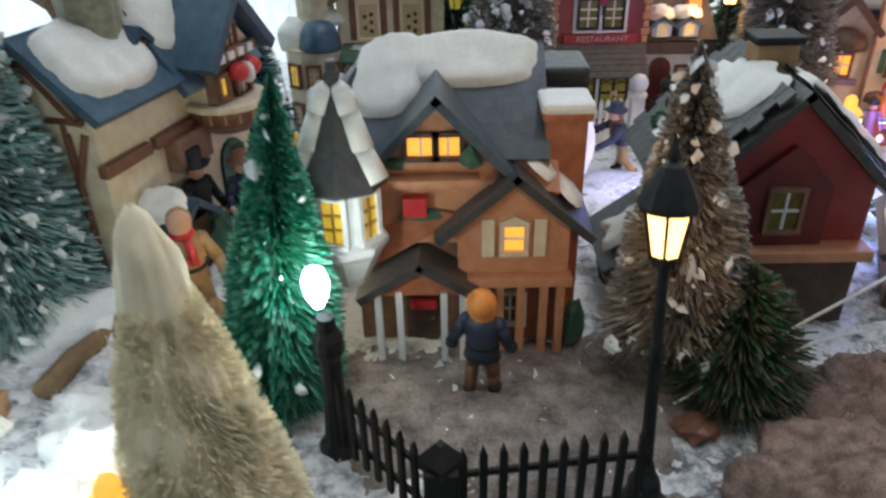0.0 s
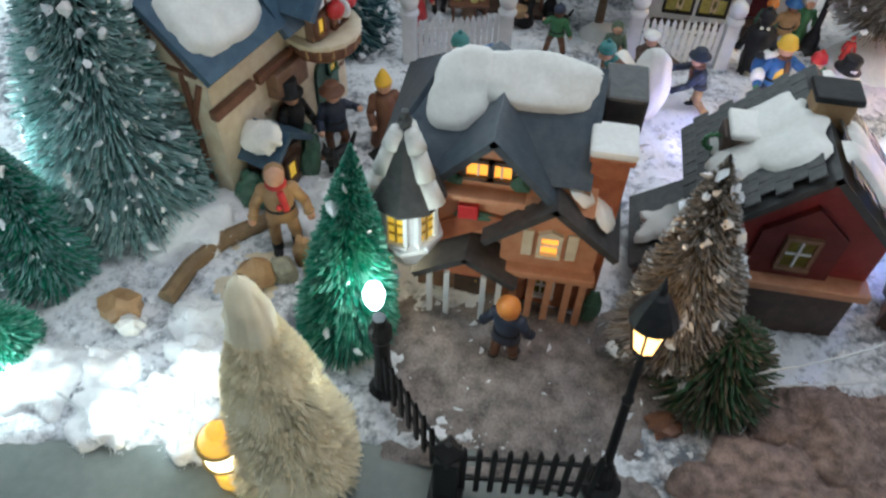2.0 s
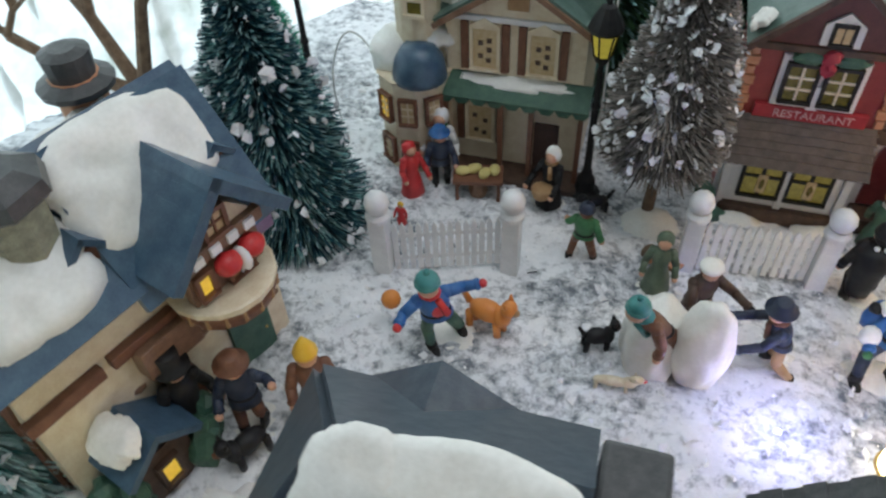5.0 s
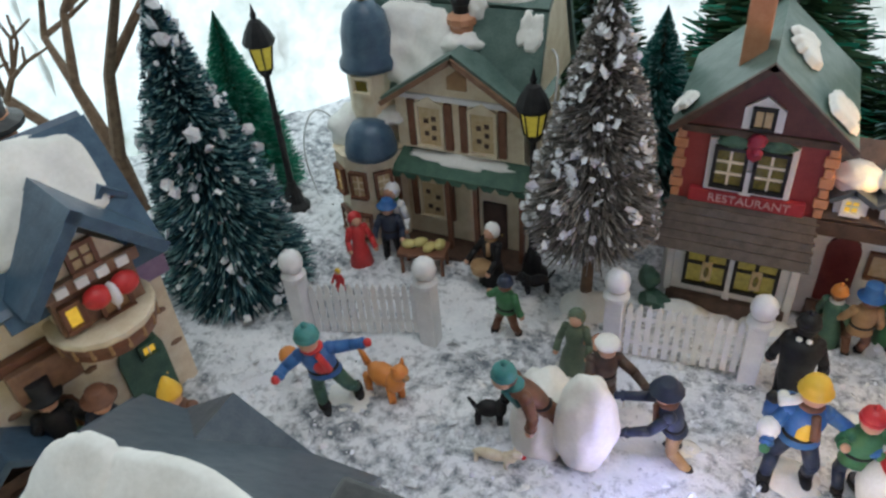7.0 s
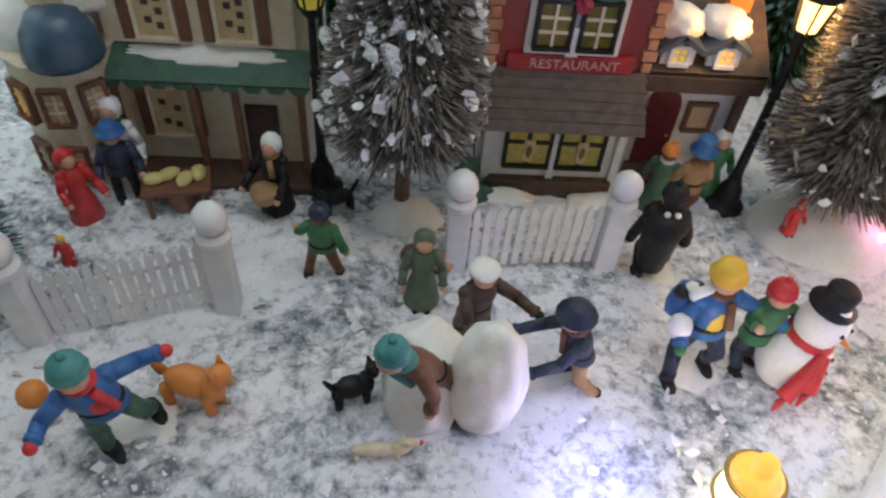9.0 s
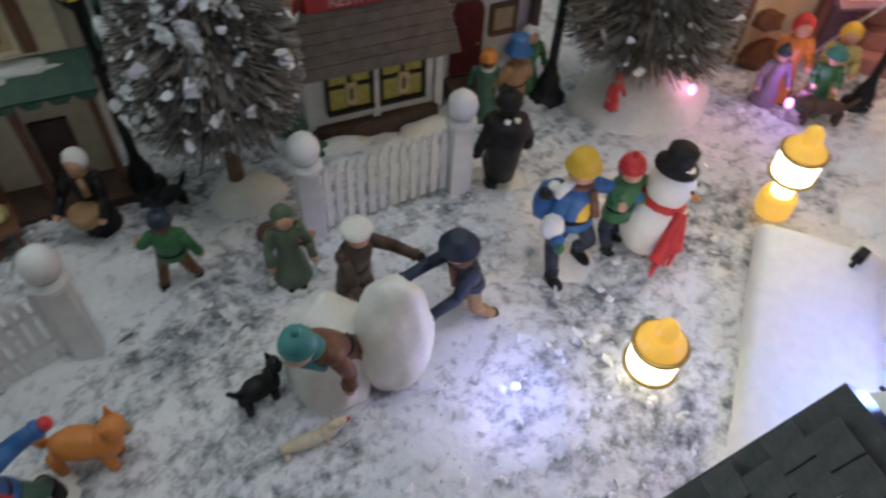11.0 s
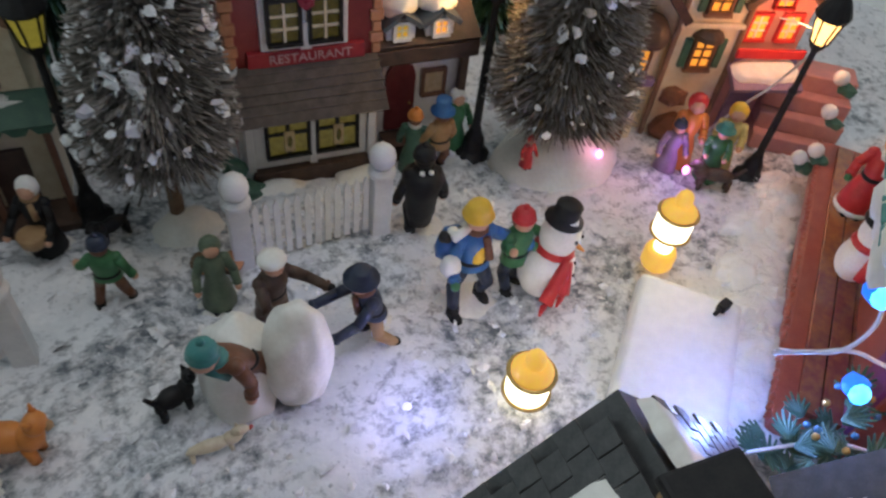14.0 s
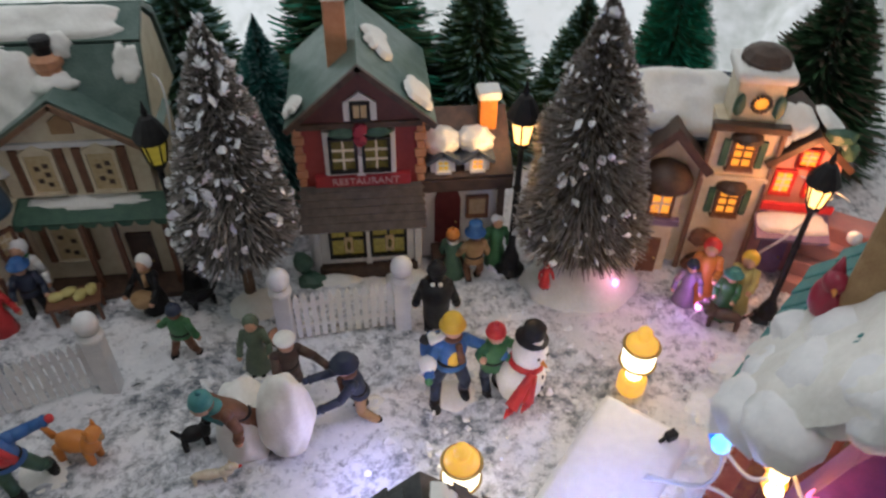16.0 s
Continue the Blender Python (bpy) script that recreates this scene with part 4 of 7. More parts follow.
# ---- cream house with a round tower ----
def victorian_house():
    h = thing("tower_house", pose(-0.045, 0.69, -0.03), "cream ceramic house with green roof and blue round tower", "house")
    part("wall", box(bmesh.new(), -0.055, 0.043, 0.0, 0.08, 0, 0.13), M["cream"], h)
    part("gable_wall", flip_up(prism(bmesh.new(), [(-0.053, 0.09), (0.043, 0.09), (0.043, 0.134), (-0.004, 0.165), (-0.053, 0.134)], -0.003, 0.05)), M["cream"], h)
    part("gable_roof", gable(bmesh.new(), -0.004, 0.057, -0.01, 0.05, 0.13, 0.168, 0.004), M["green_roof"], h)
    part("barge_board", gable(bmesh.new(), -0.004, 0.0575, -0.0125, -0.0095, 0.1275, 0.1655, 0.0035), M["brown_wall"], h)
    # curved main roof: two pitches on each side
    r = part("main_roof", roof_x(bmesh.new(), -0.078, 0.05, 0.05, 0.022, 0.186, 0.201, 0.004), M["green_roof"], h)
    bm = slab(bmesh.new(), [(-0.078, 0.005, 0.13), (0.05, 0.005, 0.13), (0.05, 0.028, 0.186), (-0.078, 0.028, 0.186)], 0.004)
    slab(bm, [(0.05, 0.095, 0.13), (-0.078, 0.095, 0.13), (-0.078, 0.072, 0.186), (0.05, 0.072, 0.186)], 0.004)
    part("steep_roof", flip_up(bm), M["green_roof"], r)
    end = [(0.008, 0.128), (0.09, 0.128), (0.07, 0.184), (0.05, 0.199), (0.03, 0.184)]
    for x in (-0.076, 0.046):
        part("end_wall", flip_up(prism(bmesh.new(), end, -x - 0.002, -x + 0.002, m=pose(0, 0, 0, 0, 0, 90))), M["cream"], r)
    snow_patch("roof_snow", r, (-0.079, 0.002, 0.132), (0.074, 0, 0), (0.0, 0.024, 0.056), 0.007, 31, 0.2)
    snow_patch("ridge_snow", r, (-0.079, 0.027, 0.188), (0.125, 0, 0), (0.0, 0.023, 0.0155), 0.006, 35, 0.18)
    snow_patch("roof_snow", r, (0.03, 0.016, 0.162), (0.02, 0, 0), (0.0, 0.011, 0.026), 0.004, 36, 0.4)
    c = part("chimney", lathe(bmesh.new(), [(0.0085, 0.15), (0.0085, 0.176), (0.0102, 0.178), (0.0102, 0.182), (0.006, 0.185)], (-0.008, 0.02, 0), 10), M["brick_pale"], h)
    part("chimney_pot", lathe(bmesh.new(), [(0.0055, 0.184), (0.006, 0.19), (0.0068, 0.191), (0.0068, 0.195), (0.004, 0.196)], (-0.008, 0.02, 0), 12), M["black"], c)
    part("snow_cap", ball(ball(bmesh.new(), (-0.008, 0.016, 0.166), (0.016, 0.01, 0.008), 0, 3, 0.3), (0.0, 0.026, 0.186), (0.009, 0.008, 0.01), 0, 3, 0.3), M["snow_paint"], c, smooth=True)
    part("gable_vent", flip_up(prism(bmesh.new(), [(-0.011, 0.14), (0.003, 0.14), (0.003, 0.149), (-0.004, 0.154), (-0.011, 0.149)], -0.0045, -0.002)), M["tan"], h)
    part("string_course", box(bmesh.new(), -0.054, 0.044, -0.0055, -0.002, 0.13, 0.134, 0.0008), M["white"], h)
    part("tower", lathe(bmesh.new(), [(0.0175, 0), (0.0175, 0.148), (0.019, 0.15)], (-0.075, 0.006, 0), 12), M["cream"], h)
    t = part("tower_roof", lathe(bmesh.new(), [(0.0215, 0.147), (0.0215, 0.151), (0.0185, 0.156), (0.0175, 0.172), (0.0145, 0.184), (0.008, 0.191), (0.003, 0.193)], (-0.075, 0.006, 0), 20), M["blue_roof"], h, "", True)
    part("finial", lathe(bmesh.new(), [(0.003, 0.192), (0.0045, 0.196), (0.0025, 0.2), (0.0035, 0.204), (0.0005, 0.214)], (-0.075, 0.006, 0), 10), M["gold"], t, "gilt finial", True)
    window(h, -0.072, 0.139, 0.01, 0.009, -0.0125, "pane_dark", "cream", 1, 1)
    b = part("bay", lathe(bmesh.new(), [(0.027, 0), (0.027, 0.088), (0.0285, 0.09)], (-0.078, -0.004, 0), 10), M["cream"], h)
    part("bay_roof", lathe(bmesh.new(), [(0.0195, 0.089), (0.0195, 0.0925), (0.0175, 0.103), (0.012, 0.112), (0.001, 0.1145)], (-0.07, -0.016, 0), 20), M["blue_roof"], b, "", True)
    part("bay_snow", ball(ball(bmesh.new(), (-0.09, 0.004, 0.096), (0.022, 0.024, 0.018), rough=0.3, n=3), (-0.06, 0.002, 0.112), (0.012, 0.012, 0.008), rough=0.3, n=3), M["snow_paint"], b, smooth=True)
    for a in (-125, -85, -45):
        for z in (0.067, 0.03):
            m = (-0.078 + 0.0268 * math.cos(math.radians(a)), -0.004 + 0.0268 * math.sin(math.radians(a)))
            window(b, m[0], z, 0.0095, 0.018, m[1], "pane_yellow" if a == -125 and z > 0.05 else "pane_cream", "brown", 3, 2, a + 90, bar="cream")
    for x in (-0.026, 0.014):
        w = window(h, x, 0.11, 0.017, 0.03, -0.0035, "pane_cream", "cream", 1, 1, arch=True)
        for dx, dz in ((-0.003, 0.004), (0.003, 0.006), (0.003, -0.001), (-0.003, -0.006), (0.0025, -0.009)):
            part("pane_hole", box(bmesh.new(), x + dx - 0.0017, x + dx + 0.0017, -0.0048, -0.0035, 0.11 + dz - 0.0017, 0.11 + dz + 0.0017), M["brown_dark"], w)
        shutters(h, x, 0.111, 0.018, 0.036, -0.0035, 0.0055, "brown")
    pr = part("porch_roof", slab(bmesh.new(), [(-0.054, -0.015, 0.074), (0.05, -0.015, 0.074), (0.05, 0.0, 0.087), (-0.054, 0.0, 0.087)], 0.003), M["green_dark"], h)
    for k in range(9):
        x = -0.052 + k * 0.0121
        part("valance", flip_up(prism(bmesh.new(), [(x - 0.006, 0.075), (x - 0.003, 0.071), (x + 0.003, 0.071), (x + 0.006, 0.075)], -0.0165, -0.014)), M["green_dark"], pr)
    snow_patch("porch_snow", pr, (-0.056, -0.009, 0.0795), (0.108, 0, 0), (0, 0.0105, 0.0092), 0.004, 33, 0.5)
    for x in (-0.053, -0.012, 0.01, 0.045):
        part("porch_post", box(bmesh.new(), x - 0.0018, x + 0.0018, -0.0145, -0.011, 0, 0.074), M["brown"], h)
    w = window(h, -0.03, 0.046, 0.018, 0.03, -0.0005, "pane_cream", "cream", 1, 1)
    for dx, dz in ((-0.004, 0.006), (0.004, 0.002), (-0.003, -0.007), (0.003, -0.009)):
        part("pane_hole", box(bmesh.new(), -0.03 + dx - 0.0017, -0.03 + dx + 0.0017, -0.002, -0.0008, 0.046 + dz - 0.0017, 0.046 + dz + 0.0017), M["brown_dark"], w)
    shutters(h, -0.03, 0.046, 0.02, 0.034, -0.0005, 0.005, "brown")
    door(h, 0.02, 0, 0.018, 0.052, -0.0005, "brown_dark")
    part("porch_floor", box(bmesh.new(), -0.056, 0.048, -0.024, 0, 0, 0.012, 0.001), M["brown_dark"], h)
    return h


victorian_house()


# ---- red restaurant with an annex ----
def lettering(name, text, size, m, material, parent, label=""):
    cu = bpy.data.curves.new(name, "FONT")
    cu.body, cu.size, cu.extrude, cu.align_x, cu.align_y = text, size, 0.0004, "CENTER", "CENTER"
    tmp = new(name, cu)
    bpy.context.view_layer.update()
    me = bpy.data.meshes.new_from_object(tmp.evaluated_get(bpy.context.evaluated_depsgraph_get()))
    bpy.data.objects.remove(tmp)
    me.materials.append(material)
    ob = new(name, me)
    ob.parent, ob.matrix_basis = parent, m
    return tagged(ob, label)


def restaurant():
    h = thing("restaurant_building", pose(0.142, 0.69, -0.03), "red ceramic restaurant with white windows and brown awning", "house")
    part("wall", flip_up(prism(bmesh.new(), [(-0.042, 0), (0.04, 0), (0.04, 0.14), (0.001, 0.176), (-0.042, 0.14)], 0, 0.09)), M["red_wall"], h)
    part("gable_board", flip_up(prism(bmesh.new(), [(-0.043, 0.136), (0.042, 0.136), (0.042, 0.143), (0.001, 0.179), (-0.043, 0.143)], -0.004, 0.002)), M["maroon"], h)
    part("eave_board", box(bmesh.new(), -0.043, 0.043, -0.0055, 0.002, 0.134, 0.139, 0.0008), M["brown_dark"], h)
    r = part("roof", gable(bmesh.new(), 0.001, 0.051, -0.01, 0.1, 0.139, 0.183, 0.004), M["green_roof"], h)
    part("roof_edge", gable(bmesh.new(), 0.001, 0.0515, -0.0125, -0.009, 0.1385, 0.184, 0.004), M["brown_dark"], r)
    chimney(h, -0.012, 0.03, 0.165, 0.212, 0.014, 0.016, "brick_pale", "snow_paint", True)
    snow_patch("roof_snow", r, (0.004, 0.024, 0.1835), (0.022, 0, -0.0195), (0, 0.04, 0), 0.0035, 41, 0.4)
    snow_patch("roof_snow", r, (0.032, -0.006, 0.16), (0.018, 0, -0.0162), (0, 0.034, 0), 0.003, 42, 0.35)
    snow_patch("roof_snow", r, (-0.05, -0.008, 0.1445), (0.013, 0, 0.0113), (0, 0.02, 0), 0.003, 43, 0.35)
    a = part("awning", slab(bmesh.new(), [(-0.048, -0.022, 0.058), (0.044, -0.022, 0.058), (0.042, 0, 0.084), (-0.045, 0, 0.084)], 0.003), M["awning_brown"], h)
    for i in range(1, 6):
        t = i / 6
        part("shingle_course", box(bmesh.new(), -0.048, 0.044, -0.0222 + 0.022 * t - 0.0018, -0.0222 + 0.022 * t + 0.0012, 0.0592 + 0.026 * t, 0.0612 + 0.026 * t, 0.0005), M["awning_brown"], a)
    part("lower_wall", box(bmesh.new(), -0.044, 0.042, -0.003, 0.002, 0, 0.06, 0.001), M["white"], h)
    part("shop_front", box(bmesh.new(), -0.036, 0.036, -0.006, 0.001, 0, 0.06, 0.001), M["white"], h)
    part("plinth", box(bmesh.new(), -0.038, 0.038, -0.012, 0.0, 0, 0.014, 0.001), M["brown_dark"], h)
    for x in (-0.015, 0.016):
        w = window(h, x, 0.04, 0.0235, 0.032, -0.0065, "pane_olive", "black", 2, 2, bar="black")
        # lattice above and small picture boards in the window
        for sx in (-1, 1):
            part("lattice_bar", tube(tube(bmesh.new(), (x + sx * 0.0115, -0.0085, 0.053), (x, -0.0085, 0.0475), 0.0006, n=5), (x, -0.0085, 0.0545), (x + sx * 0.0115, -0.0085, 0.0485), 0.0006, n=5), M["black"], w)
        part("menu_board", box(bmesh.new(), x - 0.0025, x + 0.004, -0.0085, -0.0075, 0.026, 0.042, 0.0005), M["pane_cream"], w)
        part("menu_picture", ball(bmesh.new(), (x + 0.0008, -0.0088, 0.034), (0.0018, 0.0005, 0.005), n=1), M["pane_dark"], w)
    for sx in (-0.0385, 0.0385, 0.0005):
        part("pilaster", box(bmesh.new(), sx - 0.0025, sx + 0.0025, -0.0085, 0.0, 0.012, 0.058, 0.0006), M["white"], h)
    part("snow_bank", ball(ball(bmesh.new(), (-0.03, -0.018, 0.0), (0.024, 0.01, 0.012), 0, 3, 0.3), (0.03, -0.016, 0.0), (0.02, 0.01, 0.009), 0, 3, 0.3), M["snow_paint"], h, "", True)
    part("shrub", ball(ball(bmesh.new(), (-0.05, -0.012, 0.022), (0.008, 0.007, 0.009), rough=0.4), (-0.044, -0.018, 0.008), (0.011, 0.008, 0.008), rough=0.4), M["green_dark"], h)
    part("window_board", box(bmesh.new(), -0.026, 0.024, -0.003, 0.001, 0.095, 0.131, 0.0008), M["white"], h)
    for x in (-0.0125, 0.0105):
        window(h, x, 0.113, 0.0155, 0.024, -0.0035, "pane_dark", "black", 3, 2, bar="cream")
    part("bow", ball(ball(bmesh.new(), (0.0, -0.006, 0.134), (0.006, 0.0025, 0.005), rough=0.5), (0.0, -0.006, 0.126), (0.0045, 0.0025, 0.006), rough=0.5), M["bauble_red"], h, "dark red bow on a green swag")
    part("swag", ball(ball(bmesh.new(), (-0.012, -0.005, 0.131), (0.01, 0.0025, 0.004), 0, 2, 0.5), (0.012, -0.005, 0.131), (0.01, 0.0025, 0.004), 0, 2, 0.5), M["green_dark"], h)
    part("window_apron", box(bmesh.new(), -0.0045, 0.0025, -0.005, -0.002, 0.095, 0.112, 0.0006), M["white"], h)
    part("sign_board", box(bmesh.new(), -0.034, 0.034, -0.0035, 0.001, 0.085, 0.0945, 0.0008), M["red_sign"], h)
    lettering("sign_lettering", "RESTAURANT", 0.0078, pose(0.002, -0.0042, 0.0898, 90, 0, 0), M["letter_pink"], h, "pale pink raised capital letters")
    # small attic window with a pointed white frame
    part("attic_frame", flip_up(prism(bmesh.new(), [(-0.01, 0.141), (0.012, 0.141), (0.012, 0.154), (0.001, 0.162), (-0.01, 0.154)], -0.0062, -0.003)), M["white"], h)
    window(h, 0.001, 0.1485, 0.009, 0.01, -0.0065, "pane_cream", "black", 2, 2, bar="black", deep=0.0015)
    for s in (-0.043, 0.041):
        for k in range(7):
            part("corner_stone", box(bmesh.new(), s - 0.002 - 0.0015 * (k % 2), s + 0.003 + 0.0015 * (k % 2), -0.0025, 0.006, 0.086 + k * 0.007, 0.0922 + k * 0.007, 0.0006), M["brick_pale"], h)
    # annex
    part("annex_wall", box(bmesh.new(), 0.041, 0.104, 0.012, 0.08, 0, 0.09), M["white"], h)
    ar = part("annex_roof", slab(bmesh.new(), [(0.041, 0.0, 0.084), (0.11, 0.0, 0.084), (0.11, 0.05, 0.114), (0.041, 0.05, 0.114)], 0.004), M["brown_dark"], h)
    part("annex_beam", box(bmesh.new(), 0.041, 0.11, -0.002, 0.006, 0.074, 0.085, 0.001), M["brown_dark"], h)
    part("annex_post", box(bmesh.new(), 0.1, 0.105, 0.0, 0.006, 0, 0.076, 0.001), M["brown_dark"], h)
    for x in (0.058, 0.083):
        d = part("dormer", flip_up(prism(bmesh.new(), [(x - 0.009, 0.088), (x + 0.009, 0.088), (x + 0.009, 0.1), (x, 0.108), (x - 0.009, 0.1)], 0.002, 0.03)), M["white"], h)
        part("dormer_roof", gable(bmesh.new(), x, 0.013, -0.002, 0.03, 0.1, 0.109, 0.003), M["slate"], d)
        part("dormer_snow", ball(bmesh.new(), (x, 0.016, 0.1085), (0.0135, 0.015, 0.0065), n=3, rough=0.35), M["snow_paint"], d, smooth=True)
        window(d, x, 0.0965, 0.007, 0.008, 0.0015, "pane_orange" if x > 0.07 else "pane_yellow", "white", 2, 2)
    # the orange paint stands for warm lamplight on this chimney
    c = part("annex_chimney", box(bmesh.new(), 0.088, 0.101, 0.03, 0.042, 0.095, 0.131, 0.001), M["orange"], h, "chimney coloured orange for warm lamplight, with a snow cap")
    part("snow_cap", box(bmesh.new(), 0.0855, 0.1035, 0.0275, 0.0445, 0.131, 0.1385, 0.003), M["snow_paint"], c)
    door(h, 0.063, 0.016, 0.02, 0.042, 0.0115, "red_dark", True)
    window(h, 0.086, 0.05, 0.013, 0.016, 0.0115, "pane_cream", "brown", 1, 1)
    part("step", box(bmesh.new(), 0.05, 0.078, -0.006, 0.012, 0, 0.014, 0.001), M["brown_dark"], h)
    return h


restaurant()


# ---- cream and pink house with green shutters ----
def shuttered_house():
    h = thing("shuttered_house", pose(0.41, 0.665, -0.033, 0, 0, -14), "cream ceramic house with green shutters and orange-lit windows", "house")
    part("wall", box(bmesh.new(), -0.022, 0.022, 0, 0.06, 0, 0.138), M["cream"], h)
    part("left_wall", flip_up(prism(bmesh.new(), [(-0.072, 0), (-0.022, 0), (-0.022, 0.104), (-0.047, 0.128), (-0.072, 0.104)], 0.008, 0.06)), M["cream"], h)
    part("right_wall", flip_up(prism(bmesh.new(), [(0.022, 0), (0.072, 0), (0.072, 0.112), (0.047, 0.132), (0.022, 0.112)], 0.004, 0.06)), M["pink_wall"], h)
    part("left_roof", gable(bmesh.new(), -0.047, 0.031, -0.004, 0.05, 0.098, 0.132, 0.006), M["brown_dark"], h)
    r = part("main_roof", roof_x(bmesh.new(), -0.084, 0.03, 0.052, 0.036, 0.112, 0.146, 0.004), M["slate"], h)
    rr = part("right_roof", gable(bmesh.new(), 0.047, 0.031, -0.004, 0.06, 0.11, 0.136, 0.005), M["brown_dark"], h)
    snow_patch("roof_snow", rr, (0.02, -0.004, 0.119), (0.026, 0, 0.0225), (0, 0.05, 0), 0.005, 52, 0.3)
    snow_patch("roof_snow", rr, (0.048, -0.004, 0.141), (0.027, 0, -0.0225), (0, 0.05, 0), 0.005, 53, 0.3)
    snow_patch("roof_snow", r, (-0.086, 0.014, 0.116), (0.09, 0, 0), (0, 0.04, 0.036), 0.009, 51, 0.15)
    # turret block over the middle, with a round window, snow and a dark cap
    tt = part("tower_top", box(bmesh.new(), -0.015, 0.016, 0.002, 0.03, 0.138, 0.17, 0.001), M["cream"], h)
    bm = bmesh.new()
    for k in range(14):
        ball(bm, (0.002 + 0.006 * math.cos(k * math.pi / 7), 0.0, 0.154 + 0.006 * math.sin(k * math.pi / 7)), 0.0017, 0, 1)
    part("round_frame", bm, M["brown_dark"], tt)
    part("round_pane", ball(bmesh.new(), (0.002, 0.0018, 0.154), (0.0052, 0.0012, 0.0052)), M["pane_orange"], tt, "small lit round window", True)
    for x in (-0.012, 0.0145):
        part("shutter", ball(bmesh.new(), (x, 0.0005, 0.152), (0.004, 0.0025, 0.009), 0, 2, 0.2), M["green_dark"], tt)
    part("tower_snow", box(bmesh.new(), -0.019, 0.02, -0.003, 0.034, 0.169, 0.178, 0.0035), M["snow_paint"], tt, "", True)
    part("tower_cap", lathe(bmesh.new(), [(0.016, 0.177), (0.017, 0.181), (0.013, 0.186), (0.004, 0.189)], (0.001, 0.016, 0), 10), M["brown_dark"], tt)
    part("cornice", box(bmesh.new(), -0.026, 0.026, -0.006, 0.002, 0.134, 0.14, 0.0015), M["brown_dark"], h)
    part("belt_course", box(bmesh.new(), -0.024, 0.024, -0.003, 0.002, 0.092, 0.096, 0.001), M["cream"], h)
    for x in (-0.0235, 0.0235):
        part("corner_post", tube(bmesh.new(), (x, -0.001, 0.0), (x, -0.001, 0.135), 0.0022, n=8), M["brown_wall"], h)
    for z in (0.115, 0.073):
        w = window(h, 0.0, z, 0.013, 0.02, -0.0005, "pane_orange", "brown", 3, 2, arch=True, bar="brown")
        part("window_head", lathe(bmesh.new(), [(0.0115, 0), (0.0105, 0.003), (0.006, 0.006), (0.001, 0.007)], (0, 0.0, z + 0.012), 12), M["brown_dark"], w)
        part("sill", box(bmesh.new(), -0.01, 0.01, -0.004, 0.0, z - 0.0145, z - 0.0122, 0.0006), M["brown_wall"], w)
        shutters(h, 0.0, z, 0.015, 0.022, -0.0005, 0.005, "green_dark")
    for x in (0.035, 0.058):
        for z in (0.092, 0.1135):
            window(h, x if z < 0.1 else 0.047, z, 0.011, 0.017 if z < 0.1 else 0.012, 0.0035, "pane_orange", "red", 3, 2)
    part("balcony_rail", box(bmesh.new(), 0.022, 0.073, -0.008, -0.005, 0.073, 0.08, 0.001), M["red"], h)
    part("hedge", ball(ball(bmesh.new(), (0.06, -0.002, 0.135), (0.01, 0.006, 0.006), 0, 2, 0.5), (0.07, 0.0, 0.123), (0.007, 0.006, 0.007), 0, 2, 0.5), M["green_dark"], h)
    aw = part("awning", slab(bmesh.new(), [(0.022, -0.02, 0.054), (0.074, -0.02, 0.054), (0.074, 0.004, 0.066), (0.022, 0.004, 0.066)], 0.004), M["mauve"], h)
    snow_patch("awning_snow", aw, (0.022, -0.019, 0.0595), (0.052, 0, 0), (0, 0.02, 0.0098), 0.004, 54, 0.25)
    door(h, 0.046, 0, 0.02, 0.045, 0.0035, "mauve", True)
    # low bay with an arched brown hood
    bay = part("bay", box(bmesh.new(), -0.062, -0.034, -0.006, 0.009, 0, 0.086, 0.001), M["cream"], h)
    part("bay_hood", lathe(bmesh.new(), [(0.0205, 0.084), (0.021, 0.088), (0.016, 0.096), (0.006, 0.101), (0.001, 0.102)], (-0.048, 0.002, 0), 16), M["brown_dark"], bay, "", True)
    window(bay, -0.048, 0.07, 0.014, 0.018, -0.0065, "pane_orange", "brown", 2, 2)
    part("flower_box", box(bmesh.new(), -0.064, -0.032, -0.012, -0.006, 0.052, 0.058, 0.001), M["mauve"], bay)
    door(h, -0.048, 0, 0.014, 0.036, -0.0065, "brown")
    part("shrub", ball(ball(bmesh.new(), (-0.012, -0.006, 0.04), (0.01, 0.007, 0.007), 0, 2, 0.4), (-0.006, -0.006, 0.012), (0.014, 0.008, 0.014), 0, 2, 0.4), M["brown"], h)
    return h


shuttered_house()


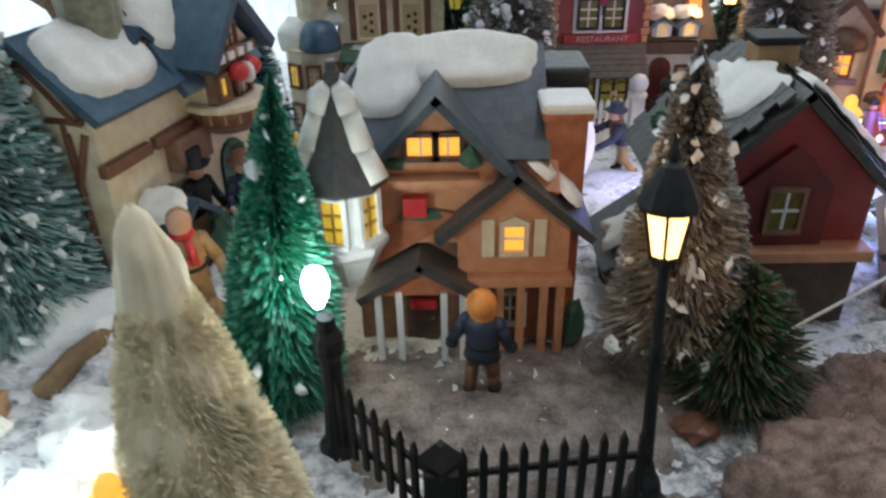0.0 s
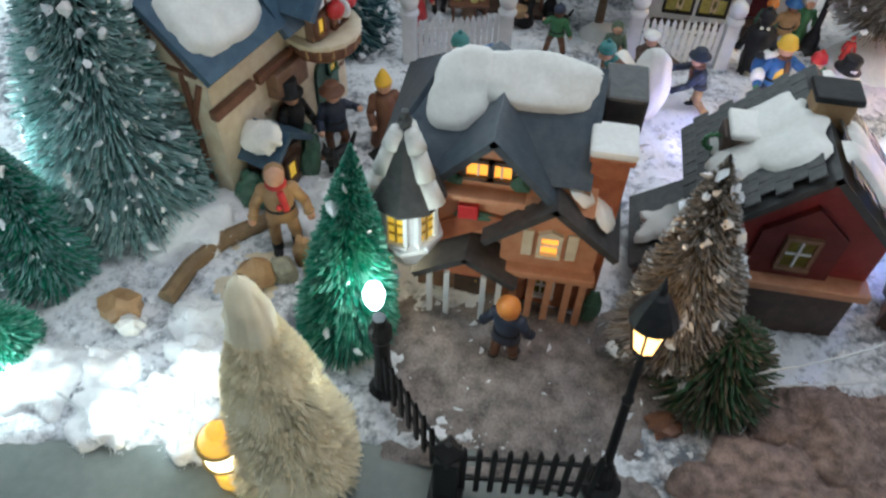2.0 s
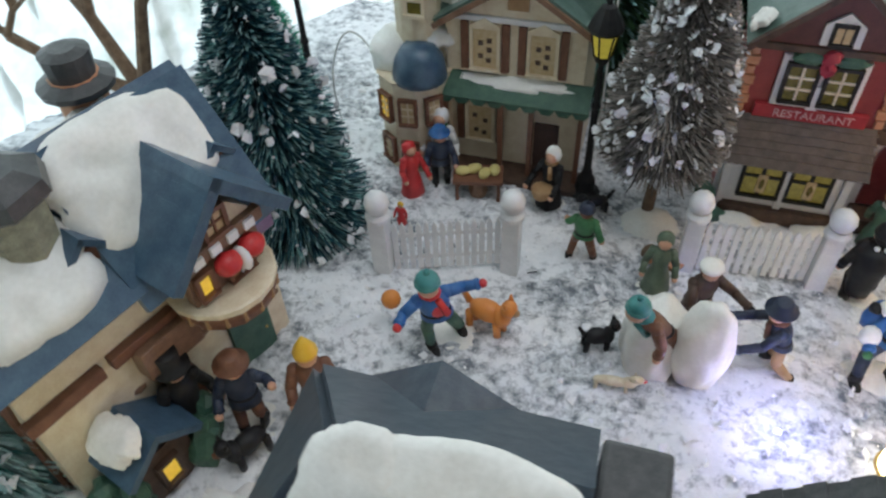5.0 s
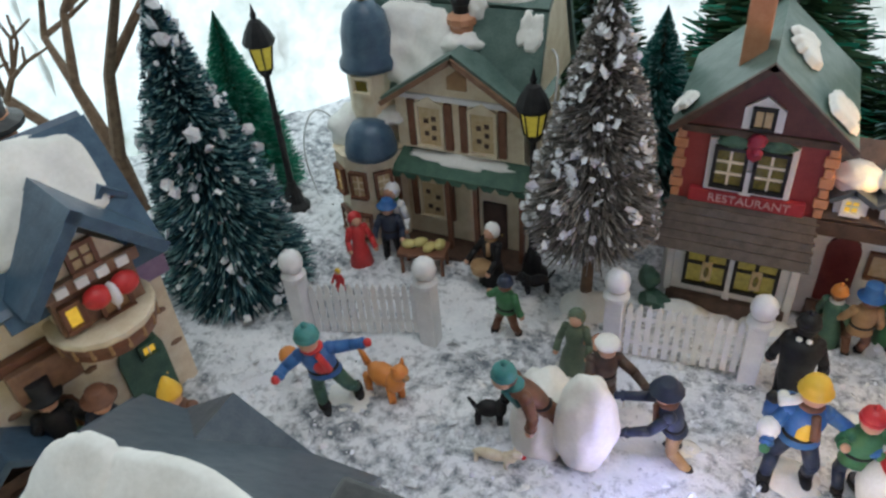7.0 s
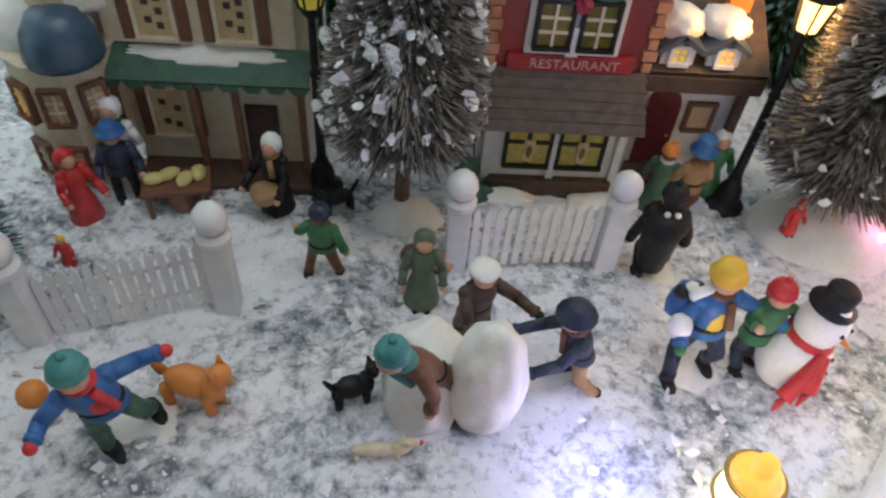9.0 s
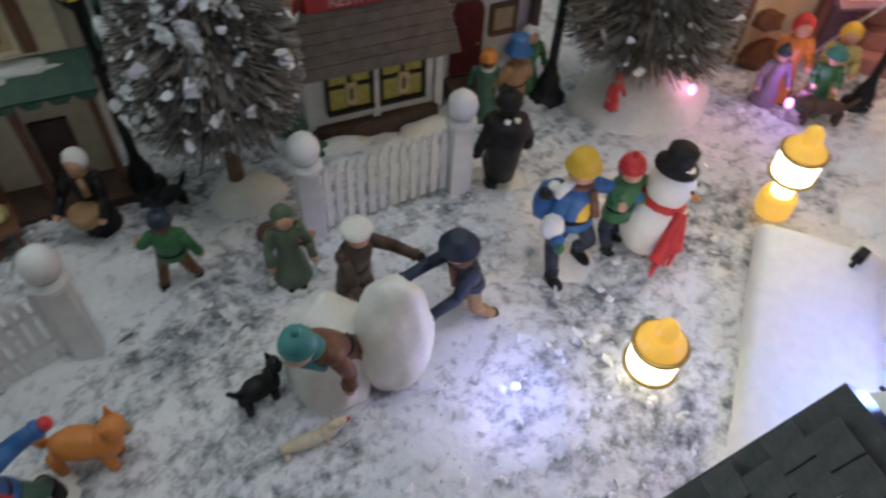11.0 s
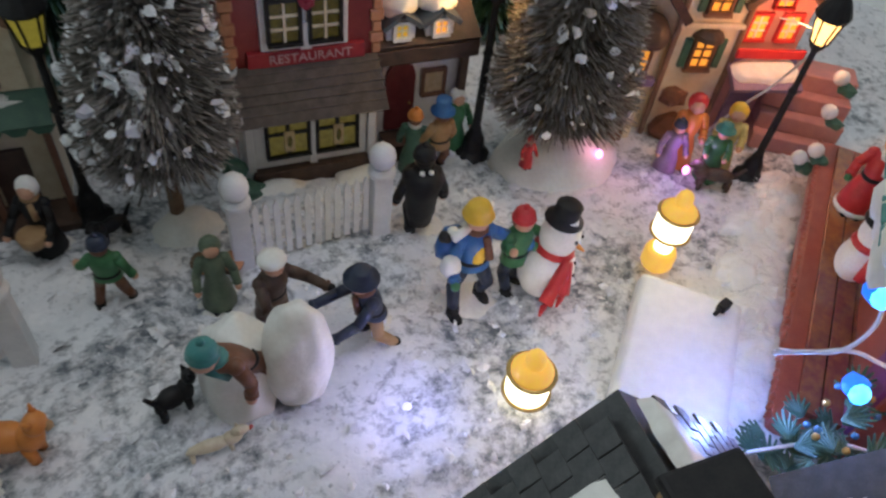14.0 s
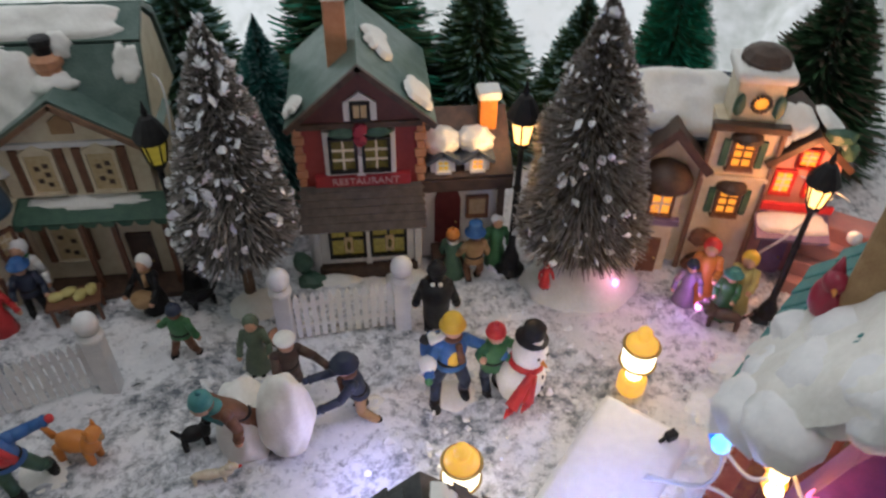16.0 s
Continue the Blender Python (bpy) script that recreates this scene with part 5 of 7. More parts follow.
# ---- large porch house ----
def porch_house():
    h = thing("porch_house", pose(0.289, 0.421, 0.006, 0, 0, 43.3), "large ceramic house with a terracotta porch and heavy roof snow", "house")
    # local x runs along the porch edge, local -y leads indoors
    bm = box(bmesh.new(), 0, 0.24, -0.14, 0.0, -0.006, 0.01, 0.002)
    part("porch_base", bm, M["terracotta"], h)
    bm = bmesh.new()
    rng = random.Random(3)
    for k in range(46):
        ball(bm, (0.004 + k * 0.0052, 0.0, 0.008), (0.0032, 0.002, 0.0025), 0, 1, 0.5)
    part("scalloped_edge", bm, M["terracotta"], h)
    for k in range(7):
        part("floor_board", box(bmesh.new(), 0.01, 0.232, -0.0095 - (k + 1) * 0.0102, -0.01 - k * 0.0102, 0.01, 0.0135 + 0.0004 * (k % 2), 0.0005), M["porch_wood"], h)
    part("wall", box(bmesh.new(), 0.03, 0.13, -0.16, -0.075, 0.008, 0.17), M["terracotta"], h)
    part("end_wall", flip_up(prism(bmesh.new(), [(-0.16, 0.0), (-0.03, 0.0), (-0.03, 0.05), (-0.045, 0.12), (-0.07, 0.2), (-0.16, 0.2)], 0.006, 0.03, m=Matrix(((0, 1, 0, 0), (1, 0, 0, 0), (0, 0, 1, 0), (0, 0, 0, 1))))), M["purple_wall"], h)
    part("low_wall", box(bmesh.new(), 0.004, 0.1, -0.043, -0.032, 0.01, 0.05, 0.002), M["terracotta"], h)
    r = part("roof", slab(bmesh.new(), [(0.0, -0.002, 0.112), (0.0, -0.064, 0.197), (0.125, -0.064, 0.197), (0.125, -0.002, 0.112)], 0.006), M["green_dark"], h)
    me = None
    for j in range(7):
        for k in range(8):
            t = (j + 0.5) / 9
            if me is None:
                o = part("shingle", box(bmesh.new(), -0.0062, 0.0062, -0.001, 0.001, -0.008, 0.008, 0.0008), M["teal"], r)
                me = o.data
            else:
                o = new("shingle", me)
                o.parent = r
            y, z = -0.002 - 0.082 * t + 0.005, 0.112 + 0.113 * t + 0.0075
            o.matrix_basis = pose(0.008 + k * 0.0136 + 0.006 * (j % 2), y + 0.0045, z, 40, 0, rng.uniform(-3, 3))
    part("eave_board", box(bmesh.new(), 0.0, 0.127, -0.003, 0.002, 0.107, 0.117, 0.002), M["tan"], h)
    snow_patch("roof_snow", r, (-0.018, 0.008, 0.106), (0.09, 0, 0), (0, -0.068, 0.092), 0.011, 61, 0.16)
    for x, y, z, s in ((0.0, -0.006, 0.126, 0.015), (0.024, -0.006, 0.124, 0.014), (0.046, -0.008, 0.13, 0.014), (0.01, -0.026, 0.148, 0.019), (0.036, -0.026, 0.148, 0.018), (0.0, -0.044, 0.166, 0.018), (-0.01, -0.02, 0.138, 0.015)):
        part("snow_drift", ball(bmesh.new(), (x, y, z), (s * 1.15, s, s * 0.85), 0, 3, 0.3), M["cotton"], r, "", True)
    c = part("chimney", box(bmesh.new(), 0.046, 0.088, -0.05, -0.012, 0.125, 0.205, 0.002), M["tan"], h, "broad orange-brown chimney")
    part("chimney_snow", ball(ball(bmesh.new(), (0.068, -0.03, 0.21), (0.028, 0.024, 0.018), 0, 4, 0.3), (0.07, -0.034, 0.234), (0.024, 0.022, 0.022), 0, 3, 0.3), M["cotton"], c, "", True)
    part("chimney_band", box(bmesh.new(), 0.055, 0.088, -0.015, -0.008, 0.22, 0.227, 0.001), M["bauble_red"], c, "red band in the chimney snow")
    return h


porch_house()
PORCH = pose(0.289, 0.421, 0.006, 0, 0, 43.3)


# ---- trees ----
def brush_tree(name, x, y, height, radius, label, needle, frost, n=7000, trunk=0.02, seed=1, tip=0.06, frosted=0.35, flakes=0, lean=(0, 0), round_=0.0, fat=0.0006, droop=0.15, shell=1.0, z=None, mound=0.0, group="bottle-brush trees", base="bark", core=""):
    """A wire-and-bristle tree: tapered stem, a crown of single bristles with pale tips, clinging flakes."""
    rng = np.random.default_rng(seed)
    t = thing(name, pose(x, y, (ground_z(x, y) if z is None else z) - 0.002), label, "tree", group)
    top = Vector((lean[0] * height, lean[1] * height, height))
    bm = tube(bmesh.new(), (0, 0, 0), top * 0.35, max(0.0045, radius * 0.09), 0.003, 10)
    tube(bm, top * 0.35, top * (0.8 if core else 0.98), 0.003, 0.001, 8)
    part("trunk", bm, M[base], t)
    if core:
        bm = lathe(bmesh.new(), [(radius * k, height * q) for k, q in ((0.5, 0.01), (0.86, 0.04), (0.86, 0.12), (0.72, 0.3), (0.58, 0.5), (0.42, 0.66), (0.33, 0.75), (0.3, 0.84), (0.24, 0.92), (0.14, 0.97), (0.04, 1.0))], n=36)
        bmesh.ops.subdivide_edges(bm, edges=bm.edges[:], cuts=1, use_grid_fill=True)
        for v in bm.verts:
            f = v.co.z / height
            v.co += Vector((top.x, top.y, 0)) * f + Vector((v.co.x, v.co.y, 0)) * (0.2 * noise.noise(v.co * 90) + 0.16 * noise.noise(v.co * 300))
        part("wool", bm, M[core], t, "", True)
    if mound:
        part("base_mound", ball(bmesh.new(), (0.004, -0.006, 0.004), (mound, mound * 0.8, mound * 0.62), n=3, rough=0.2), M["snow_paint"], t, smooth=True)
    u = rng.random(n)
    s = 1 - np.sqrt(1 - u * (1 - tip * 0.5))
    s = np.clip(s / s.max(), 0, 1)
    if round_:
        prof = radius * np.clip(np.sin(np.pi * np.clip(0.12 + 0.88 * s, 0, 1) ** 0.8), 0.05, 1) ** 0.7
        prof = radius * ((1 - round_) * (1 - s) + round_ * prof / radius)
    else:
        prof = radius * (1 - s) ** 0.85 + radius * tip
    lump = np.array([noise.noise(Vector((math.cos(k * 0.7), math.sin(k * 0.7), k * 0.21 + seed))) for k in range(64)])
    a = rng.random(n) * 2 * math.pi
    r = prof * (0.8 + 0.32 * rng.random(n)) * (1 + 0.22 * lump[((a / (2 * math.pi) * 8).astype(int) * 8 + (s * 8).astype(int)) % 64])
    z0 = (trunk + (height - trunk) * s)
    c = np.stack([top.x * z0 / height, top.y * z0 / height, z0], 1)
    d = np.stack([np.cos(a), np.sin(a), -droop + 0.5 * (rng.random(n) - 0.35) + 0.35 * s], 1)
    d /= np.linalg.norm(d, axis=1)[:, None]
    side = np.cross(d, rng.normal(size=(n, 3)))
    side /= np.linalg.norm(side, axis=1)[:, None]
    start = 0.25 * shell
    p0, p1, p2 = c + d * (r * start)[:, None], c + d * (r * 0.72)[:, None], c + d * r[:, None] + np.array([0, 0, -0.06]) * (r * droop)[:, None]
    w = fat * (0.7 + 0.6 * rng.random(n))[:, None]
    v = np.concatenate([p0 - side * w * 0.6, p0 + side * w * 0.6, p1 - side * w, p1 + side * w, p2 - side * w * 0.6, p2 + side * w * 0.6])
    i = np.arange(n)
    faces = np.concatenate([np.stack([i, i + n, i + 3 * n, i + 2 * n], 1), np.stack([i + 2 * n, i + 3 * n, i + 5 * n, i + 4 * n], 1)]).tolist()
    pale = (rng.random(n) < frosted).astype(int)
    crown = raw("crown", v.tolist(), faces, [M[needle], M[frost]], np.concatenate([np.zeros(n, int), pale]).tolist(), t)
    if flakes:
        bm = bmesh.new()
        for k in rng.choice(n, flakes, replace=False):
            q = Vector(p2[k]) * 1.0
            size = 0.0009 + 0.0034 * rng.random() ** 3
            m = Matrix.Translation(q) @ Euler(rng.random(3) * 6).to_matrix().to_4x4()
            rim = [bm.verts.new(m @ Vector((size * (0.8 + 0.7 * rng.random()) * math.cos(b), size * (0.8 + 0.7 * rng.random()) * math.sin(b), 0.25 * size * rng.normal()))) for b in (0, 1.0, 2.1, 3.1, 4.2, 5.2)]
            caps = [bm.verts.new(m @ Vector((0, 0, zz * size))) for zz in (0.4, -0.4)]
            for j in range(6):
                bm.faces.new((rim[j], rim[(j + 1) % 6], caps[0]))
                bm.faces.new((rim[(j + 1) % 6], rim[j], caps[1]))
        tagged(part("snow_flake", bm, M["flake"], t), kind="stuff")
    return t


brush_tree("bottle_brush_tree", -0.078, 0.262, 0.158, 0.03, "bright green bottle-brush tree beside the brown house", "needle_green", "frost_green", 16000, 0.012, 2, 0.22, 0.5, 30, (0.1, -0.05), 0.25, 0.0006)
brush_tree("fluffy_tree", -0.083, 0.18, 0.138, 0.034, "fluffy cream wool tree lit by a lantern", "needle_cream", "frost_cream", 60000, 0.002, 3, 0.36, 0.9, 0, (-0.07, 0.08), 0.2, 0.0004, 0.02, 2.8, core="needle_cream")
brush_tree("frosted_pine", -0.25, 0.345, 0.25, 0.06, "dark teal bottle-brush pine, frosted tips paled for bright haze", "needle_dark", "frost_hazed", 34000, 0.01, 4, 0.06, 0.9, 900, (0.05, 0), 0.1, 0.0006)
brush_tree("bottle_brush_tree", -0.268, 0.272, 0.12, 0.03, "small bright teal bottle-brush tree beside the pine", "needle_green", "frost_teal", 14000, 0.008, 41, 0.1, 0.6, 60, (0, 0), 0.2, 0.0006)
brush_tree("bottle_brush_tree", -0.268, 0.214, 0.045, 0.024, "low green brush tree at the table edge", "needle_green", "frost_green", 7000, 0.004, 42, 0.2, 0.5, 0, (0, 0), 0.3, 0.0006)
brush_tree("frosted_pine", -0.175, 0.572, 0.215, 0.054, "dark blue-green bottle-brush pine dusted with snow", "needle_blue", "frost_teal", 24000, 0.012, 5, 0.08, 0.4, 600, (-0.05, 0.02), 0.1, 0.0006)
brush_tree("snowy_tree", 0.055, 0.65, 0.224, 0.042, "grey-brown bottle-brush tree with thick snow flakes", "needle_grey", "frost_warm", 34000, 0.074, 6, 0.08, 0.8, 900, (0.02, 0), 0.25, 0.00055, mound=0.02)
brush_tree("snowy_tree", 0.298, 0.655, 0.235, 0.049, "brown bottle-brush tree with frosted tips on a mound", "needle_brown", "frost_warm", 34000, 0.058, 7, 0.1, 0.75, 500, (-0.02, 0.0), 0.25, 0.0005, mound=0.044)
brush_tree("snowy_tree", 0.108, 0.277, 0.16, 0.034, "brown bottle-brush tree with pink-lit frosted tips", "needle_brown", "frost_warm", 14000, 0.03, 8, 0.1, 0.75, 200, (-0.08, 0), 0.2, 0.0006)
brush_tree("dark_bush", 0.128, 0.262, 0.07, 0.034, "dark bare brush bush beside the street lamp", "needle_fir", "needle_brown", 4000, 0.004, 9, 0.3, 0.4, 0, (0, 0), 0.6, 0.0006)
for k, (x, y, hh, r, nd, fr, lab, z) in enumerate([
    (0.066, 0.80, 0.172, 0.052, "needle_dark", "frost_teal", "teal bottle-brush tree behind the restaurant", None),
    (0.02, 0.86, 0.165, 0.04, "needle_dark", "frost_teal", "teal bottle-brush tree behind the restaurant", None),
    (-0.265, 0.71, 0.165, 0.045, "needle_green", "frost_green", "green bottle-brush tree behind the street lamp", None),
    (0.14, 0.87, 0.27, 0.11, "needle_fir", "needle_green", "dark green garland fir behind the restaurant", None),
    (0.25, 0.86, 0.2, 0.07, "needle_fir", "frost_teal", "dark fir with wire branches against the cloth", None),
    (0.345, 0.86, 0.16, 0.06, "needle_fir", "frost_teal", "dark fir with wire branches against the cloth", None),
    (0.43, 0.86, 0.24, 0.055, "needle_green", "needle_fir", "green wire fir against the cloth", None),
    (0.0, 0.85, 0.22, 0.075, "needle_fir", "frost_teal", "dark fir behind the cream house", None),
    (0.56, 0.82, 0.2, 0.08, "needle_fir", "needle_brown", "dark garland fir behind the shuttered house", None),
]):
    garland = nd == "needle_fir"
    brush_tree("fir_tree", x, y, hh, r, lab, nd, fr, 4200 if garland else 12000, 0.01, 20 + k, 0.1, 0.3, 0, (0, 0), 0.1, 0.0013 if garland else 0.0006, 0.1, group="background firs")


def twig_tree():
    t = thing("twig_tree", pose(-0.285, 0.6, ground_z(-0.285, 0.6) - 0.002), "bare brown twig tree with forked branches", "tree")
    rng = random.Random(5)
    bm = bmesh.new()

    def grow(a, d, r, k):
        b = a + d
        tube(bm, a, b, r, r * 0.72, 7)
        if k:
            for _ in range(2 if k > 1 else 3):
                e = Vector((rng.uniform(-1, 1), rng.uniform(-0.6, 0.6), rng.uniform(-0.15, 0.7))) * d.length * 0.75
                grow(b, (d * 0.55 + e) * 0.95, r * 0.7, k - 1)

    grow(Vector((0, 0, 0)), Vector((-0.004, 0, 0.075)), 0.008, 0)
    for d in ((-0.03, 0.01, 0.05), (0.022, 0, 0.07), (-0.06, 0.0, 0.015)):
        grow(Vector((-0.004, 0, 0.072)), Vector(d), 0.0055, 4)
    part("trunk", bm, M["bark"], t)
    return t


twig_tree()


# ---- street lamps ----
def street_lamp(x, y, lit, label, power=0.05, lean=(0.0, 0.0), size=1.0):
    m = pose(x, y, ground_z(x, y) - 0.001, lean[0], lean[1], 12) @ Matrix.Diagonal((size, size, size, 1))
    t = thing("street_lamp", m, label, "street lamp", "street lamps")
    part("base", lathe(bmesh.new(), [(0.0105, 0), (0.0105, 0.003), (0.007, 0.006), (0.006, 0.014), (0.004, 0.018), (0.0032, 0.022)], n=12), M["black"], t)
    part("pole", lathe(bmesh.new(), [(0.0026, 0.02), (0.0022, 0.07), (0.003, 0.072), (0.002, 0.075), (0.0018, 0.1), (0.0032, 0.104)], n=10), M["black"], t)
    head = part("lantern_frame", lathe(bmesh.new(), [(0.004, 0.103), (0.0052, 0.106), (0.0052, 0.107)], n=6), M["black"], t)
    bm = bmesh.new()
    for k in range(6):
        a = k * math.pi / 3
        tube(bm, (0.0052 * math.cos(a), 0.0052 * math.sin(a), 0.106), (0.0085 * math.cos(a), 0.0085 * math.sin(a), 0.124), 0.0006, 0.0006, 5)
    part("frame_bar", bm, M["black"], head)
    g = part("glass", lathe(bmesh.new(), [(0.0046, 0.107), (0.0078, 0.124)], n=6), M["lamp_glow" if lit else "lamp_off"], head, "glowing warm glass" if lit else "dull yellow glass")
    g.visible_shadow = False
    part("roof", lathe(bmesh.new(), [(0.0098, 0.123), (0.0105, 0.125), (0.008, 0.131), (0.004, 0.1375), (0.0015, 0.139)], n=12), M["black"], t)
    part("finial", lathe(bmesh.new(), [(0.0012, 0.138), (0.0022, 0.141), (0.0012, 0.144), (0.0003, 0.148)], n=8), M["black"], t)
    if lit:
        p = m @ Vector((0, 0, 0.114))
        lamp("street_lamp_light", "POINT", p, power, (1.0, 0.55, 0.2), 0.004)
    return t


street_lamp(-0.212, 0.693, False, "black street lamp with dull yellow glass, unlit", size=1.2)
street_lamp(0.009, 0.674, False, "black street lamp with dull yellow glass beside the tower house", size=1.1)
street_lamp(0.253, 0.678, True, "black street lamp with glowing warm glass beside the restaurant", 0.2, size=1.14)
street_lamp(0.426, 0.596, True, "black street lamp with glowing warm glass beside the shuttered house", 0.05)
street_lamp(0.073, 0.196, True, "black street lamp with glowing warm glass beside the iron fence", 0.06, (-8, 1))


def post_light():
    t = thing("post_light", pose(-0.048, 0.23, 0.006), "short black post with a bright white bulb behind it", "post light")
    part("post", lathe(bmesh.new(), [(0.009, 0), (0.009, 0.004), (0.006, 0.008), (0.0045, 0.03), (0.0045, 0.05), (0.0062, 0.054), (0.0062, 0.06), (0.004, 0.064), (0.0035, 0.07)], n=12), M["black"], t)
    b = part("bulb", lathe(bmesh.new(), [(0.002, 0.072), (0.0045, 0.077), (0.0055, 0.083), (0.004, 0.088), (0.001, 0.09)], (-0.003, 0.004, 0), 12), M["led_white"], t, "glowing white bulb", True)
    b.visible_shadow = False
    lamp("post_light_bulb", "POINT", (-0.051, 0.234, 0.09), 0.05, (0.95, 1.0, 0.82), 0.006)


post_light()


# ---- lanterns ----
def lantern(x, y, label, power=0.05, lift=0.0):
    t = thing("glowing_lantern", pose(x, y, ground_z(x, y) - 0.002 + lift) @ Matrix.Diagonal((0.86, 0.86, 0.92, 1)), label, "lantern", "glowing lanterns")
    part("drum", lathe(bmesh.new(), [(0.0095, 0), (0.0105, 0.002), (0.0105, 0.011), (0.009, 0.014)], n=20), M["lantern_cap"], t, "translucent yellow drum", True)
    neck = part("neck", lathe(bmesh.new(), [(0.0058, 0.013), (0.0065, 0.022), (0.006, 0.025)], n=16), M["lantern_glow"], t, "", True)
    body = part("body", lathe(bmesh.new(), [(0.0095, 0.025), (0.0115, 0.028), (0.0118, 0.04), (0.011, 0.044)], n=20), M["lantern_glow"], t, "glowing white cylinder", True)
    for o in (neck, body):
        o.visible_shadow = False
    for z, r in ((0.028, 0.0128), (0.044, 0.0128)):
        bm = lathe(bmesh.new(), [(r - 0.002, z - 0.0004), (r, z - 0.0008), (r + 0.0006, z), (r, z + 0.0008), (r - 0.002, z + 0.0004)], n=28)
        part("ring", bm, M["gold"], t, "dull brass wire ring", True)
    part("lid", lathe(bmesh.new(), [(0.0112, 0.0445), (0.0112, 0.046), (0.0066, 0.0505)], n=20), M["lantern_cap"], t, "yellow lid", True)
    part("dome", ball(bmesh.new(), (0, 0, 0.0535), (0.0056, 0.0056, 0.0072)), M["lantern_cap"], t, "orange dome", True)
    lamp("lantern_light", "POINT", (x, y, ground_z(x, y) + lift + 0.03), power, (1.0, 0.82, 0.5), 0.008)
    return t


lantern(0.186, 0.468, "small lantern glowing yellow and white in the snow", 0.05, -0.012)
lantern(0.302, 0.531, "small lantern glowing yellow and white beside a foam block", 0.07, 0.008)
lantern(-0.113, 0.168, "small lantern glowing yellow beside the fluffy tree", 0.14, -0.003)
lantern(-0.07, 0.303, "small lantern glowing yellow behind the turret", 0.05, 0.02)


# ---- fences ----
def white_post(x, y, h=0.067):
    t = thing("fence_post", pose(x, y, ground_z(x, y) - 0.002), "white round-topped fence post in the snow", "fence post", "white fence posts")
    part("shaft", box(bmesh.new(), -0.0055, 0.0055, -0.0055, 0.0055, 0, h - 0.018, 0.0008), M["white"], t)
    part("collar", lathe(bmesh.new(), [(0.0062, h - 0.021), (0.0078, h - 0.019), (0.0078, h - 0.0165), (0.0058, h - 0.014)], n=16), M["white"], t)
    part("ball", ball(bmesh.new(), (0, 0, h - 0.0075), (0.0078, 0.0078, 0.0085)), M["white"], t, "", True)
    return t


def picket_fence(x0, y0, x1, y1, n, h, label, style="white"):
    d = Vector((x1 - x0, y1 - y0))
    z = ground_z((x0 + x1) / 2, (y0 + y1) / 2) - 0.001
    t = thing("picket_fence", pose(x0, y0, z, 0, 0, math.degrees(math.atan2(d.y, d.x))), label, "fence")
    L = d.length
    k = 0.0017 if style == "white" else 0.0014
    mt = M[style]
    me = part("picket", flip_up(prism(bmesh.new(), [(-k, 0.004), (k, 0.004), (k, h - 0.004), (0, h), (-k, h - 0.004)], -0.0009, 0.0009)), mt, t)
    for i in range(n):
        o = me if i == 0 else new("picket", me.data)
        o.parent = t
        o.location = (L * (i + 0.5) / n, 0, 0)
    for zz in (h * 0.28, h * 0.72):
        part("rail", box(bmesh.new(), 0, L, 0.001, 0.0024, zz - 0.0014, zz + 0.0014), mt, t)
    return t


for x, y in ((-0.1, 0.543), (-0.024, 0.57), (0.084, 0.606), (0.164, 0.613)):
    white_post(x, y)
picket_fence(-0.094, 0.545, -0.03, 0.568, 14, 0.044, "white plastic picket fence half sunk in snow")
picket_fence(0.09, 0.606, 0.158, 0.613, 12, 0.045, "white plastic picket fence in front of the restaurant")


def iron_fence():
    picket_fence(0.0, 0.179, 0.07, 0.188, 10, 0.05, "black iron picket fence at the front of the yard", "black")
    picket_fence(-0.048, 0.228, -0.006, 0.182, 8, 0.042, "black iron picket fence running back to the post light", "black")
    t = thing("gate_pillar", pose(-0.004, 0.178, 0.004), "square black gate pillar of the iron fence", "pillar")
    part("shaft", box(bmesh.new(), -0.006, 0.006, -0.006, 0.006, 0, 0.048, 0.001), M["black"], t)
    part("base", box(bmesh.new(), -0.0085, 0.0085, -0.0085, 0.0085, 0, 0.01, 0.001), M["black"], t)
    part("cap", lathe(bmesh.new(), [(0.008, 0.047), (0.008, 0.051), (0.002, 0.057)], n=4), M["black"], t)


iron_fence()


# ---- figurines ----
def limb(bm, pts, r, mi, taper=0.85):
    for a, b in zip(pts, pts[1:]):
        tube(bm, a, b, r, r * taper, 8, mi)
        ball(bm, b, r * taper, mi, 1)
        r *= taper
    return bm


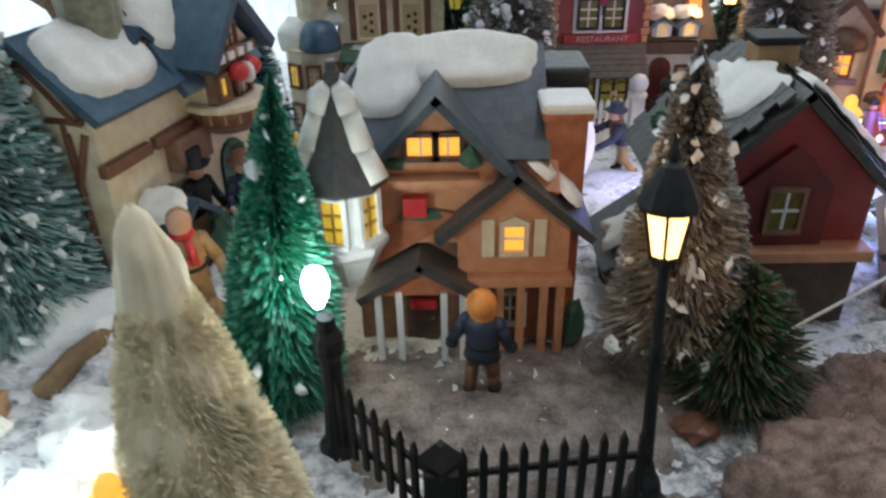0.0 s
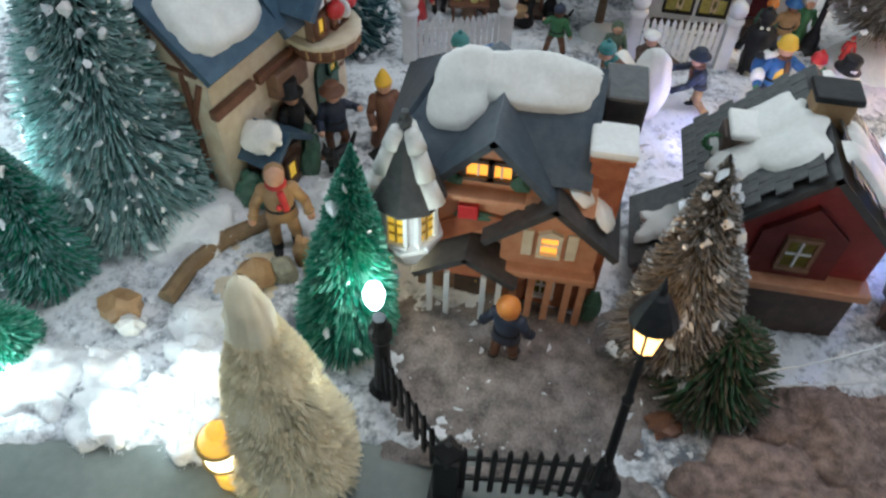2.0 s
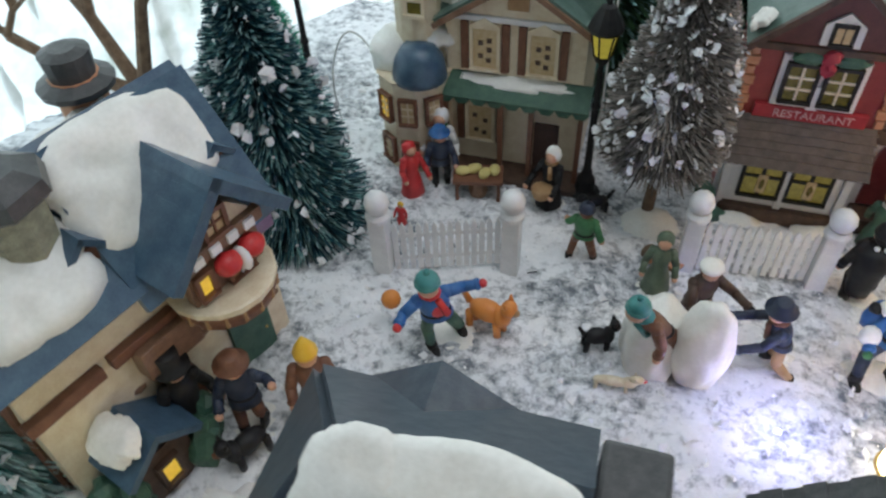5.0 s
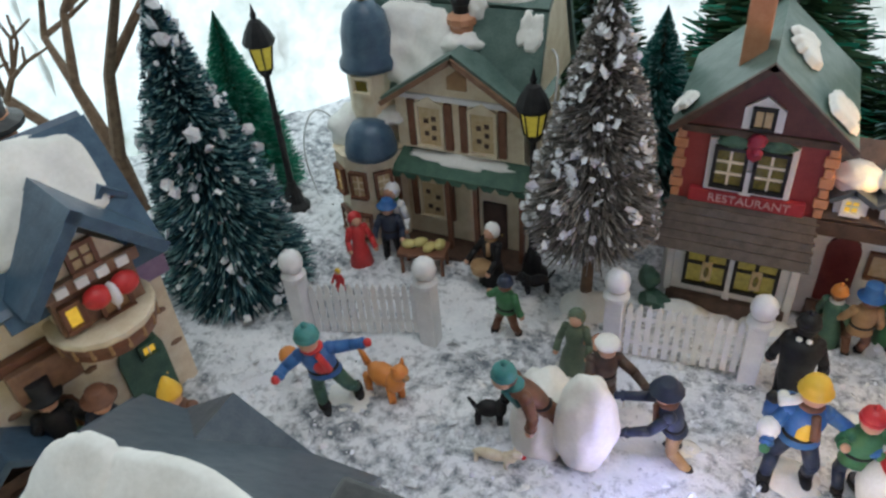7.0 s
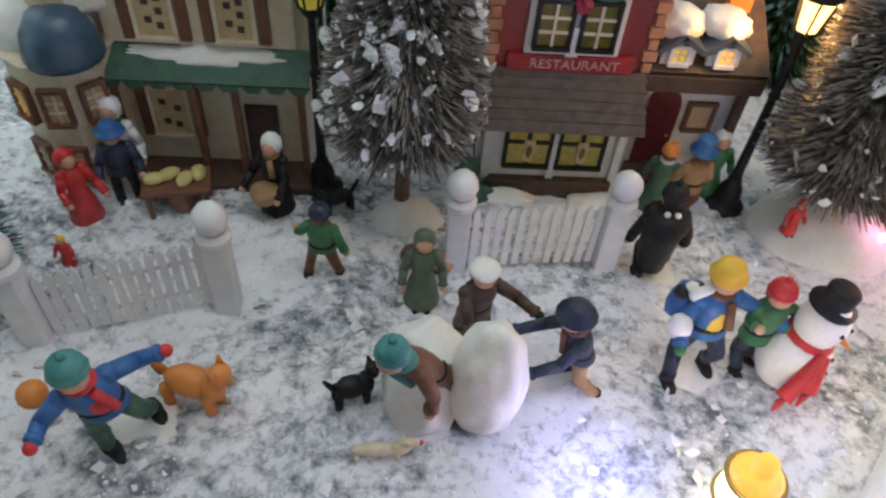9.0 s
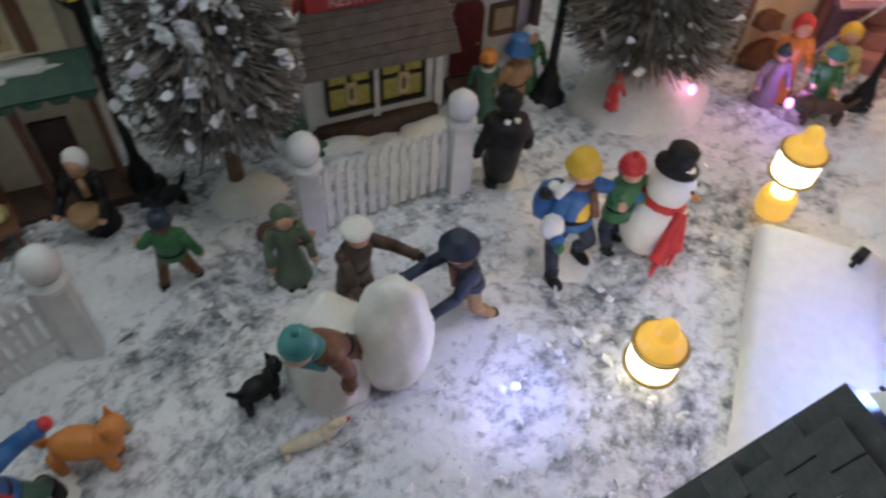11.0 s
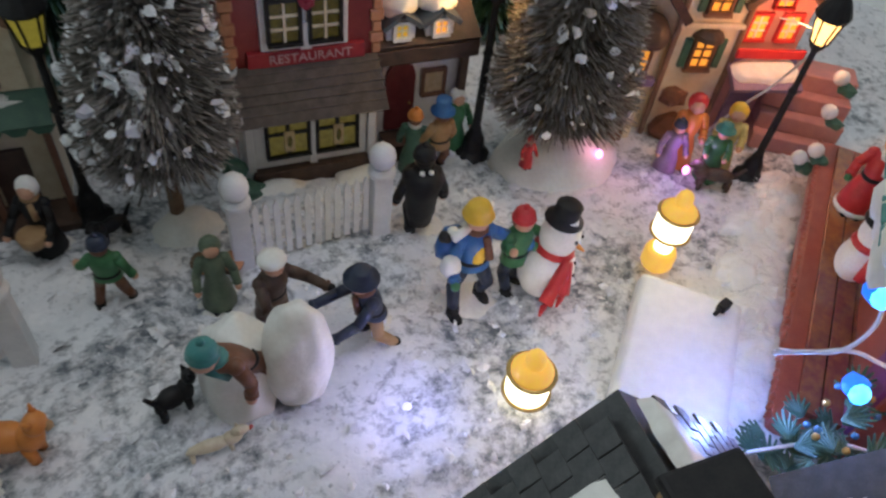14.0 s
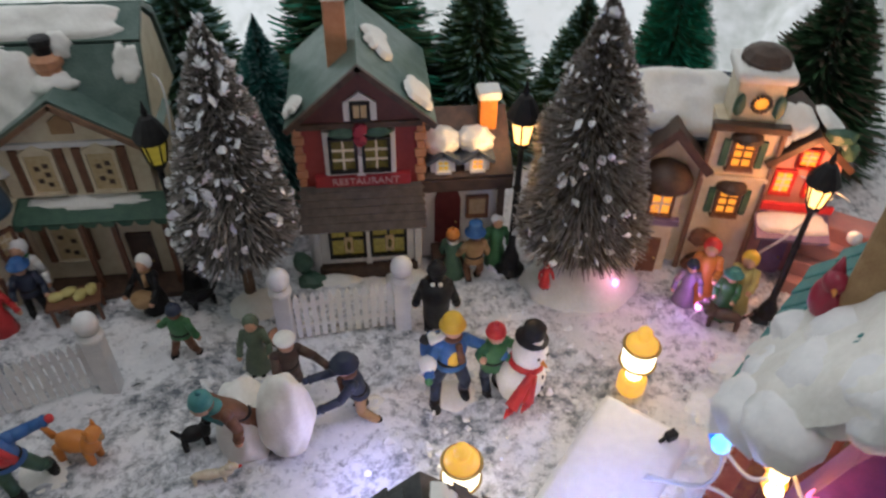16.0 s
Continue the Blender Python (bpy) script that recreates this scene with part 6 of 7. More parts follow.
def figurine(name, label, x, y, h, face, coat, legs, hat, style="walk", arms=((-0.22, -0.1, 0.42), (0.22, -0.1, 0.42)), hatstyle="beanie", scarf=None, lean=(0, 0), extra=None, base=True, group="village figurines", z=None, glove=None, hair="brown", vest=None):
    """One painted resin figure: plain shapes without features, all in one mesh. Sizes are shares of h."""
    mats = [M[k] for k in (coat, legs, "skin", hat, scarf or coat, "snow_paint", "black", hair, glove or "skin", vest or coat)]
    bm = bmesh.new()
    lx, ly = lean
    sh = lambda p: (p[0] + lx * p[2], p[1] + ly * p[2], p[2])
    if style == "skirt":
        lathe(bm, [(0.16, 0.02), (0.19, 0.05), (0.15, 0.3), (0.1, 0.46), (0.13, 0.66), (0.1, 0.75), (0.05, 0.78)], n=14, mi=0)
        for s in (-1, 1):
            ball(bm, (s * 0.06, -0.14, 0.03), (0.045, 0.07, 0.03), 6, 1)
    else:
        gap = 0.15 if style == "stride" else 0.085
        for s in (-1, 1):
            limb(bm, [sh((s * 0.055, 0, 0.47)), sh((s * (0.05 + gap * 0.5), -0.04 * s - 0.02, 0.27)), sh((s * gap, 0.05 * s, 0.08))], 0.066, 1, 0.84)
            foot = (s * gap, 0.05 * s)
            tube(bm, sh((*foot, 0.11)), sh((*foot, 0.03)), 0.05, 0.052, 8, 6)
            ball(bm, sh((foot[0], foot[1] - 0.045, 0.03)), (0.047, 0.088, 0.035), 6, 2)
        k = len(bm.verts)
        hem = 0.45 if style == "stride" else 0.4
        lathe(bm, [(0.12, hem), (0.144, hem + 0.005), (0.128, 0.49), (0.12, 0.53), (0.138, 0.63), (0.135, 0.7), (0.1, 0.76), (0.05, 0.79)], n=18, mi=0)
        lathe(bm, [(0.128, 0.5), (0.132, 0.512), (0.128, 0.53)], n=18, mi=6)
        if vest:
            ball(bm, (0, -0.055, 0.61), (0.085, 0.095, 0.15), 9, 2)
        for v in list(bm.verts)[k:]:
            v.co.y *= 0.82
            v.co = Vector(sh(v.co))
    for s, e in zip((-1, 1), arms):
        a = sh((s * 0.12, 0, 0.71))
        e = sh(e)
        mid = ((a[0] + e[0]) / 2 + s * 0.03, (a[1] + e[1]) / 2 + 0.03, (a[2] + e[2]) / 2 - 0.03)
        ball(bm, a, 0.062, 0, 2)
        limb(bm, [a, mid, e], 0.056, 0, 0.86)
        d = (Vector(e) - Vector(mid)).normalized()
        tube(bm, Vector(e) - d * 0.03, Vector(e), 0.052, 0.05, 8, 0)
        ball(bm, Vector(e) + d * 0.03, (0.038, 0.038, 0.042), 8, 2)
    if scarf:
        ball(bm, sh((0, 0, 0.775)), (0.095, 0.095, 0.04), 4, 2)
        tube(bm, sh((0.03, -0.1, 0.76)), sh((0.06, -0.13, 0.58)), 0.03, 0.035, 6, 4)
    hd = sh((0, -0.01, 0.865))
    ball(bm, hd, (0.088, 0.092, 0.1), 2, 2)
    ball(bm, (hd[0], hd[1] + 0.03, hd[2] + 0.01), (0.09, 0.085, 0.095), 7, 2)
    t = (hd[0], hd[1] + 0.01, hd[2] + 0.05)
    if hatstyle == "beanie":
        ball(bm, (t[0], t[1], t[2] + 0.015), (0.1, 0.1, 0.085), 3, 2)
        lathe(bm, [(0.1, -0.03), (0.108, -0.01), (0.1, 0.015)], t, 12, 3)
        ball(bm, (t[0], t[1], t[2] + 0.11), 0.032, 3, 1)
    elif hatstyle == "floppy":
        lathe(bm, [(0.115, -0.025), (0.12, -0.012), (0.095, 0.004), (0.097, 0.045), (0.075, 0.085), (0.025, 0.1)], t, 16, 3)
    elif hatstyle == "flat":
        lathe(bm, [(0.11, -0.01), (0.12, 0.015), (0.105, 0.045), (0.05, 0.062)], t, 14, 3)
        ball(bm, (t[0], t[1] + 0.02, t[2] - 0.04), (0.1, 0.085, 0.08), 7, 2)
    elif hatstyle == "brim":
        lathe(bm, [(0.15, 0.0), (0.15, 0.015), (0.095, 0.02), (0.088, 0.1), (0.06, 0.115)], t, 14, 3)
    elif hatstyle == "top":
        lathe(bm, [(0.15, 0.0), (0.15, 0.015), (0.09, 0.02), (0.095, 0.17), (0.09, 0.175)], t, 14, 3)
    elif hatstyle == "hood":
        ball(bm, (t[0], t[1] + 0.03, t[2] - 0.03), (0.115, 0.105, 0.13), 3, 2)
    elif hatstyle == "point":
        lathe(bm, [(0.1, -0.02), (0.1, 0.01), (0.06, 0.09), (0.02, 0.16)], t, 12, 3)
    if extra:
        extra(bm)
    if base:
        ball(bm, (0, 0, 0.0), (0.27, 0.24, 0.035), 5, 2, 0.15)
    bmesh.ops.scale(bm, vec=(h, h, h), verts=bm.verts[:])
    ob = part(name, bm, mats, smooth=True)
    ob.matrix_basis = pose(x, y, (ground_z(x, y) if z is None else z) - 0.0015, 0, 0, face)
    return tagged(ob, label, "figurine", group)


def backpack(bm):
    ball(bm, (-0.08, 0.16, 0.6), (0.16, 0.12, 0.17), 0, 2, 0.15)
    ball(bm, (-0.2, 0.0, 0.56), (0.08, 0.08, 0.1), 5, 2)
    for k in range(5):
        ball(bm, (-0.2 + 0.06 * k, 0.12, 0.75 + 0.02 * (k % 2)), (0.05, 0.05, 0.045), (6, 5, 1, 5, 0)[k], 2, 0.3)
    tube(bm, (-0.17, 0.06, 0.78), (0.06, 0.12, 0.8), 0.035, 0.035, 8, 5)


def basket(bm):
    lathe(bm, [(0.09, 0.3), (0.13, 0.34), (0.15, 0.46), (0.13, 0.47)], (0.0, -0.22, 0), 12, 4)


def tails(bm):
    lathe(bm, [(0.115, 0.14), (0.135, 0.3), (0.155, 0.5), (0.195, 0.68), (0.12, 0.76)], (0, 0.01, 0), 12, 0)
    ball(bm, (0.04, 0.1, 0.79), (0.03, 0.03, 0.025), 5, 1)
    ball(bm, (-0.04, 0.1, 0.79), (0.03, 0.03, 0.025), 5, 1)


figurine("child_figurine", "resin child in blue coat and teal hat reaching out", -0.045, 0.497, 0.066, 40, "blue", "green_dark", "teal", "stride", ((-0.34, -0.1, 0.62), (0.4, -0.05, 0.72)), scarf="red", lean=(-0.2, -0.1), glove="red", vest="red")
figurine("child_figurine", "resin child with yellow hat, blue coat and loaded backpack", 0.188, 0.538, 0.068, 8, "blue", "navy", "yellow", "stride", ((-0.24, -0.16, 0.5), (0.48, -0.08, 0.5)), "floppy", scarf="brown", lean=(0.05, 0.12), extra=backpack, glove="green", vest="yellow")
figurine("child_figurine", "resin child in green coat and red hat behind the snowman", 0.216, 0.545, 0.06, 20, "green", "navy", "red", "walk", ((-0.2, -0.1, 0.7), (0.25, -0.1, 0.62)), base=False)
figurine("child_figurine", "resin child in brimmed hat pushing a snowball", 0.14, 0.53, 0.057, -80, "navy", "tan", "navy", "stride", ((-0.14, -0.44, 0.62), (0.14, -0.42, 0.46)), "brim", lean=(0, -0.28), glove="navy", scarf="brown")
figurine("child_figurine", "resin child in brown coat and striped hat hugging a snowball", 0.088, 0.522, 0.062, -50, "brown", "brown", "teal", "walk", ((-0.3, -0.16, 0.3), (0.2, -0.22, 0.42)), lean=(0, -0.8), scarf="teal", base=False, z=0.012)
figurine("child_figurine", "resin child in dark coat with a white cap behind the snowball", 0.088, 0.555, 0.058, 25, "brown_dark", "brown_dark", "snow_paint", "walk", ((-0.16, -0.4, 0.44), (0.34, -0.3, 0.58)), "flat", lean=(0.03, -0.1), glove="black")
figurine("child_figurine", "resin child in green with a tan hood beside the fence", 0.067, 0.58, 0.048, 0, "grey_green", "green_dark", "grey_green", "skirt", ((-0.2, -0.12, 0.4), (0.2, -0.14, 0.42)), "hood")
figurine("child_figurine", "resin child in green jacket striding through the snow", 0.018, 0.595, 0.05, 170, "green", "brown", "navy", "stride", ((-0.24, 0.05, 0.5), (0.22, 0.02, 0.66)), "beanie")
figurine("gentleman_figurine", "resin gentleman in a long black coat seen beside the fence", 0.187, 0.609, 0.064, 175, "black", "black", "black", "walk", ((-0.22, -0.02, 0.4), (0.22, -0.02, 0.4)), "beanie", extra=tails, hair="black")
figurine("villager_figurine", "resin villager with orange hat and dark green coat", 0.206, 0.672, 0.05, 150, "green_dark", "black", "orange", "skirt", ((-0.2, -0.1, 0.4), (0.2, -0.1, 0.4)), scarf="white")
figurine("villager_figurine", "resin villager with blue hat and tan jacket", 0.222, 0.667, 0.054, 190, "tan", "brown", "blue", "walk", ((-0.22, -0.1, 0.42), (0.24, -0.1, 0.5)), "top")
figurine("villager_figurine", "resin villager in a green shawl beside the restaurant", 0.243, 0.69, 0.05, 0, "green", "green", "snow_paint", "skirt", ((-0.18, -0.12, 0.5), (0.18, -0.12, 0.5)), "hood")
figurine("villager_figurine", "resin villager in red coat and red hat at the stall", -0.112, 0.634, 0.047, 50, "red", "red", "red", "skirt", ((-0.2, -0.16, 0.46), (0.2, -0.2, 0.4)), "hood")
figurine("villager_figurine", "resin villager in blue coat and cap at the stall", -0.096, 0.654, 0.052, 20, "navy", "black", "blue", "walk", ((-0.2, -0.2, 0.5), (0.2, -0.2, 0.5)), "brim")
figurine("villager_figurine", "pale resin villager in a green scarf near the bay window", -0.1, 0.668, 0.06, 0, "white", "white", "white", "skirt", scarf="green", hatstyle="hood")
figurine("villager_figurine", "seated resin villager with white cap and basket", -0.014, 0.652, 0.052, -20, "black", "black", "snow_paint", "skirt", ((-0.24, -0.22, 0.42), (0.16, -0.24, 0.4)), "hood", scarf="tan", extra=basket)
figurine("carol_singer_figurine", "resin carol singer in orange and brown coat", 0.388, 0.628, 0.058, -30, "orange", "brown", "red", "skirt", ((-0.14, -0.2, 0.56), (0.14, -0.2, 0.56)), "hood")
figurine("carol_singer_figurine", "resin carol singer in a pale yellow coat", 0.409, 0.612, 0.056, -40, "pale_yellow", "pale_yellow", "yellow", "skirt", ((-0.14, -0.2, 0.56), (0.14, -0.2, 0.56)), "hood")
figurine("carol_singer_figurine", "resin carol singer in a dark green coat", 0.396, 0.605, 0.046, -40, "green", "green_dark", "teal", "skirt", ((-0.14, -0.2, 0.56), (0.14, -0.2, 0.56)), "brim")
figurine("carol_singer_figurine", "small resin carol singer in a purple coat", 0.374, 0.622, 0.044, -20, "mauve", "navy", "navy", "skirt")
figurine("goose_keeper_figurine", "resin woman in brown coat and orange hood with a goose", -0.094, 0.43, 0.062, 30, "brown", "brown", "yellow", "skirt", ((-0.18, -0.14, 0.45), (0.2, -0.18, 0.42)), "point", extra=lambda bm: ball(ball(bm, (0.18, -0.2, 0.4), (0.07, 0.1, 0.09), 6, 2), (0.2, -0.28, 0.5), 0.05, 5, 1))
figurine("gingerbread_figurine", "tan gingerbread figurine with a red button", -0.134, 0.322, 0.072, 20, "tan", "tan", "tan", "walk", ((-0.24, -0.06, 0.45), (0.24, -0.06, 0.45)), "none", base=False, extra=lambda bm: ball(bm, (0, -0.14, 0.62), 0.03, 4, 1), scarf="red", hair="tan")
figurine("shopper_figurine", "resin shopper in navy coat and orange hood by the house", 0.014, 0.262, 0.06, 160, "navy", "brown", "orange", "walk", ((-0.2, -0.1, 0.45), (0.26, -0.05, 0.42)), "hood", scarf="orange", base=False)
figurine("woodcutter_figurine", "resin woodcutter in dark coat by the timbered house", -0.126, 0.415, 0.06, 30, "navy", "brown", "brown", "walk", ((-0.2, -0.15, 0.5), (0.26, -0.12, 0.7)), "brim")
figurine("coachman_figurine", "resin coachman in black sitting by the timbered house", -0.152, 0.405, 0.062, 60, "black", "black", "black", "skirt", hatstyle="top")
figurine("baby_figurine", "tiny resin child in red with a yellow hat", -0.107, 0.595, 0.02, 0, "red", "red", "yellow", "skirt", hatstyle="hood", base=False)
figurine("gnome_figurine", "tiny red-hatted gnome on the tree mound", 0.27, 0.635, 0.024, 0, "red", "brown", "red", "skirt", hatstyle="point", base=False, z=-0.006)


def animal(name, label, x, y, L, h, face, fur, extra_mat, neck=0.25, tail=True, spots=False):
    bm = bmesh.new()
    ball(bm, (0, 0, h * 0.62), (L * 0.34, h * 0.24, h * 0.26), 0, 2, 0.15)
    ball(bm, (-L * 0.3, 0, h * 0.66), (L * 0.16, h * 0.24, h * 0.28), 0, 2)
    for sx in (-0.26, 0.26):
        for sy in (-1, 1):
            tube(bm, (sx * L, sy * h * 0.14, h * 0.55), (sx * L * 1.05, sy * h * 0.14, 0), h * 0.1, h * 0.08, 7, 0)
    ball(bm, (-L * 0.42, 0, h * (0.8 + neck * 0.5)), (L * 0.14, h * 0.2, h * 0.2), 0, 2)
    ball(bm, (-L * 0.54, 0, h * (0.74 + neck * 0.5)), (L * 0.08, h * 0.1, h * 0.09), 1, 1)
    for sy in (-1, 1):
        tube(bm, (-L * 0.4, sy * h * 0.12, h * (0.92 + neck * 0.5)), (-L * 0.38, sy * h * 0.17, h * (1.06 + neck * 0.5)), h * 0.07, h * 0.02, 5, 0)
    if tail:
        tube(bm, (L * 0.32, 0, h * 0.7), (L * 0.48, 0, h * 1.05), h * 0.08, h * 0.05, 6, 0)
    ob = part(name, bm, [M[fur], M[extra_mat]], smooth=True)
    ob.matrix_basis = pose(x, y, ground_z(x, y) - 0.001, 0, 0, face)
    return tagged(ob, label, "figurine", "animal figurines")


animal("dog_figurine", "shaggy orange-brown resin dog with a white paw", -0.025, 0.511, 0.034, 0.027, 165, "orange", "tan", 0.4)
animal("cat_figurine", "small black resin cat with white chest", 0.038, 0.514, 0.022, 0.02, 200, "black", "white", 0.5)
animal("dog_figurine", "pale tan resin dog lying in the snow", 0.05, 0.487, 0.03, 0.012, 185, "cream", "red", 0.3, tail=False)
animal("pig_figurine", "dark resin animal in the snow behind the lamp", 0.02, 0.652, 0.026, 0.018, 30, "black", "black", 0.2)
animal("horse_figurine", "dark resin dog beside the woodcutter", -0.118, 0.398, 0.03, 0.024, 60, "black", "brown", 0.3)
animal("dog_figurine", "dark brown resin dog with the singers", 0.392, 0.592, 0.034, 0.02, -30, "brown_dark", "brown_dark", 0.2)


def snowman():
    bm = bmesh.new()
    ball(bm, (0, 0, 0.018), (0.021, 0.02, 0.02), 0, 3, 0.06)
    ball(bm, (0, 0, 0.043), (0.0145, 0.0145, 0.0145), 0, 3, 0.05)
    lathe(bm, [(0.014, 0.052), (0.014, 0.0535), (0.0092, 0.055), (0.0095, 0.0625), (0.008, 0.0638)], (0, 0.002, 0), 16, 1)
    lathe(bm, [(0.0125, 0.031), (0.0155, 0.0325), (0.0135, 0.0355)], (0, 0, 0), 14, 2)
    for e, w in (((-0.026, -0.016, 0.012), 0.006), ((-0.014, -0.022, 0.016), 0.005)):
        tube(bm, (-0.007, -0.014, 0.033), e, 0.004, w, 6, 2)
        for k in (-1, 0, 1):
            tube(bm, (e[0] + k * 0.003, e[1], e[2]), (e[0] + k * 0.004 - 0.002, e[1] - 0.001, e[2] - 0.006), 0.0022, 0.001, 5, 2)
    for z, y in ((0.012, -0.0195), (0.02, -0.0195), (0.028, -0.017)):
        ball(bm, (0.004, y, z), 0.0016, 1, 1)
    for s in (-1, 1):
        ball(bm, (s * 0.005, -0.0135, 0.046), 0.0014, 1, 1)
    tube(bm, (0, -0.013, 0.042), (0, -0.02, 0.041), 0.0022, 0.0008, 6, 3)
    ob = part("snowman_figurine", bm, [M["snow_paint"], M["black"], M["red"], M["orange"]], smooth=True)
    ob.matrix_basis = pose(0.23, 0.538, ground_z(0.23, 0.538), 4, 8, 35) @ Matrix.Diagonal((0.74, 0.74, 0.95, 1))
    tagged(ob, "white resin snowman with black hat and red scarf", "figurine", "village figurines")


snowman()
ob = part("snow_mound", ball(bmesh.new(), (0, 0, 0.014), (0.0175, 0.021, 0.036), n=4, rough=0.14), M["snow_paint"], smooth=True)
ob.matrix_basis = pose(0.068, 0.518, ground_z(0.068, 0.518) - 0.002)
tagged(ob, "white resin snow mound under a leaning child", "snow mound")
ob = part("giant_snowball", ball(bmesh.new(), (0.0, 0.0, 0.029), (0.016, 0.0155, 0.033), n=4, rough=0.12), M["snow_paint"], smooth=True)
ob.matrix_basis = pose(0.092, 0.509, ground_z(0.092, 0.509) - 0.002)
tagged(ob, "large white resin snowball being rolled by children", "snowball")
ob = part("toy_ball", ball(bmesh.new(), (0, 0, 0.0058), 0.0058), M["orange"], smooth=True)
ob.matrix_basis = pose(-0.077, 0.497, ground_z(-0.077, 0.497) + 0.017)
tagged(ob, "small orange ball held out by the child", "ball")


def stump(x, y, r, h, tilt, label):
    """A short sawn log with a pale cut face."""
    t = thing("log_stump", pose(x, y, ground_z(x, y) + 0.002, tilt, 0, 20), label, "log", "log stumps")
    part("bark", lathe(bmesh.new(), [(r * 1.1, 0), (r, h * 0.3), (r * 0.96, h)], n=14), M["bark"], t)
    part("cut_face", lathe(bmesh.new(), [(r * 0.9, h), (r * 0.88, h + 0.0006)], n=14), M["brick_pale"], t, "pale sawn face")


stump(0.076, 0.606, 0.0065, 0.009, 35, "short brown log under the snowy tree")
stump(0.062, 0.612, 0.006, 0.007, 60, "short brown log leaning by the snowy tree")


def stall():
    t = thing("market_table", pose(-0.066, 0.648, ground_z(-0.066, 0.648) - 0.001, 0, 0, 12), "small brown market table with pale loaves", "table")
    part("tabletop", box(bmesh.new(), -0.018, 0.018, -0.01, 0.01, 0.017, 0.02, 0.0006), M["brown"], t)
    for sx in (-0.015, 0.015):
        for sy in (-0.008, 0.008):
            part("leg", tube(bmesh.new(), (sx, sy, 0), (sx, sy, 0.017), 0.0014), M["brown"], t)
    part("drum", lathe(bmesh.new(), [(0.006, 0.0), (0.0075, 0.006), (0.006, 0.014)], n=12), M["brown_wall"], t)
    for k, (a, b) in enumerate(((-0.011, 0), (-0.003, 0.003), (0.005, -0.002), (0.012, 0.002))):
        o = part("bread_loaf", ball(bmesh.new(), (0, 0, 0.003), (0.006, 0.004, 0.0035), rough=0.2), M["pale_yellow"])
        o.matrix_basis = t.matrix_basis @ pose(a, b, 0.0195, 0, 0, 30 * k)
        tagged(o, "pale loaf on the market table", "bread", "loaves on the table")


stall()


def foam_blocks():
    # a low slab with rounded edges and a black clip on its far corner
    t = thing("foam_block", pose(0.255, 0.455, 0.0, 0, 0, 48), "smooth white foam slab lit blue by the string lights", "foam block")
    part("slab", box(bmesh.new(), -0.07, 0.066, -0.032, 0.024, 0, 0.014, 0.005), M["styrofoam"], t, "", True)
    c = thing("black_clip", pose(0.309, 0.484, 0.013, 0, 0, 20), "small black plastic clip on the foam slab", "clip")
    part("jaw", box(bmesh.new(), -0.0035, 0.0035, -0.0025, 0.0025, 0, 0.006, 0.0008), M["black"], c)
    part("pin", tube(bmesh.new(), (-0.008, 0, 0.002), (-0.003, 0, 0.003), 0.0012), M["black"], c)


foam_blocks()


# ---- figures, lights and greenery on the porch ----
def on_porch(x, y, z=0.0):
    return PORCH @ Vector((x, y, z))


def santa_trim(bm):
    """White beard, belt and fur hem."""
    ball(bm, (0, -0.09, 0.79), (0.075, 0.05, 0.085), 5, 2, 0.2)
    lathe(bm, [(0.105, 0.44), (0.118, 0.46), (0.11, 0.49)], n=14, mi=6)
    lathe(bm, [(0.185, 0.03), (0.2, 0.06), (0.18, 0.1)], n=14, mi=5)
    lathe(bm, [(0.1, 0.88), (0.115, 0.9), (0.1, 0.925)], n=14, mi=5)


p = on_porch(0.172, -0.022)
figurine("santa_figurine", "red and white resin santa on the porch", p.x, p.y, 0.058, -50, "red", "red", "red", "skirt", ((-0.22, -0.18, 0.5), (0.24, -0.2, 0.6)), "point", scarf="white", base=False, z=0.0195, group="porch figurines", hair="white", glove="green", extra=santa_trim)


def porch_snowman():
    bm = bmesh.new()
    ball(bm, (0, 0, 0.018), (0.018, 0.017, 0.02), 0, 3)
    ball(bm, (0, 0, 0.044), (0.0145, 0.0145, 0.014), 0, 3)
    lathe(bm, [(0.017, 0.054), (0.017, 0.056), (0.012, 0.058), (0.0125, 0.074), (0.011, 0.0755)], (0, 0, 0), 16, 1)
    lathe(bm, [(0.0128, 0.0575), (0.0132, 0.06), (0.0128, 0.0625)], (0, 0, 0), 16, 3)
    lathe(bm, [(0.013, 0.031), (0.016, 0.0335), (0.0135, 0.037)], (0, 0, 0), 14, 2)
    tube(bm, (0.004, -0.014, 0.034), (0.002, -0.02, 0.012), 0.004, 0.005, 6, 2)
    ob = part("snowman_figurine", bm, [M["snow_paint"], M["black"], M["red"], M["green"]], smooth=True)
    q = on_porch(0.112, -0.024, 0.0135)
    ob.matrix_basis = pose(q.x, q.y, q.z, 0, 0, -40) @ Matrix.Diagonal((0.62, 0.62, 0.74, 1))
    tagged(ob, "white resin snowman with black hat and red scarf on the porch", "figurine", "porch figurines")


porch_snowman()


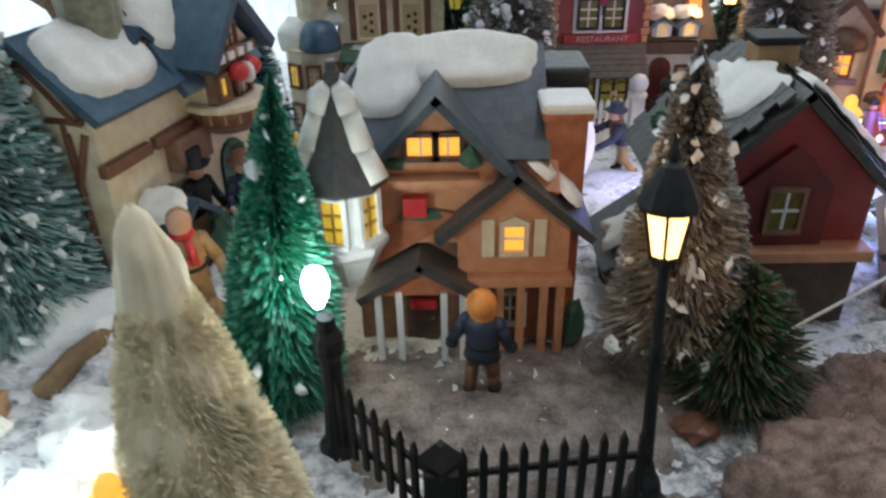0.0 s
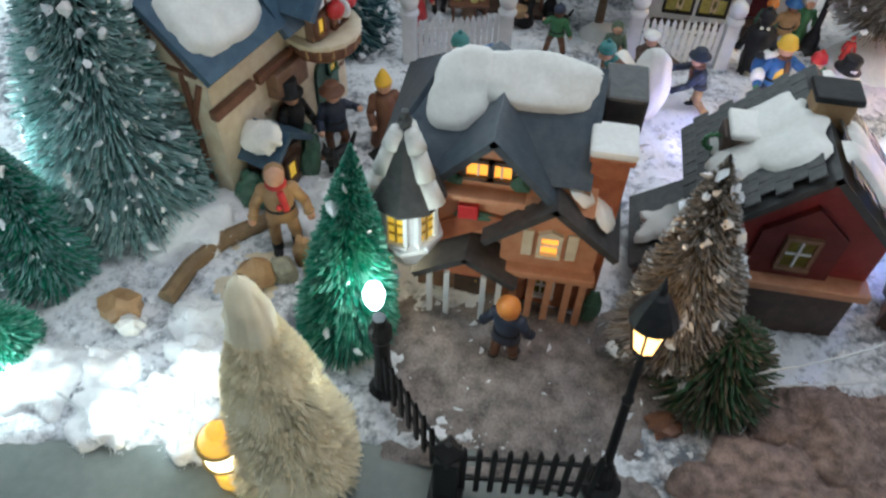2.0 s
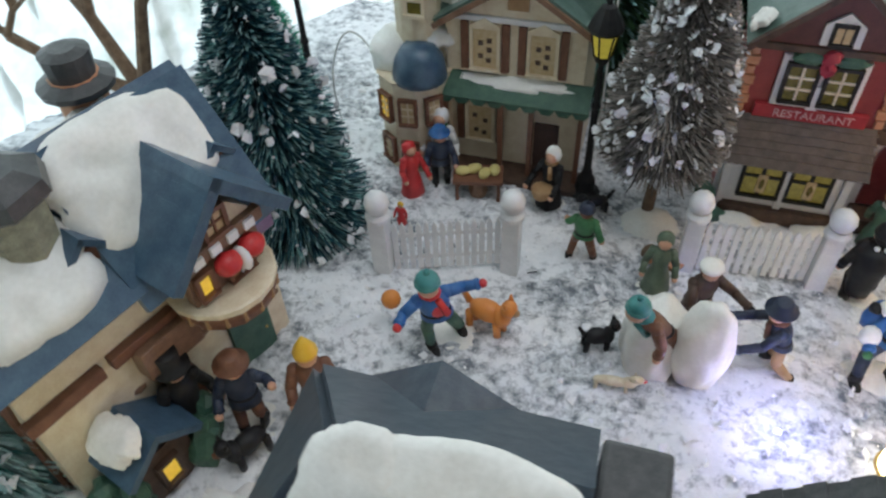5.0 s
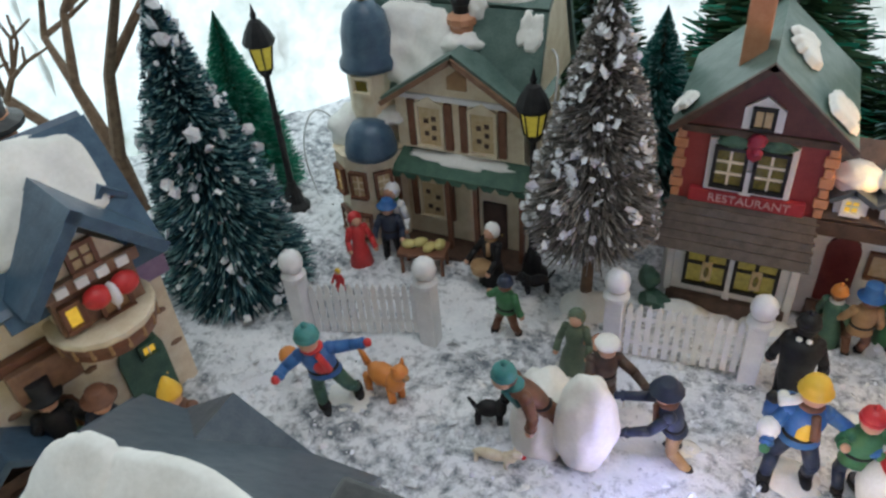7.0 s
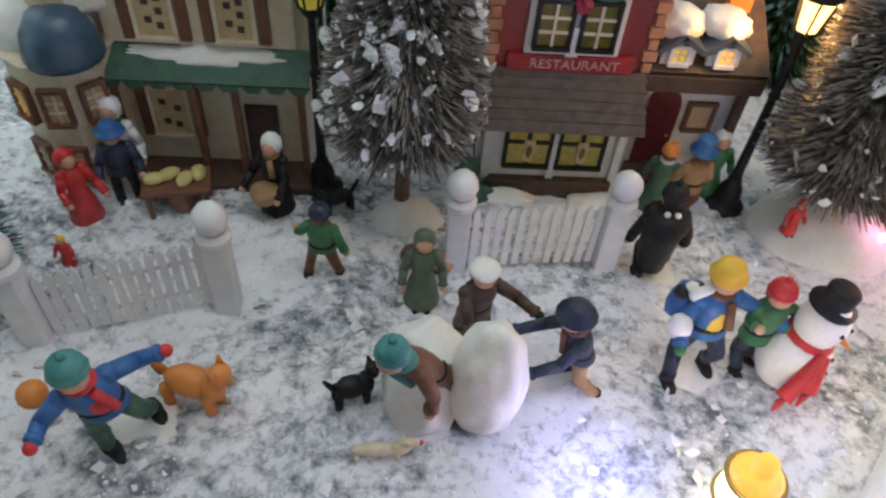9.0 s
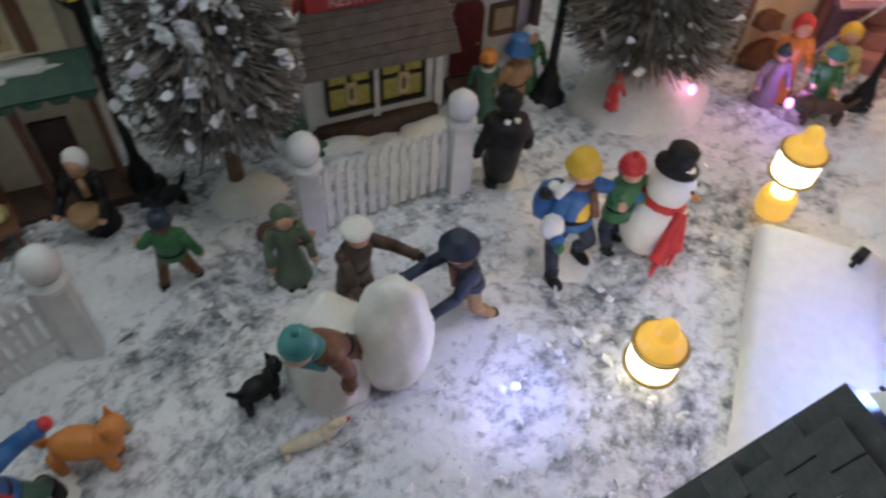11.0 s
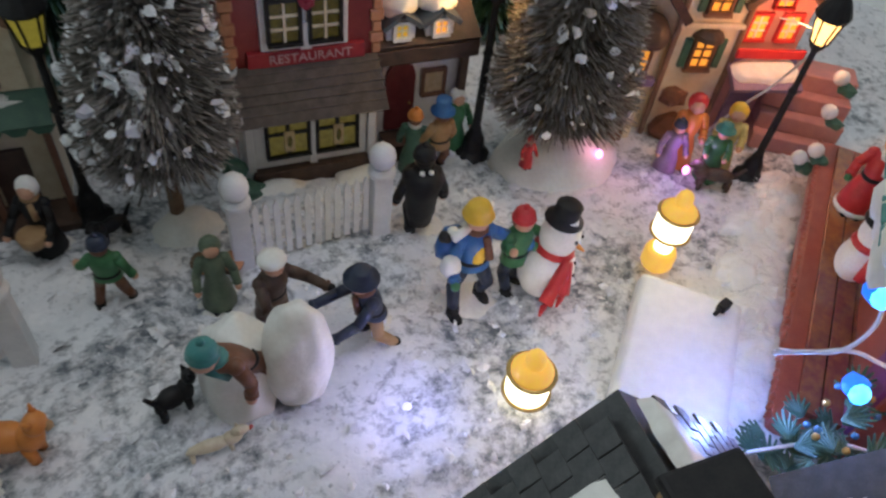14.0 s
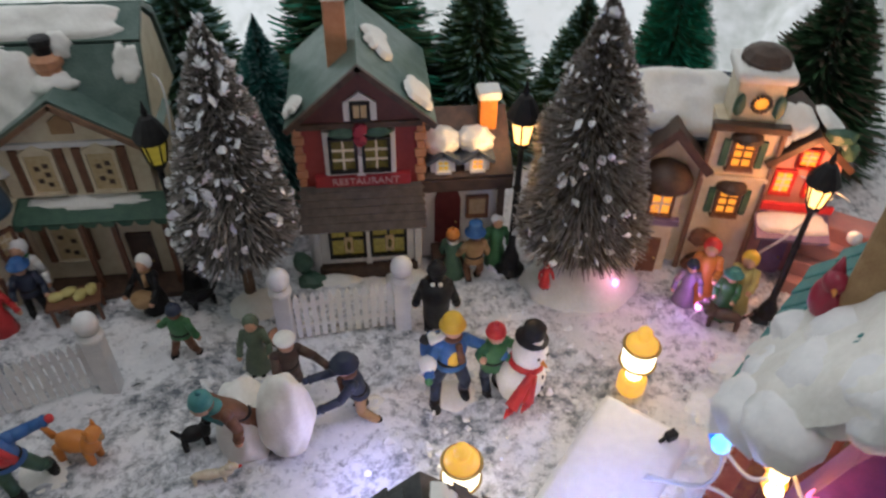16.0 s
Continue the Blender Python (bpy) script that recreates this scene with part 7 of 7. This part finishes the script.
def cardinal():
    bm = bmesh.new()
    ball(bm, (0, 0, 0.008), (0.006, 0.008, 0.0095), 0, 2)
    ball(bm, (0, -0.002, 0.018), (0.0045, 0.005, 0.005), 0, 2)
    tube(bm, (0, 0, 0.021), (0, 0.002, 0.027), 0.003, 0.0005, 6, 0)
    tube(bm, (0, 0.004, 0.004), (0, 0.012, -0.008), 0.003, 0.002, 6, 0)
    tube(bm, (0, -0.006, 0.0175), (0, -0.0095, 0.017), 0.0015, 0.0003, 5, 1)
    ob = part("bird_figurine", bm, [M["bauble_red"], M["orange"]], smooth=True)
    ob.matrix_basis = pose(0.331, 0.45, 0.15, 0, 0, -30) @ Matrix.Diagonal((1.1, 1.1, 1.1, 1))
    tagged(ob, "small red resin bird on the roof snow", "figurine", "porch figurines")


cardinal()


def wire(name, pts, r, label, material="wire", lightbulbs=()):
    """A cable through the points, with small glowing bulbs of their own."""
    cu = bpy.data.curves.new(name, "CURVE")
    cu.dimensions, cu.bevel_depth, cu.bevel_resolution, cu.resolution_u = "3D", r, 2, 6
    sp = cu.splines.new("NURBS")
    sp.points.add(len(pts) - 1)
    for q, c in zip(sp.points, pts):
        q.co = (*c, 1)
    sp.use_endpoint_u, sp.order_u = True, 3
    tmp = new(name, cu)
    bpy.context.view_layer.update()
    me = bpy.data.meshes.new_from_object(tmp.evaluated_get(bpy.context.evaluated_depsgraph_get()))
    bpy.data.objects.remove(tmp)
    me.materials.append(M[material])
    ob = tagged(new(name, me), label, "wire", "cables and light strings")
    for x, y, z, kind in lightbulbs:
        b = part("bulb", ball(bmesh.new(), (x, y, z), (0.004, 0.004, 0.0048) if name == "light_string" else (0.0025, 0.0025, 0.0034), n=2), M[kind], ob, "glowing bulb", True)
        b.visible_shadow = False
        if name == "light_string":
            # glowing shell added around the bulb to paint its coloured halo
            halo_shell = part("halo_shell", ball(bmesh.new(), (x + 0.002, y + 0.004, z - 0.001), (0.0055, 0.005, 0.0055), 0, 2, 0.35), M[kind.replace("led", "petal")], b, "glowing shell standing for the bulb halo", True)
            halo_shell.visible_shadow = False
    return ob


BLUE, YEL, PINK, GRN = (0.285, 0.416, 0.112), (0.305, 0.402, 0.108), (0.322, 0.392, 0.095), (0.345, 0.405, 0.135)
GRN2, WHT, ORG = (0.349, 0.434, 0.13), (0.317, 0.41, 0.1), (0.31, 0.405, 0.09)
YEL2, BLU2 = (0.308, 0.392, 0.07), (0.292, 0.402, 0.066)
wire("light_string", [(0.262, 0.425, 0.075), (0.272, 0.422, 0.077), (0.285, 0.414, 0.08), (0.288, 0.412, 0.1), BLUE, (0.295, 0.404, 0.1), YEL, ORG, WHT, (0.316, 0.396, 0.095), PINK, (0.33, 0.392, 0.11), GRN, GRN2], 0.0009, "twisted white wire of a coloured light string",
     lightbulbs=[(*BLUE, "led_blue"), (*YEL, "led_yellow"), (*PINK, "led_pink"), (*GRN, "led_green"), (*GRN2, "led_green"), (*WHT, "led_yellow"), (*ORG, "led_yellow"), (*YEL2, "led_yellow"), (*BLU2, "led_blue"), (0.33, 0.378, 0.06, "led_pink")])
wire("light_string", [(0.263, 0.425, 0.0775), (0.275, 0.421, 0.0745), (0.288, 0.414, 0.083), (0.3, 0.404, 0.078), (0.315, 0.392, 0.075)], 0.0009, "twisted white wire of a coloured light string")
wire("clear_cable", [on_porch(0.2, -0.02, 0.13), on_porch(0.16, -0.012, 0.115), on_porch(0.13, -0.014, 0.09), on_porch(0.1, -0.02, 0.085), on_porch(0.085, -0.01, 0.07), on_porch(0.07, -0.02, 0.06)], 0.0018, "clear plastic cable hanging down the porch")
wire("thin_cable", [(0.235, 0.418, 0.012), (0.262, 0.41, 0.02), (0.285, 0.396, 0.045), (0.31, 0.38, 0.04), (0.335, 0.37, 0.03)], 0.0009, "thin white cable lying across the garland")
wire("thin_cable", [(-0.085, 0.165, 0.01), (-0.082, 0.155, 0.006), (-0.075, 0.135, 0.0), (-0.06, 0.1, 0.0)], 0.0012, "thin white cable running from the lantern to the edge")
wire("thin_cable", [(-0.205, 0.72, -0.03), (-0.2, 0.7, 0.02), (-0.19, 0.7, 0.06), (-0.18, 0.71, 0.07), (-0.165, 0.72, 0.04), (-0.16, 0.72, -0.02)], 0.0008, "thin white cable looped beside the tower house")
wire("thin_cable", [(-0.005, 0.74, 0.12), (0.004, 0.73, 0.13), (0.012, 0.72, 0.12), (0.01, 0.71, 0.08), (0.012, 0.7, 0.0)], 0.0008, "thin white cable behind the street lamp")
wire("thin_cable", [(0.095, 0.25, 0.008), (0.111, 0.25, 0.019), (0.14, 0.25, 0.05), (0.17, 0.25, 0.072), (0.2, 0.26, 0.085), (0.225, 0.29, 0.088)], 0.0007, "thin white cable rising in front of the red house")
wire("thin_cable", [(0.11, 0.242, 0.009), (0.13, 0.246, 0.03), (0.15, 0.248, 0.046), (0.18, 0.25, 0.052), (0.21, 0.26, 0.05)], 0.0006, "thin white cable rising in front of the red house")
wire("thin_cable", [(0.44, 0.6, 0.09), (0.43, 0.61, 0.05), (0.42, 0.625, 0.02), (0.41, 0.64, -0.02)], 0.0009, "thin white cable beside the lamp post")
for at, power, col in ((BLUE, 0.035, (0.1, 0.3, 1.0)), (YEL, 0.06, (1.0, 0.5, 0.12)), (PINK, 0.05, (1.0, 0.2, 0.8)), (GRN, 0.006, (0.2, 1.0, 0.4))):
    lamp("string_and_fill_bulb", "POINT", at, power, col, 0.004)
# added blue fill without a bulb, to tint the foam slab
lamp("string_and_fill_bulb", "POINT", (0.268, 0.42, 0.06), 0.14, (0.25, 0.38, 1.0), 0.004)
# lamps added for coloured glows whose bulbs are not seen
lamp("added_house_glow", "POINT", (0.376, 0.602, 0.006), 0.02, (0.7, 0.3, 1.0), 0.005)
lamp("added_house_glow", "POINT", (0.452, 0.622, 0.085), 0.16, (1.0, 0.36, 0.14), 0.005)
# no source is seen here; this lamp adds the violet glow by the snowball
lamp("added_snowball_glow", "POINT", (0.136, 0.482, 0.03), 0.035, (0.45, 0.45, 1.0), 0.004)
lamp("added_mound_glow", "POINT", (0.322, 0.627, 0.008), 0.007, (1.0, 0.35, 0.6), 0.004)


# small bulbs on wires, added as stand-ins for the unseen sources
wire("led_string", [(0.13, 0.478, 0.002), (0.136, 0.484, 0.007), (0.142, 0.488, 0.003)], 0.0006, "added violet-white bulb sunk in the snow beside the snowball", lightbulbs=[(0.136, 0.484, 0.003, "led_violet")])
wire("led_string", [(0.37, 0.6, -0.016), (0.378, 0.606, -0.01), (0.386, 0.61, -0.016)], 0.0006, "added violet bulb in the snow by the singers", lightbulbs=[(0.378, 0.606, -0.01, "led_pink")])
wire("led_string", [(0.316, 0.634, -0.012), (0.322, 0.63, -0.004), (0.326, 0.626, -0.014)], 0.0006, "added pink bulb on the tree mound", lightbulbs=[(0.322, 0.63, -0.004, "led_pink")])
wire("led_string", [(0.45, 0.65, 0.07), (0.462, 0.63, 0.075), (0.48, 0.63, 0.06)], 0.0006, "added orange bulb in front of the shuttered house", lightbulbs=[(0.462, 0.63, 0.075, "led_yellow")])


def steps():
    t = thing("wooden_steps", pose(0.478, 0.612, ground_z(0.478, 0.612) - 0.002, 0, 0, -35), "pinkish-brown wooden steps beside the shuttered house", "steps")
    for k in range(4):
        part("step", box(bmesh.new(), -0.03, 0.03, 0.009 * k, 0.05, 0.013 * k, 0.013 * (k + 1), 0.0015), M["pink_wall"], t)


steps()


def berry_spray():
    q = on_porch(0.215, 0.004, 0.004)
    t = thing("berry_spray", pose(q.x, q.y, q.z), "white berries on green sprigs at the porch corner", "sprig")
    for k, (dx, dy, dz) in enumerate(((0, 0, 0.012), (0.012, 0.014, 0.03), (0.026, 0.028, 0.044), (-0.006, 0.004, 0.004))):
        part("leaf", ball(bmesh.new(), (dx + 0.004, dy - 0.004, dz - 0.006), (0.007, 0.007, 0.004), 0, 1, 0.5), M["green_dark"], t)
        part("berry", ball(bmesh.new(), (dx, dy, dz), 0.0052, n=2), M["white"], t, "", True)


berry_spray()


def garland():
    rng = random.Random(8)
    t = thing("fir_garland", pose(0.29, 0.402, 0.012), "green moulded fir garland with red and pink baubles", "garland")
    bm = bmesh.new()
    for k in range(46):
        a, e = rng.uniform(0, 6.28), rng.uniform(0, 0.9)
        c = Vector((rng.uniform(-0.022, 0.03), rng.uniform(-0.028, 0.014), rng.uniform(0.0, 0.036)))
        for s in range(-3, 4):
            d = Vector((math.cos(a + s * 0.32), math.sin(a + s * 0.32), math.sin(e))) * (0.011 - abs(s) * 0.001)
            tube(bm, c, c + d, 0.0015, 0.0005, 5)
    part("sprig", bm, M["green_dark"], t)
    for k in range(16):
        c = (rng.uniform(-0.02, 0.026), rng.uniform(-0.028, 0.012), rng.uniform(0.034, 0.044))
        part("berry", ball(bmesh.new(), c, 0.0018, n=1), M["gold" if k % 2 else "blue_foil"], t, "", True)
    for c, r, m_ in (((0.018, -0.024, 0.035), 0.009, "bauble_red"), ((0.03, -0.012, 0.05), 0.007, "pink_wall"), ((0.034, -0.03, 0.03), 0.009, "blue_foil")):
        part("bauble", ball(bmesh.new(), c, r, n=3), M[m_], t, "", True)


garland()


# ---- front corner: cotton, stones, path ----
def cotton_lump(x, y, r, h, label, seed=0, material="cotton", flat=0.0):
    ob = part("cotton_drift", ball(bmesh.new(), (0, 0, 0), (r, r * 0.8, h), 0, 5 if material == "wool" else 4, 0.35), M[material], smooth=True)
    for v in ob.data.vertices:
        q = v.co * 60 + Vector((seed, 0, 0))
        v.co *= 1 + 0.16 * noise.noise(q) + 0.09 * noise.noise(q * 2.7) + 0.05 * noise.noise(q * 8)
    # loose fibres standing off the surface
    rng = np.random.default_rng(seed)
    m = int(9e5 * r * (r + h))
    at = np.array([v.co for v in ob.data.vertices])
    at = at[rng.integers(0, len(at), m)] * rng.uniform(0.97, 1.01, (m, 1))
    d = rng.normal(size=(m, 3)) + at / np.linalg.norm(at, axis=1)[:, None] * 0.8
    d *= (rng.uniform(0.002, 0.006, m) / np.linalg.norm(d, axis=1))[:, None]
    side = np.cross(d, rng.normal(size=(m, 3)))
    side *= 0.00016 / np.linalg.norm(side, axis=1)[:, None]
    bend = rng.normal(size=(m, 3)) * 0.0007
    vs = np.concatenate([at - side, at + side, at + d * 0.5 + bend - side, at + d * 0.5 + bend + side, at + d - side, at + d + side])
    i = np.arange(m)
    fs = np.concatenate([np.stack([i, i + m, i + 3 * m, i + 2 * m], 1), np.stack([i + 2 * m, i + 3 * m, i + 5 * m, i + 4 * m], 1)])
    tagged(raw("fibre", vs.tolist(), fs.tolist(), [M[material]], None, ob), kind="stuff")
    ob.matrix_basis = pose(x, y, ground_z(x, y) - h * 0.25)
    return tagged(ob, label, "snow drift", "cotton drifts")


# cotton drifts whose brown colour carries the dim, warm light of this corner
cotton_lump(0.168, 0.197, 0.055, 0.026, "fluffy drift in front of the red house, browned for dim lamplight", 1, "wool")
cotton_lump(0.2, 0.235, 0.05, 0.035, "fluffy drift in front of the red house, browned for dim lamplight", 2, "wool")
cotton_lump(0.125, 0.17, 0.03, 0.014, "low fluffy drift by the street lamp, browned for dim lamplight", 3, "wool")
for k, (x, y, r, h) in enumerate(((-0.165, 0.2, 0.02, 0.014), (-0.19, 0.185, 0.022, 0.012), (-0.15, 0.225, 0.024, 0.02), (-0.205, 0.21, 0.02, 0.014), (-0.14, 0.18, 0.014, 0.01), (-0.235, 0.2, 0.03, 0.014))):
    cotton_lump(x, y, r, h, "bright white cotton tuft lit by small lights", 5 + k)
for k, (x, y, r, h) in enumerate(((-0.2, 0.325, 0.04, 0.022), (-0.11, 0.355, 0.03, 0.02), (-0.165, 0.255, 0.02, 0.012), (-0.095, 0.335, 0.02, 0.014))):
    cotton_lump(x, y, r, h, "soft white cotton drift along the path", 15 + k)
for k in range(14):
    q = on_porch(0.008 + 0.0165 * k, 0.012 + 0.004 * math.sin(k * 2.1), 0)
    cotton_lump(q.x, q.y, 0.016 + 0.004 * math.sin(k * 3.7), 0.007, "soft white cotton strip along the porch edge", 40 + k)
cotton_lump(0.385, 0.545, 0.02, 0.012, "soft white cotton drift beside the porch", 31)
cotton_lump(0.352, 0.512, 0.02, 0.01, "soft white cotton drift beside the porch", 32)
cotton_lump(0.318, 0.48, 0.018, 0.009, "soft white cotton drift beside the porch", 33)


def stone(x, y, r, h, material, label, seed):
    ob = part("garden_stone", ball(bmesh.new(), (seed * 0.01, 0, 0), (r, r * 0.8, h), 0, 2, 0.45), M[material])
    ob.matrix_basis = pose(x - seed * 0.01, y, ground_z(x, y) + h * 0.4)
    return tagged(ob, label, "stone", "garden stones")


for k, (x, y, r, h, m_) in enumerate(((-0.142, 0.288, 0.012, 0.016, "tan"), (-0.128, 0.296, 0.01, 0.012, "stone"), (-0.215, 0.252, 0.014, 0.008, "tan"), (-0.15, 0.275, 0.008, 0.008, "stone"), (-0.118, 0.31, 0.009, 0.016, "tan"), (-0.203, 0.24, 0.008, 0.008, "snow_paint"), (0.178, 0.232, 0.009, 0.008, "brick_pale"), (0.19, 0.2, 0.006, 0.005, "brick_pale"), (0.168, 0.208, 0.005, 0.004, "brick_pale"), (0.105, 0.235, 0.01, 0.006, "brown"), (-0.108, 0.3, 0.008, 0.012, "pale_yellow"))):
    stone(x, y, r, h, m_, "rough painted garden stone half in the snow", k)


def garden_path():
    pts = [(-0.19, 0.262), (-0.185, 0.29), (-0.172, 0.315), (-0.15, 0.335)]
    bm = bmesh.new()
    for a, b in zip(pts, pts[1:]):
        tube(bm, (*a, 0.012), (*b, 0.013), 0.006, 0.0055, 8)
    for v in bm.verts:
        v.co += Vector((1, 1, 1)) * 0.0012 * noise.noise(v.co * 150)
    tagged(part("log_edging", bm, M["log"]), "rough brown log edging along the garden path", "edging")
    bm = bmesh.new()
    ball(bm, (-0.152, 0.29, 0.002), (0.03, 0.045, 0.009), 0, 3, 0.1)
    tagged(part("garden_path", bm, M["cream"], smooth=True), "pale sandy garden path between logs and stones", "path")


garden_path()


def spotted_plant():
    t = thing("pale_plant", pose(-0.083, 0.315, 0.006), "pale yellow toadstool cluster beside the turret", "plant")
    for k, (x, y, hh) in enumerate(((0, 0, 0.045), (-0.008, -0.012, 0.035), (0.006, -0.014, 0.03), (-0.014, 0.004, 0.028))):
        s = part("stem", tube(bmesh.new(), (x, y, 0), (x + 0.003, y, hh), 0.0035, 0.0025, 8), M["cream"], t)
        part("cap", ball(bmesh.new(), (x + 0.003, y, hh), (0.008, 0.008, 0.006), 0, 2, 0.2), M["pale_yellow"], s, "", True)
    part("red_spot", ball(bmesh.new(), (-0.012, -0.016, 0.022), 0.003, n=1), M["red"], t)


spotted_plant()


def small_lantern_post():
    t = thing("garden_lantern", pose(-0.086, 0.385, 0.007), "small black garden lantern with yellow light", "lantern")
    part("post", tube(bmesh.new(), (0, 0, 0), (0, 0, 0.02), 0.0025, 0.002, 8), M["black"], t)
    part("glass", box(bmesh.new(), -0.004, 0.004, -0.004, 0.004, 0.02, 0.029, 0.0005), M["pane_yellow"], t, "yellow glowing glass")
    part("roof", lathe(bmesh.new(), [(0.009, 0.029), (0.0085, 0.031), (0.001, 0.038)], n=4), M["black"], t)


small_lantern_post()
wire("led_string", [(-0.26, 0.2, 0.015), (-0.22, 0.19, 0.02), (-0.19, 0.178, 0.016), (-0.165, 0.195, 0.022), (-0.145, 0.215, 0.026), (-0.14, 0.18, 0.016)], 0.0006, "thin wire of white lights among the cotton",
     lightbulbs=[(-0.25, 0.19, 0.02, "led_white"), (-0.225, 0.19, 0.02, "led_white"), (-0.19, 0.178, 0.018, "led_white"), (-0.165, 0.195, 0.024, "led_white"), (-0.145, 0.215, 0.028, "led_white")])
# the last lamp has no bulb; it is added to brighten the left side
for at, power in (((-0.25, 0.19, 0.03), 0.045), ((-0.165, 0.19, 0.034), 0.04), ((-0.305, 0.3, 0.07), 0.3)):
    lamp("string_and_fill_bulb", "POINT", at, power, (0.85, 1.0, 0.95), 0.006)
b = part("egg_ornament", ball(bmesh.new(), (0, 0, 0.014), (0.0075, 0.0075, 0.017), n=3), M["white"], smooth=True)
b.matrix_basis = pose(0.047, 0.156, 0.004)
tagged(b, "white egg-shaped ornament in front of the fence", "ornament")


# ---- loose flakes on the snow ----
def flakes(n=11000):
    rng = np.random.default_rng(11)
    x, y = rng.uniform(-0.3, 0.48, n), 0.15 + 0.65 * rng.random(n)
    verts, faces = [], []
    for k in range(n):
        c = Vector((x[k], y[k], 0))
        if c.y < 0.215 + 0.03 * noise.noise(c * 30):
            continue
        c.z = ground_z(c.x, c.y) + 0.0035 * noise.noise(c * 22) + 0.0022 * noise.noise(c * 70) + 0.0016 * noise.noise(c * 210) + 0.0008
        s = 0.0007 + 0.0034 * rng.random() ** 4
        e = Euler((rng.normal() * 0.5, rng.normal() * 0.5, rng.random() * 6.28)).to_matrix()
        i = len(verts)
        pts = [e @ Vector((s * math.cos(a) * (0.6 + 0.7 * rng.random()), s * math.sin(a) * (0.6 + 0.7 * rng.random()), 0)) for a in (0, 1.4, 2.8, 4.3)]
        up = e @ Vector((0, 0, s * 0.25))
        verts += [c + q for q in pts] + [c + up]
        faces += [(i, i + 1, i + 4), (i + 1, i + 2, i + 4), (i + 2, i + 3, i + 4), (i + 3, i, i + 4)]
    tagged(raw("loose_flakes", verts, faces, [M["flake"]]), "loose white plastic snow flakes strewn on the ground", "snow", kind="stuff")


flakes()
